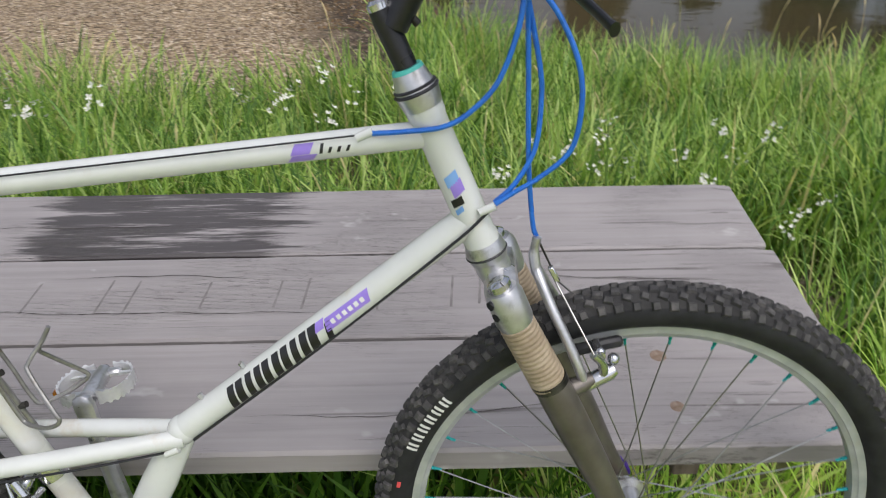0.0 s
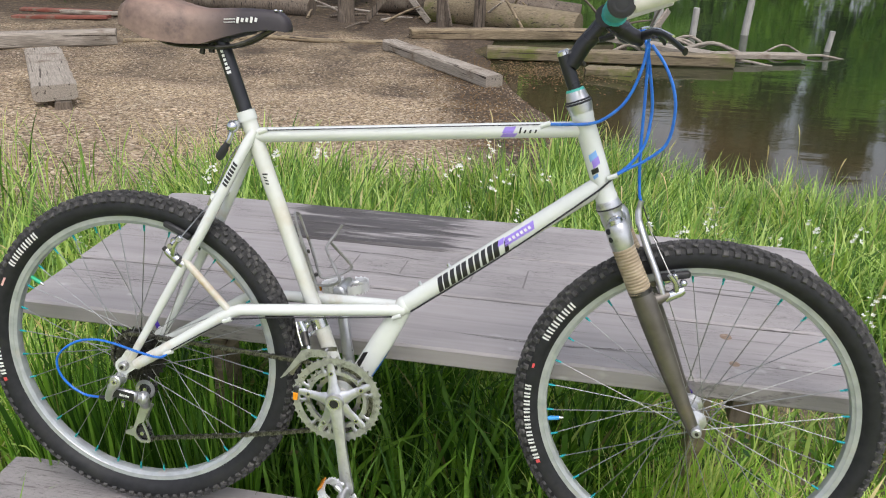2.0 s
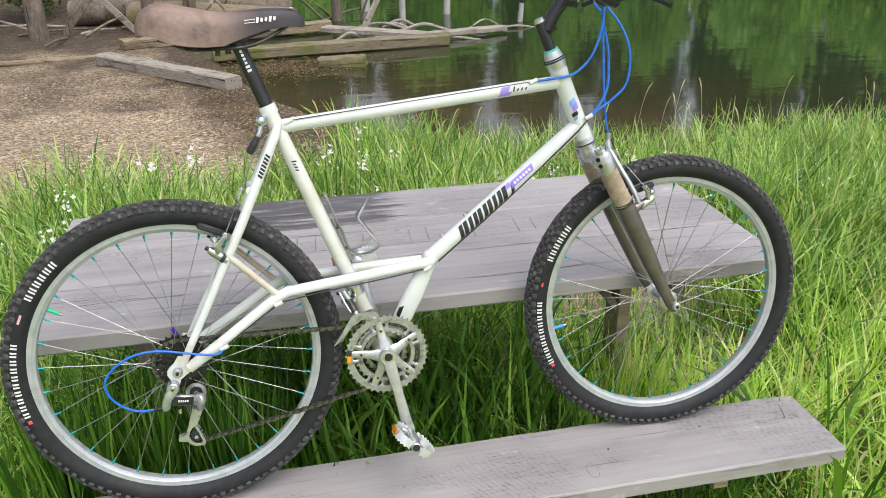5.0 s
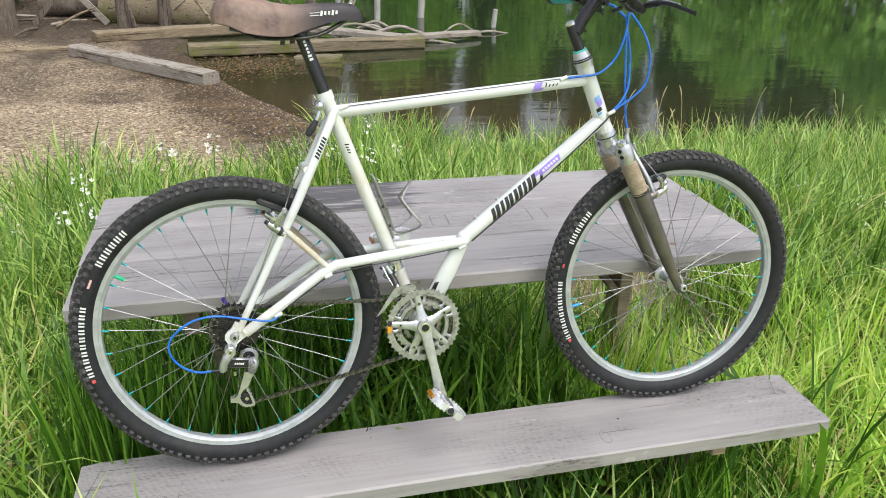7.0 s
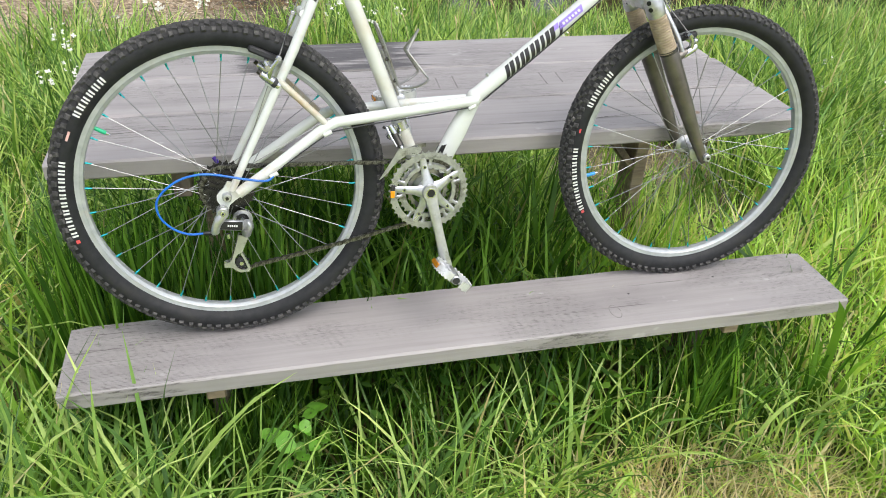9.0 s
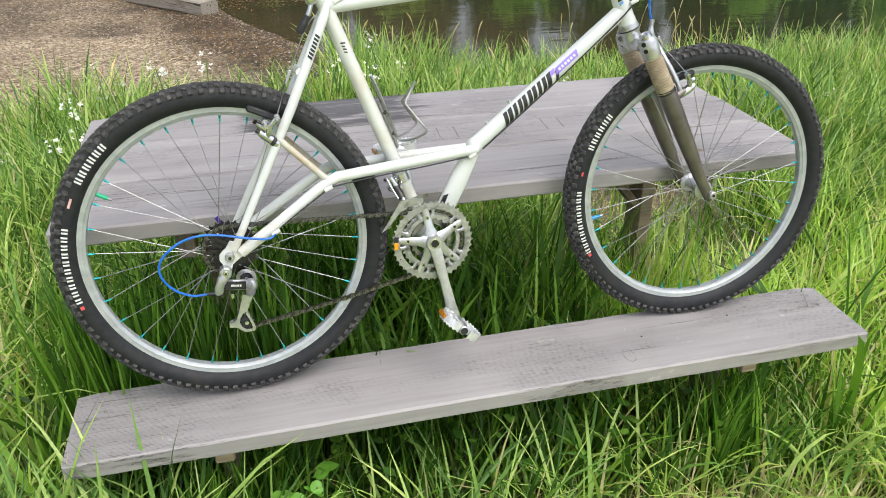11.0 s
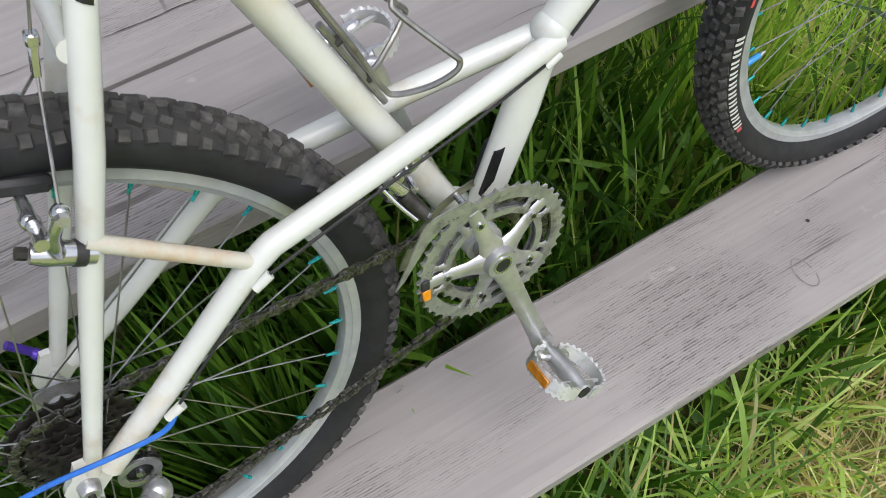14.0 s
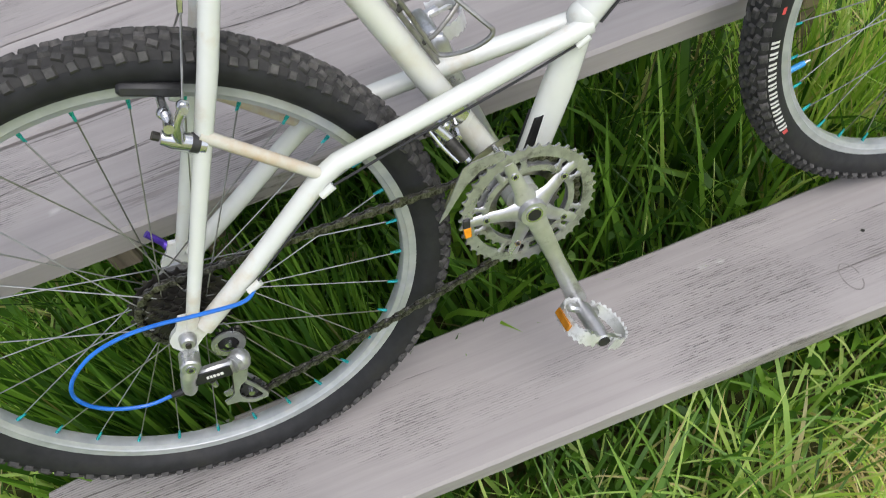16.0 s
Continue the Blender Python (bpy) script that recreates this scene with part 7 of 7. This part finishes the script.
FLOWERS = [(-1.02, 1.40, 1.15), (-0.95, 1.30, 0.95), (-1.24, 1.35, 0.95), (-1.32, 1.05, 0.85), (0.69, 1.45, 0.95), (0.52, 1.35, 0.9), (2.35, 1.15, 0.8), (1.98, 1.30, 0.85),
           (0.93, 1.30, 1.15), (1.12, 1.28, 1.15), (1.26, 1.38, 1.1), (0.78, 1.42, 1.0), (0.20, 1.75, 1.1), (-0.12, 1.60, 1.2), (-0.86, 1.70, 1.15), (1.36, 1.15, 0.95), (-0.58, 1.25, 1.35), (0.0, 1.35, 1.35), (-1.7, 0.75, 0.9), (1.95, 0.80, 0.7)]
_kinds = [wildflower(k) for k in range(3)]
for i, (x, y, s) in enumerate(FLOWERS):
    m = pose(x, y, float(ground_z(x, y)), 0, 0, 67 * i)
    if i < 3:
        _kinds[i].matrix_basis = m
        _kinds[i].scale = (s, s, s)
    else:
        o = copy_thing(_kinds[i % 3], m)
        o.scale = (s, s, s)


def round_leaf_plant():
    rng = random.Random(5)
    root = thing("leafy_weed", "low weed with round bright green leaves beside the bench", "weed", pose(-0.325, -0.240, float(ground_z(-0.325, -0.240))))
    for i in range(11):
        a, r, h = rng.uniform(0, 6.28), rng.uniform(0.02, 0.085), rng.uniform(0.21, 0.33)
        c = Vector((r * math.cos(a), r * math.sin(a) * 0.7, h))
        part("stalk", Build().tube(smooth_path([(0, 0, -0.01), (c.x * 0.5, c.y * 0.5, h * 0.7), c], 3), 0.0016, 5), M_STALK, root)
        rad = rng.uniform(0.015, 0.026)
        m = Matrix.Translation(c) @ pose(0, 0, 0, rng.uniform(10, 45), rng.uniform(-25, 25), rng.uniform(0, 360))
        n = 14
        vs = [m @ Vector((0, 0, -0.004))]
        for k in range(n):
            t = 2 * math.pi * k / n + 0.2
            rr = rad * (1.0 - 0.35 * math.exp(-((k - 0) % n) ** 2)) * (1 + 0.04 * math.sin(5 * t))
            vs.append(m @ Vector((rr * math.cos(t), rr * math.sin(t), 0.002 * math.sin(3 * t))))
        part("leaf", Build().add(vs, [(0, 1 + k, 1 + (k + 1) % n) for k in range(n)]), M_LEAF, root)


round_leaf_plant()


# ---- gravel beach, timbers, old pier ----
def pebbles():
    rng = np.random.default_rng(71)
    n = 20000
    x, y = rng.uniform(-8.5, 0.2, n), 2.4 + 8.2 * rng.uniform(0, 1, n) ** 1.3
    z = ground_z(x, y)
    keep = (z > WATER_Z + 0.01) & (z < -0.03)
    x, y, z = x[keep], y[keep], z[keep]
    n = len(x)
    r = rng.uniform(0.006, 0.016, n) * np.where(rng.uniform(0, 1, n) < 0.05, 1.9, 1.0)
    base = np.array([(1, 0, 0), (-1, 0, 0), (0, 1, 0), (0, -1, 0), (0, 0, 1), (0, 0, -1)], float)
    faces = np.array([(0, 2, 4), (2, 1, 4), (1, 3, 4), (3, 0, 4), (2, 0, 5), (1, 2, 5), (3, 1, 5), (0, 3, 5)])
    jit = rng.uniform(0.7, 1.3, (n, 6, 1))
    an = rng.uniform(0, 6.28, n)
    v = base[None] * jit * np.stack([r * 1.2, r, r * 0.6], -1)[:, None, :]
    c, s = np.cos(an)[:, None], np.sin(an)[:, None]
    v = np.stack([v[..., 0] * c - v[..., 1] * s, v[..., 0] * s + v[..., 1] * c, v[..., 2]], -1) + np.stack([x, y, z + r * 0.15], -1)[:, None, :]
    f = (faces[None] + 6 * np.arange(n)[:, None, None]).reshape(-1, 3)
    me = bpy.data.meshes.new("pebbles")
    me.from_pydata(v.reshape(-1, 3).tolist(), [], f.tolist())
    me.materials.append(M_PEBBLE)
    me.shade_smooth()
    tagged(new("pebbles", me), "loose brown and grey beach pebbles", "pebbles", kind="stuff")


pebbles()


def leaf_litter():
    rng = np.random.default_rng(77)
    b = Build()
    for i in range(7200):
        x, y = rng.normal(-0.4, 0.85), rng.normal(10.9, 0.55)
        if i >= 3200:
            y = rng.uniform(5.2, 10.4)
            x = 1.15 - 0.24 * y + rng.normal(0.05, 0.40)
            if float(ground_z(x, y)) < WATER_Z + 0.01:
                continue
        z = max(float(ground_z(x, y)), WATER_Z) + rng.uniform(0.004, 0.03)
        s, a, q = rng.uniform(0.008, 0.024), rng.uniform(0, 6.28), rng.uniform(-0.5, 0.5)
        d, e = Vector((math.cos(a), math.sin(a), q)) * s, Vector((-math.sin(a), math.cos(a), 0.3)) * s * 0.5
        c = Vector((x, y, z))
        b.add([c - d, c + e, c + d, c - e], [(0, 1, 2, 3)])
    me = bpy.data.meshes.new("leaf_litter")
    me.from_pydata(b.v, [], b.f)
    me.materials.append(M_LITTER)
    tagged(new("leaf_litter", me), "brown leaf litter and debris on the muddy shore", "leaf litter", kind="stuff")


leaf_litter()


def timber(a, b, w, h, mat, label, seed, name="timber", up=0.0):
    """A squared, weathered baulk from a to b (its underside's middle line), with worn corners."""
    rng = random.Random(seed)
    a, b = Vector(a), Vector(b)
    d = (b - a).normalized()
    s = Vector((-d.y, d.x, 0)).normalized()
    u = d.cross(s) * -1 if d.cross(s).z < 0 else d.cross(s)
    n = 14
    vs, fs = [], []
    L = (b - a).length
    for i in range(n + 1):
        t = i / n
        c = a + d * L * t
        for k, (p, q) in enumerate(((-0.5, 0.12), (-0.40, 0.0), (0.40, 0.0), (0.5, 0.12), (0.5, 0.88), (0.42, 1.0), (-0.42, 1.0), (-0.5, 0.88))):
            j = rng.uniform(-0.02, 0.02)
            e = d * (rng.uniform(-0.02, 0.02) if i in (0, n) else 0)
            vs.append(c + s * w * (p + j) + u * h * (q + j) + e)
    for i in range(n):
        for k in range(8):
            fs.append((i * 8 + k, i * 8 + (k + 1) % 8, (i + 1) * 8 + (k + 1) % 8, (i + 1) * 8 + k))
    fs += [tuple(range(7, -1, -1)), tuple(n * 8 + k for k in range(8))]
    # local frame so that the grain runs along the piece
    M = Matrix((( d.x, s.x, u.x, a.x), (d.y, s.y, u.y, a.y), (d.z, s.z, u.z, a.z), (0, 0, 0, 1)))
    Mi = M.inverted()
    return solid(name, Build().add([Mi @ v for v in vs], fs), mat, label, "timber", m=M)


def gz(x, y):
    return float(ground_z(x, y))


timber((-2.89, 11.82, gz(-2.89, 11.82) - 0.01), (-0.80, 9.33, gz(-0.8, 9.33) - 0.01), 0.27, 0.18, M_TIMBER, "grey weathered squared timber lying on the gravel", 1)
timber((-2.80, 13.0, -0.77), (0.85, 14.2, -0.77), 0.27, 0.19, M_TAN, "grey-brown squared beam lying across other timbers", 2)
timber((-1.20, 11.65, -0.78), (2.75, 12.2, -0.80), 0.28, 0.19, M_MOSSY, "mossy squared beam reaching out over the water", 3)
timber((0.45, 10.95, -0.90), (1.15, 10.75, -0.86), 0.26, 0.22, M_MOSSY, "short mossy timber end at the waterline", 4)
timber((0.70, 13.40, -0.66), (2.45, 12.50, -0.72), 0.34, 0.09, M_TIMBER, "grey warped dock plank half in the water", 5)
timber((2.30, 12.55, -0.73), (4.05, 13.15, -0.76), 0.26, 0.09, M_TIMBER, "loose grey dock plank", 6)
timber((-6.40, 7.74, -0.40), (-4.855, 5.765, -0.36), 0.42, 0.16, M_TIMBER, "pale split weathered baulk propped on short blocks", 7)
timber((-4.84, 5.84, gz(-4.84, 5.84) - 0.02), (-4.74, 5.70, gz(-4.74, 5.70) - 0.02), 0.16, 0.095, M_DARKWOOD, "short dark block under the baulk's end", 9, "wood_block")
timber((-6.30, 7.56, gz(-6.30, 7.56) - 0.02), (-6.16, 7.38, gz(-6.16, 7.38) - 0.02), 0.24, 0.235, M_DARKWOOD, "short dark block under the baulk", 10, "wood_block")
timber((-9.9, 9.30, gz(-9.9, 9.3) - 0.01), (-7.30, 10.82, gz(-7.3, 10.8) - 0.01), 0.28, 0.24, M_TIMBER, "long grey beam edging the beach", 8)
for k, (x, y, a, w) in enumerate(((-9.2, 10.2, 8, 0.20), (-8.6, 10.6, 14, 0.16), (-9.6, 10.9, 5, 0.22), (-7.8, 10.9, 20, 0.14))):
    x, y = 1.17 * x, 1.26 * y
    timber((x, y, gz(x, y) - 0.01 + 0.05 * (k % 2)), (x + 1.9 * math.cos(radians(a)), y + 1.9 * math.sin(radians(a)), gz(x + 1.9, y + 0.3) + 0.02), w, 0.06, M_REDWOOD if k % 2 == 0 else M_TIMBER, "faded red painted scrap board on the beach" if k % 2 == 0 else "grey weathered scrap board on the beach", 20 + k, "board")


def pole(name, pts, r, mat, label, category="pole"):
    n = len(pts)
    rr = r if hasattr(r, "__len__") else [r] * n
    return solid(name, Build().tube(pts, rr, 12), mat, label, category)


_p = [(-7.25, 10.9), (-6.2, 11.5), (-5.1, 12.0), (-4.1, 12.1), (-3.0, 12.2)]
pole("driftwood_pole", smooth_path([(x, y, gz(x, y) + 0.03) for x, y in _p], 4), 0.045, M_TAN, "long thin dark pole lying along the beach", "driftwood")
for k, (x, y, h, dx, dy, r) in enumerate(((-3.85, 11.6, 1.5, 0.02, 0.05, 0.15), (-2.12, 11.5, 1.4, 0.0, 0.02, 0.10), (-1.50, 11.6, 1.5, 0.03, 0.0, 0.10), (-0.95, 12.6, 1.5, -0.03, 0.1, 0.11), (-4.8, 12.3, 1.6, 0.0, 0.0, 0.13),
                                          (0.95, 12.4, 1.3, 0.0, 0.0, 0.10), (2.05, 11.9, 1.2, 0.02, 0.0, 0.06), (3.0, 12.6, 1.3, 0.05, 0.0, 0.07), (4.0, 11.4, 1.0, 0.1, 0.0, 0.05), (1.6, 13.4, 1.4, 0.0, 0.0, 0.09))):
    x, y, r, h = 1.17 * x, 1.26 * y, 1.2 * r, 1.2 * h
    z = min(gz(x, y), WATER_Z) - 0.1
    pole("pier_post", [(x, y, z), (x + dx * 0.5, y + dy * 0.5, z + h * 0.5), (x + dx, y + dy, z + h)], [r, r * 0.95, r * 0.85], M_DARKWOOD if k < 6 else M_PALE, "old dark pier post" if k < 6 else "pale bleached pier post", "post")
for k, (a, b) in enumerate((((-3.5, 11.7, -0.72), (-2.6, 11.8, 0.3)), ((-2.4, 11.75, -0.72), (-3.4, 11.9, 0.4)), ((-1.95, 11.35, -0.72), (-2.25, 11.6, 0.4)), ((1.25, 10.95, -0.72), (1.55, 11.2, -0.38)))):
    a, b = Vector((1.17 * a[0], 1.26 * a[1], a[2])), Vector((1.17 * b[0], 1.26 * b[1], b[2] + 0.2))
    d = b - a
    solid("pier_brace", Build().box((0.05, 0.12, d.length), Matrix.Translation((a + b) / 2) @ d.to_track_quat("Z", "Y").to_matrix().to_4x4(), 0.008), M_TIMBER if k % 2 else M_DARKWOOD, "leaning weathered pier brace", "brace")
pole("fallen_log", smooth_path([(-2.9, 15.5, -0.56), (-1.5, 14.9, -0.54), (0.2, 14.35, -0.62)], 5), [0.31] * 6 + [0.28] * 5, M_MOSSY, "large fallen mossy log behind the beams", "log")
pole("fallen_log", smooth_path([(-4.2, 16.2, -0.52), (-2.1, 15.9, -0.42), (0.2, 15.8, -0.6)], 5), [0.26] * 11, M_DARKWOOD, "dark fallen log in the old pier", "log")
pole("fallen_log", [(-8.2, 15.6, gz(-8.2, 15.6) + 0.15), (-5.4, 15.1, gz(-5.4, 15.1) + 0.16)], [0.23, 0.2], M_DARKWOOD, "dark log at the back of the beach", "log")
for k in range(9):
    rng = random.Random(90 + k)
    x, y = rng.uniform(0.5, 4.4), rng.uniform(12.5, 14.6)
    a = rng.uniform(-0.6, 0.6)
    L = rng.uniform(0.5, 1.3)
    pole("driftwood_stick", smooth_path([(x, y, WATER_Z + 0.02), (x + 0.5 * L * math.cos(a), y + 0.5 * L * math.sin(a), WATER_Z + rng.uniform(0.03, 0.16)), (x + L * math.cos(a), y + L * math.sin(a), WATER_Z - 0.02)], 4), rng.uniform(0.015, 0.035), M_TIMBER, "grey stick of driftwood in the shallows", "driftwood")


# broken sticks and posts in the old pier
_r = random.Random(33)
for k in range(26):
    x, y = _r.uniform(-6.3, 1.9), _r.uniform(13.9, 16.1)
    L, a, e = _r.uniform(0.5, 1.7), _r.uniform(0, 6.28), _r.uniform(-0.05, 0.9)
    z0 = max(gz(x, y), WATER_Z) + 0.03
    p0, d = Vector((x, y, z0)), Vector((math.cos(a) * math.cos(e), math.sin(a) * math.cos(e), abs(math.sin(e))))
    pole("broken_stick", smooth_path([p0, p0 + d * L * 0.5 + Vector((0, 0, 0.03)), p0 + d * L], 3), [0.030, 0.028, 0.026, 0.024, 0.021, 0.018, 0.014], (M_DARKWOOD, M_TAN, M_TIMBER)[k % 3], "weathered broken stick in the ruined pier", "stick")


# ---- trees and shrubs of the far shore (seen in the water) ----
def tree(seed, h, spread, leaf_mat, name, label, group, low):
    rng = random.Random(seed)
    root = thing(name, label, "tree" if name == "tree" else "shrub", group=group)
    tr = Build().tube(smooth_path([(0, 0, -0.3), (0.1, 0.05, h * 0.35), (-0.05, 0.1, h * 0.7), (0.05, 0, h * 0.95)], 4), [h * 0.016 * (1 - 0.07 * i) for i in range(13)], 8)
    clumps = []
    for i in range(26):
        t = low + (0.93 - low) * i / 25
        a = rng.uniform(0, 6.28)
        L = h * spread * rng.uniform(0.5, 1.0) * (1.15 - 0.75 * t)
        p0 = Vector((0, 0, h * t))
        p1 = p0 + Vector((math.cos(a) * L, math.sin(a) * L, L * rng.uniform(0.15, 0.6)))
        tr.tube([p0, (p0 + p1) / 2 + Vector((0, 0, 0.1)), p1], [h * 0.008, h * 0.006, h * 0.002], 5, False)
        clumps += [p1, (p0 + p1) / 2 + Vector((0, 0, 0.2))]
    part("trunk", tr, M_BARK, root)
    r = np.random.default_rng(seed)
    b = Build()
    for c in clumps:
        for k in range(46):
            q = c + Vector(r.normal(0, h * (0.030 + 0.10 * spread), 3))
            s = h * 0.030 * r.uniform(0.6, 1.4)
            u = Vector(r.normal(0, 1, 3)).normalized()
            w = u.orthogonal().normalized()
            b.add([q - u * s, q + w * s * 0.5, q + u * s, q - w * s * 0.5], [(0, 1, 2, 3)])
    me = bpy.data.meshes.new("crown")
    me.from_pydata(b.v, [], b.f)
    me.materials.append(leaf_mat)
    part("crown", me, None, root)
    return root


_rng = random.Random(17)
SKY_GAPS = ((1.0, 11.2), (12.7, 19.0), (20.8, 23.8), (28.5, 31.5), (50.5, 53.5))


def far_row(kinds, count, R0, jitter, a0, a1):
    for i in range(count):
        a = a0 + (a1 - a0) * (i + _rng.uniform(-0.25, 0.25)) / (count - 1)
        gap = kinds[0].name.startswith("tree") and any(lo < a < hi for lo, hi in SKY_GAPS)
        R = R0 + _rng.uniform(-jitter, jitter)
        x, y = R * math.sin(radians(a)), -1.5 + R * math.cos(radians(a))
        m = pose(x, y, gz(x, y) - 0.15, 0, 0, _rng.uniform(0, 360))
        s = _rng.uniform(0.64, 0.70) if gap else _rng.uniform(0.80, 1.04)
        if i < len(kinds):
            kinds[i].matrix_basis = m
        else:
            o = copy_thing(kinds[i % len(kinds)], m)
            o.scale = (s, s, s)


far_row([tree(101, 13.0, 0.12, M_CROWN, "tree", "dark leafy tree on the far shore", "trees on the far shore", 0.18), tree(102, 15.0, 0.10, M_CROWN, "tree", "dark leafy tree on the far shore", "trees on the far shore", 0.15),
         tree(103, 11.5, 0.14, M_CROWN, "tree", "dark leafy tree on the far shore", "trees on the far shore", 0.2)], 64, 45.0, 4.0, -70.0, 95.0)
far_row([tree(111, 4.6, 0.42, M_BUSH, "shrub", "bright green shrub by the far waterline", "shrubs on the far shore", 0.12), tree(112, 5.6, 0.36, M_BUSH, "shrub", "bright green shrub by the far waterline", "shrubs on the far shore", 0.1)], 40, 35.0, 2.5, -65.0, 90.0)

# dark low shrubs behind the old pier
_s = tree(121, 1.7, 0.40, M_CROWN, "shrub", "low dark shrub behind the old pier", "shrubs behind the pier", 0.08)
for k, (x, y, s) in enumerate(((-5.4, 17.1, 1.2), (-3.6, 17.5, 1.4), (-1.9, 17.4, 1.1), (-7.2, 16.6, 1.3), (-9.4, 16.2, 1.1), (-11.2, 15.9, 1.2))):
    m = pose(x, y, gz(x, y) - 0.05, 0, 0, 50 * k)
    if k == 0:
        _s.matrix_basis = m
    else:
        copy_thing(_s, m).scale = (s, s, s)
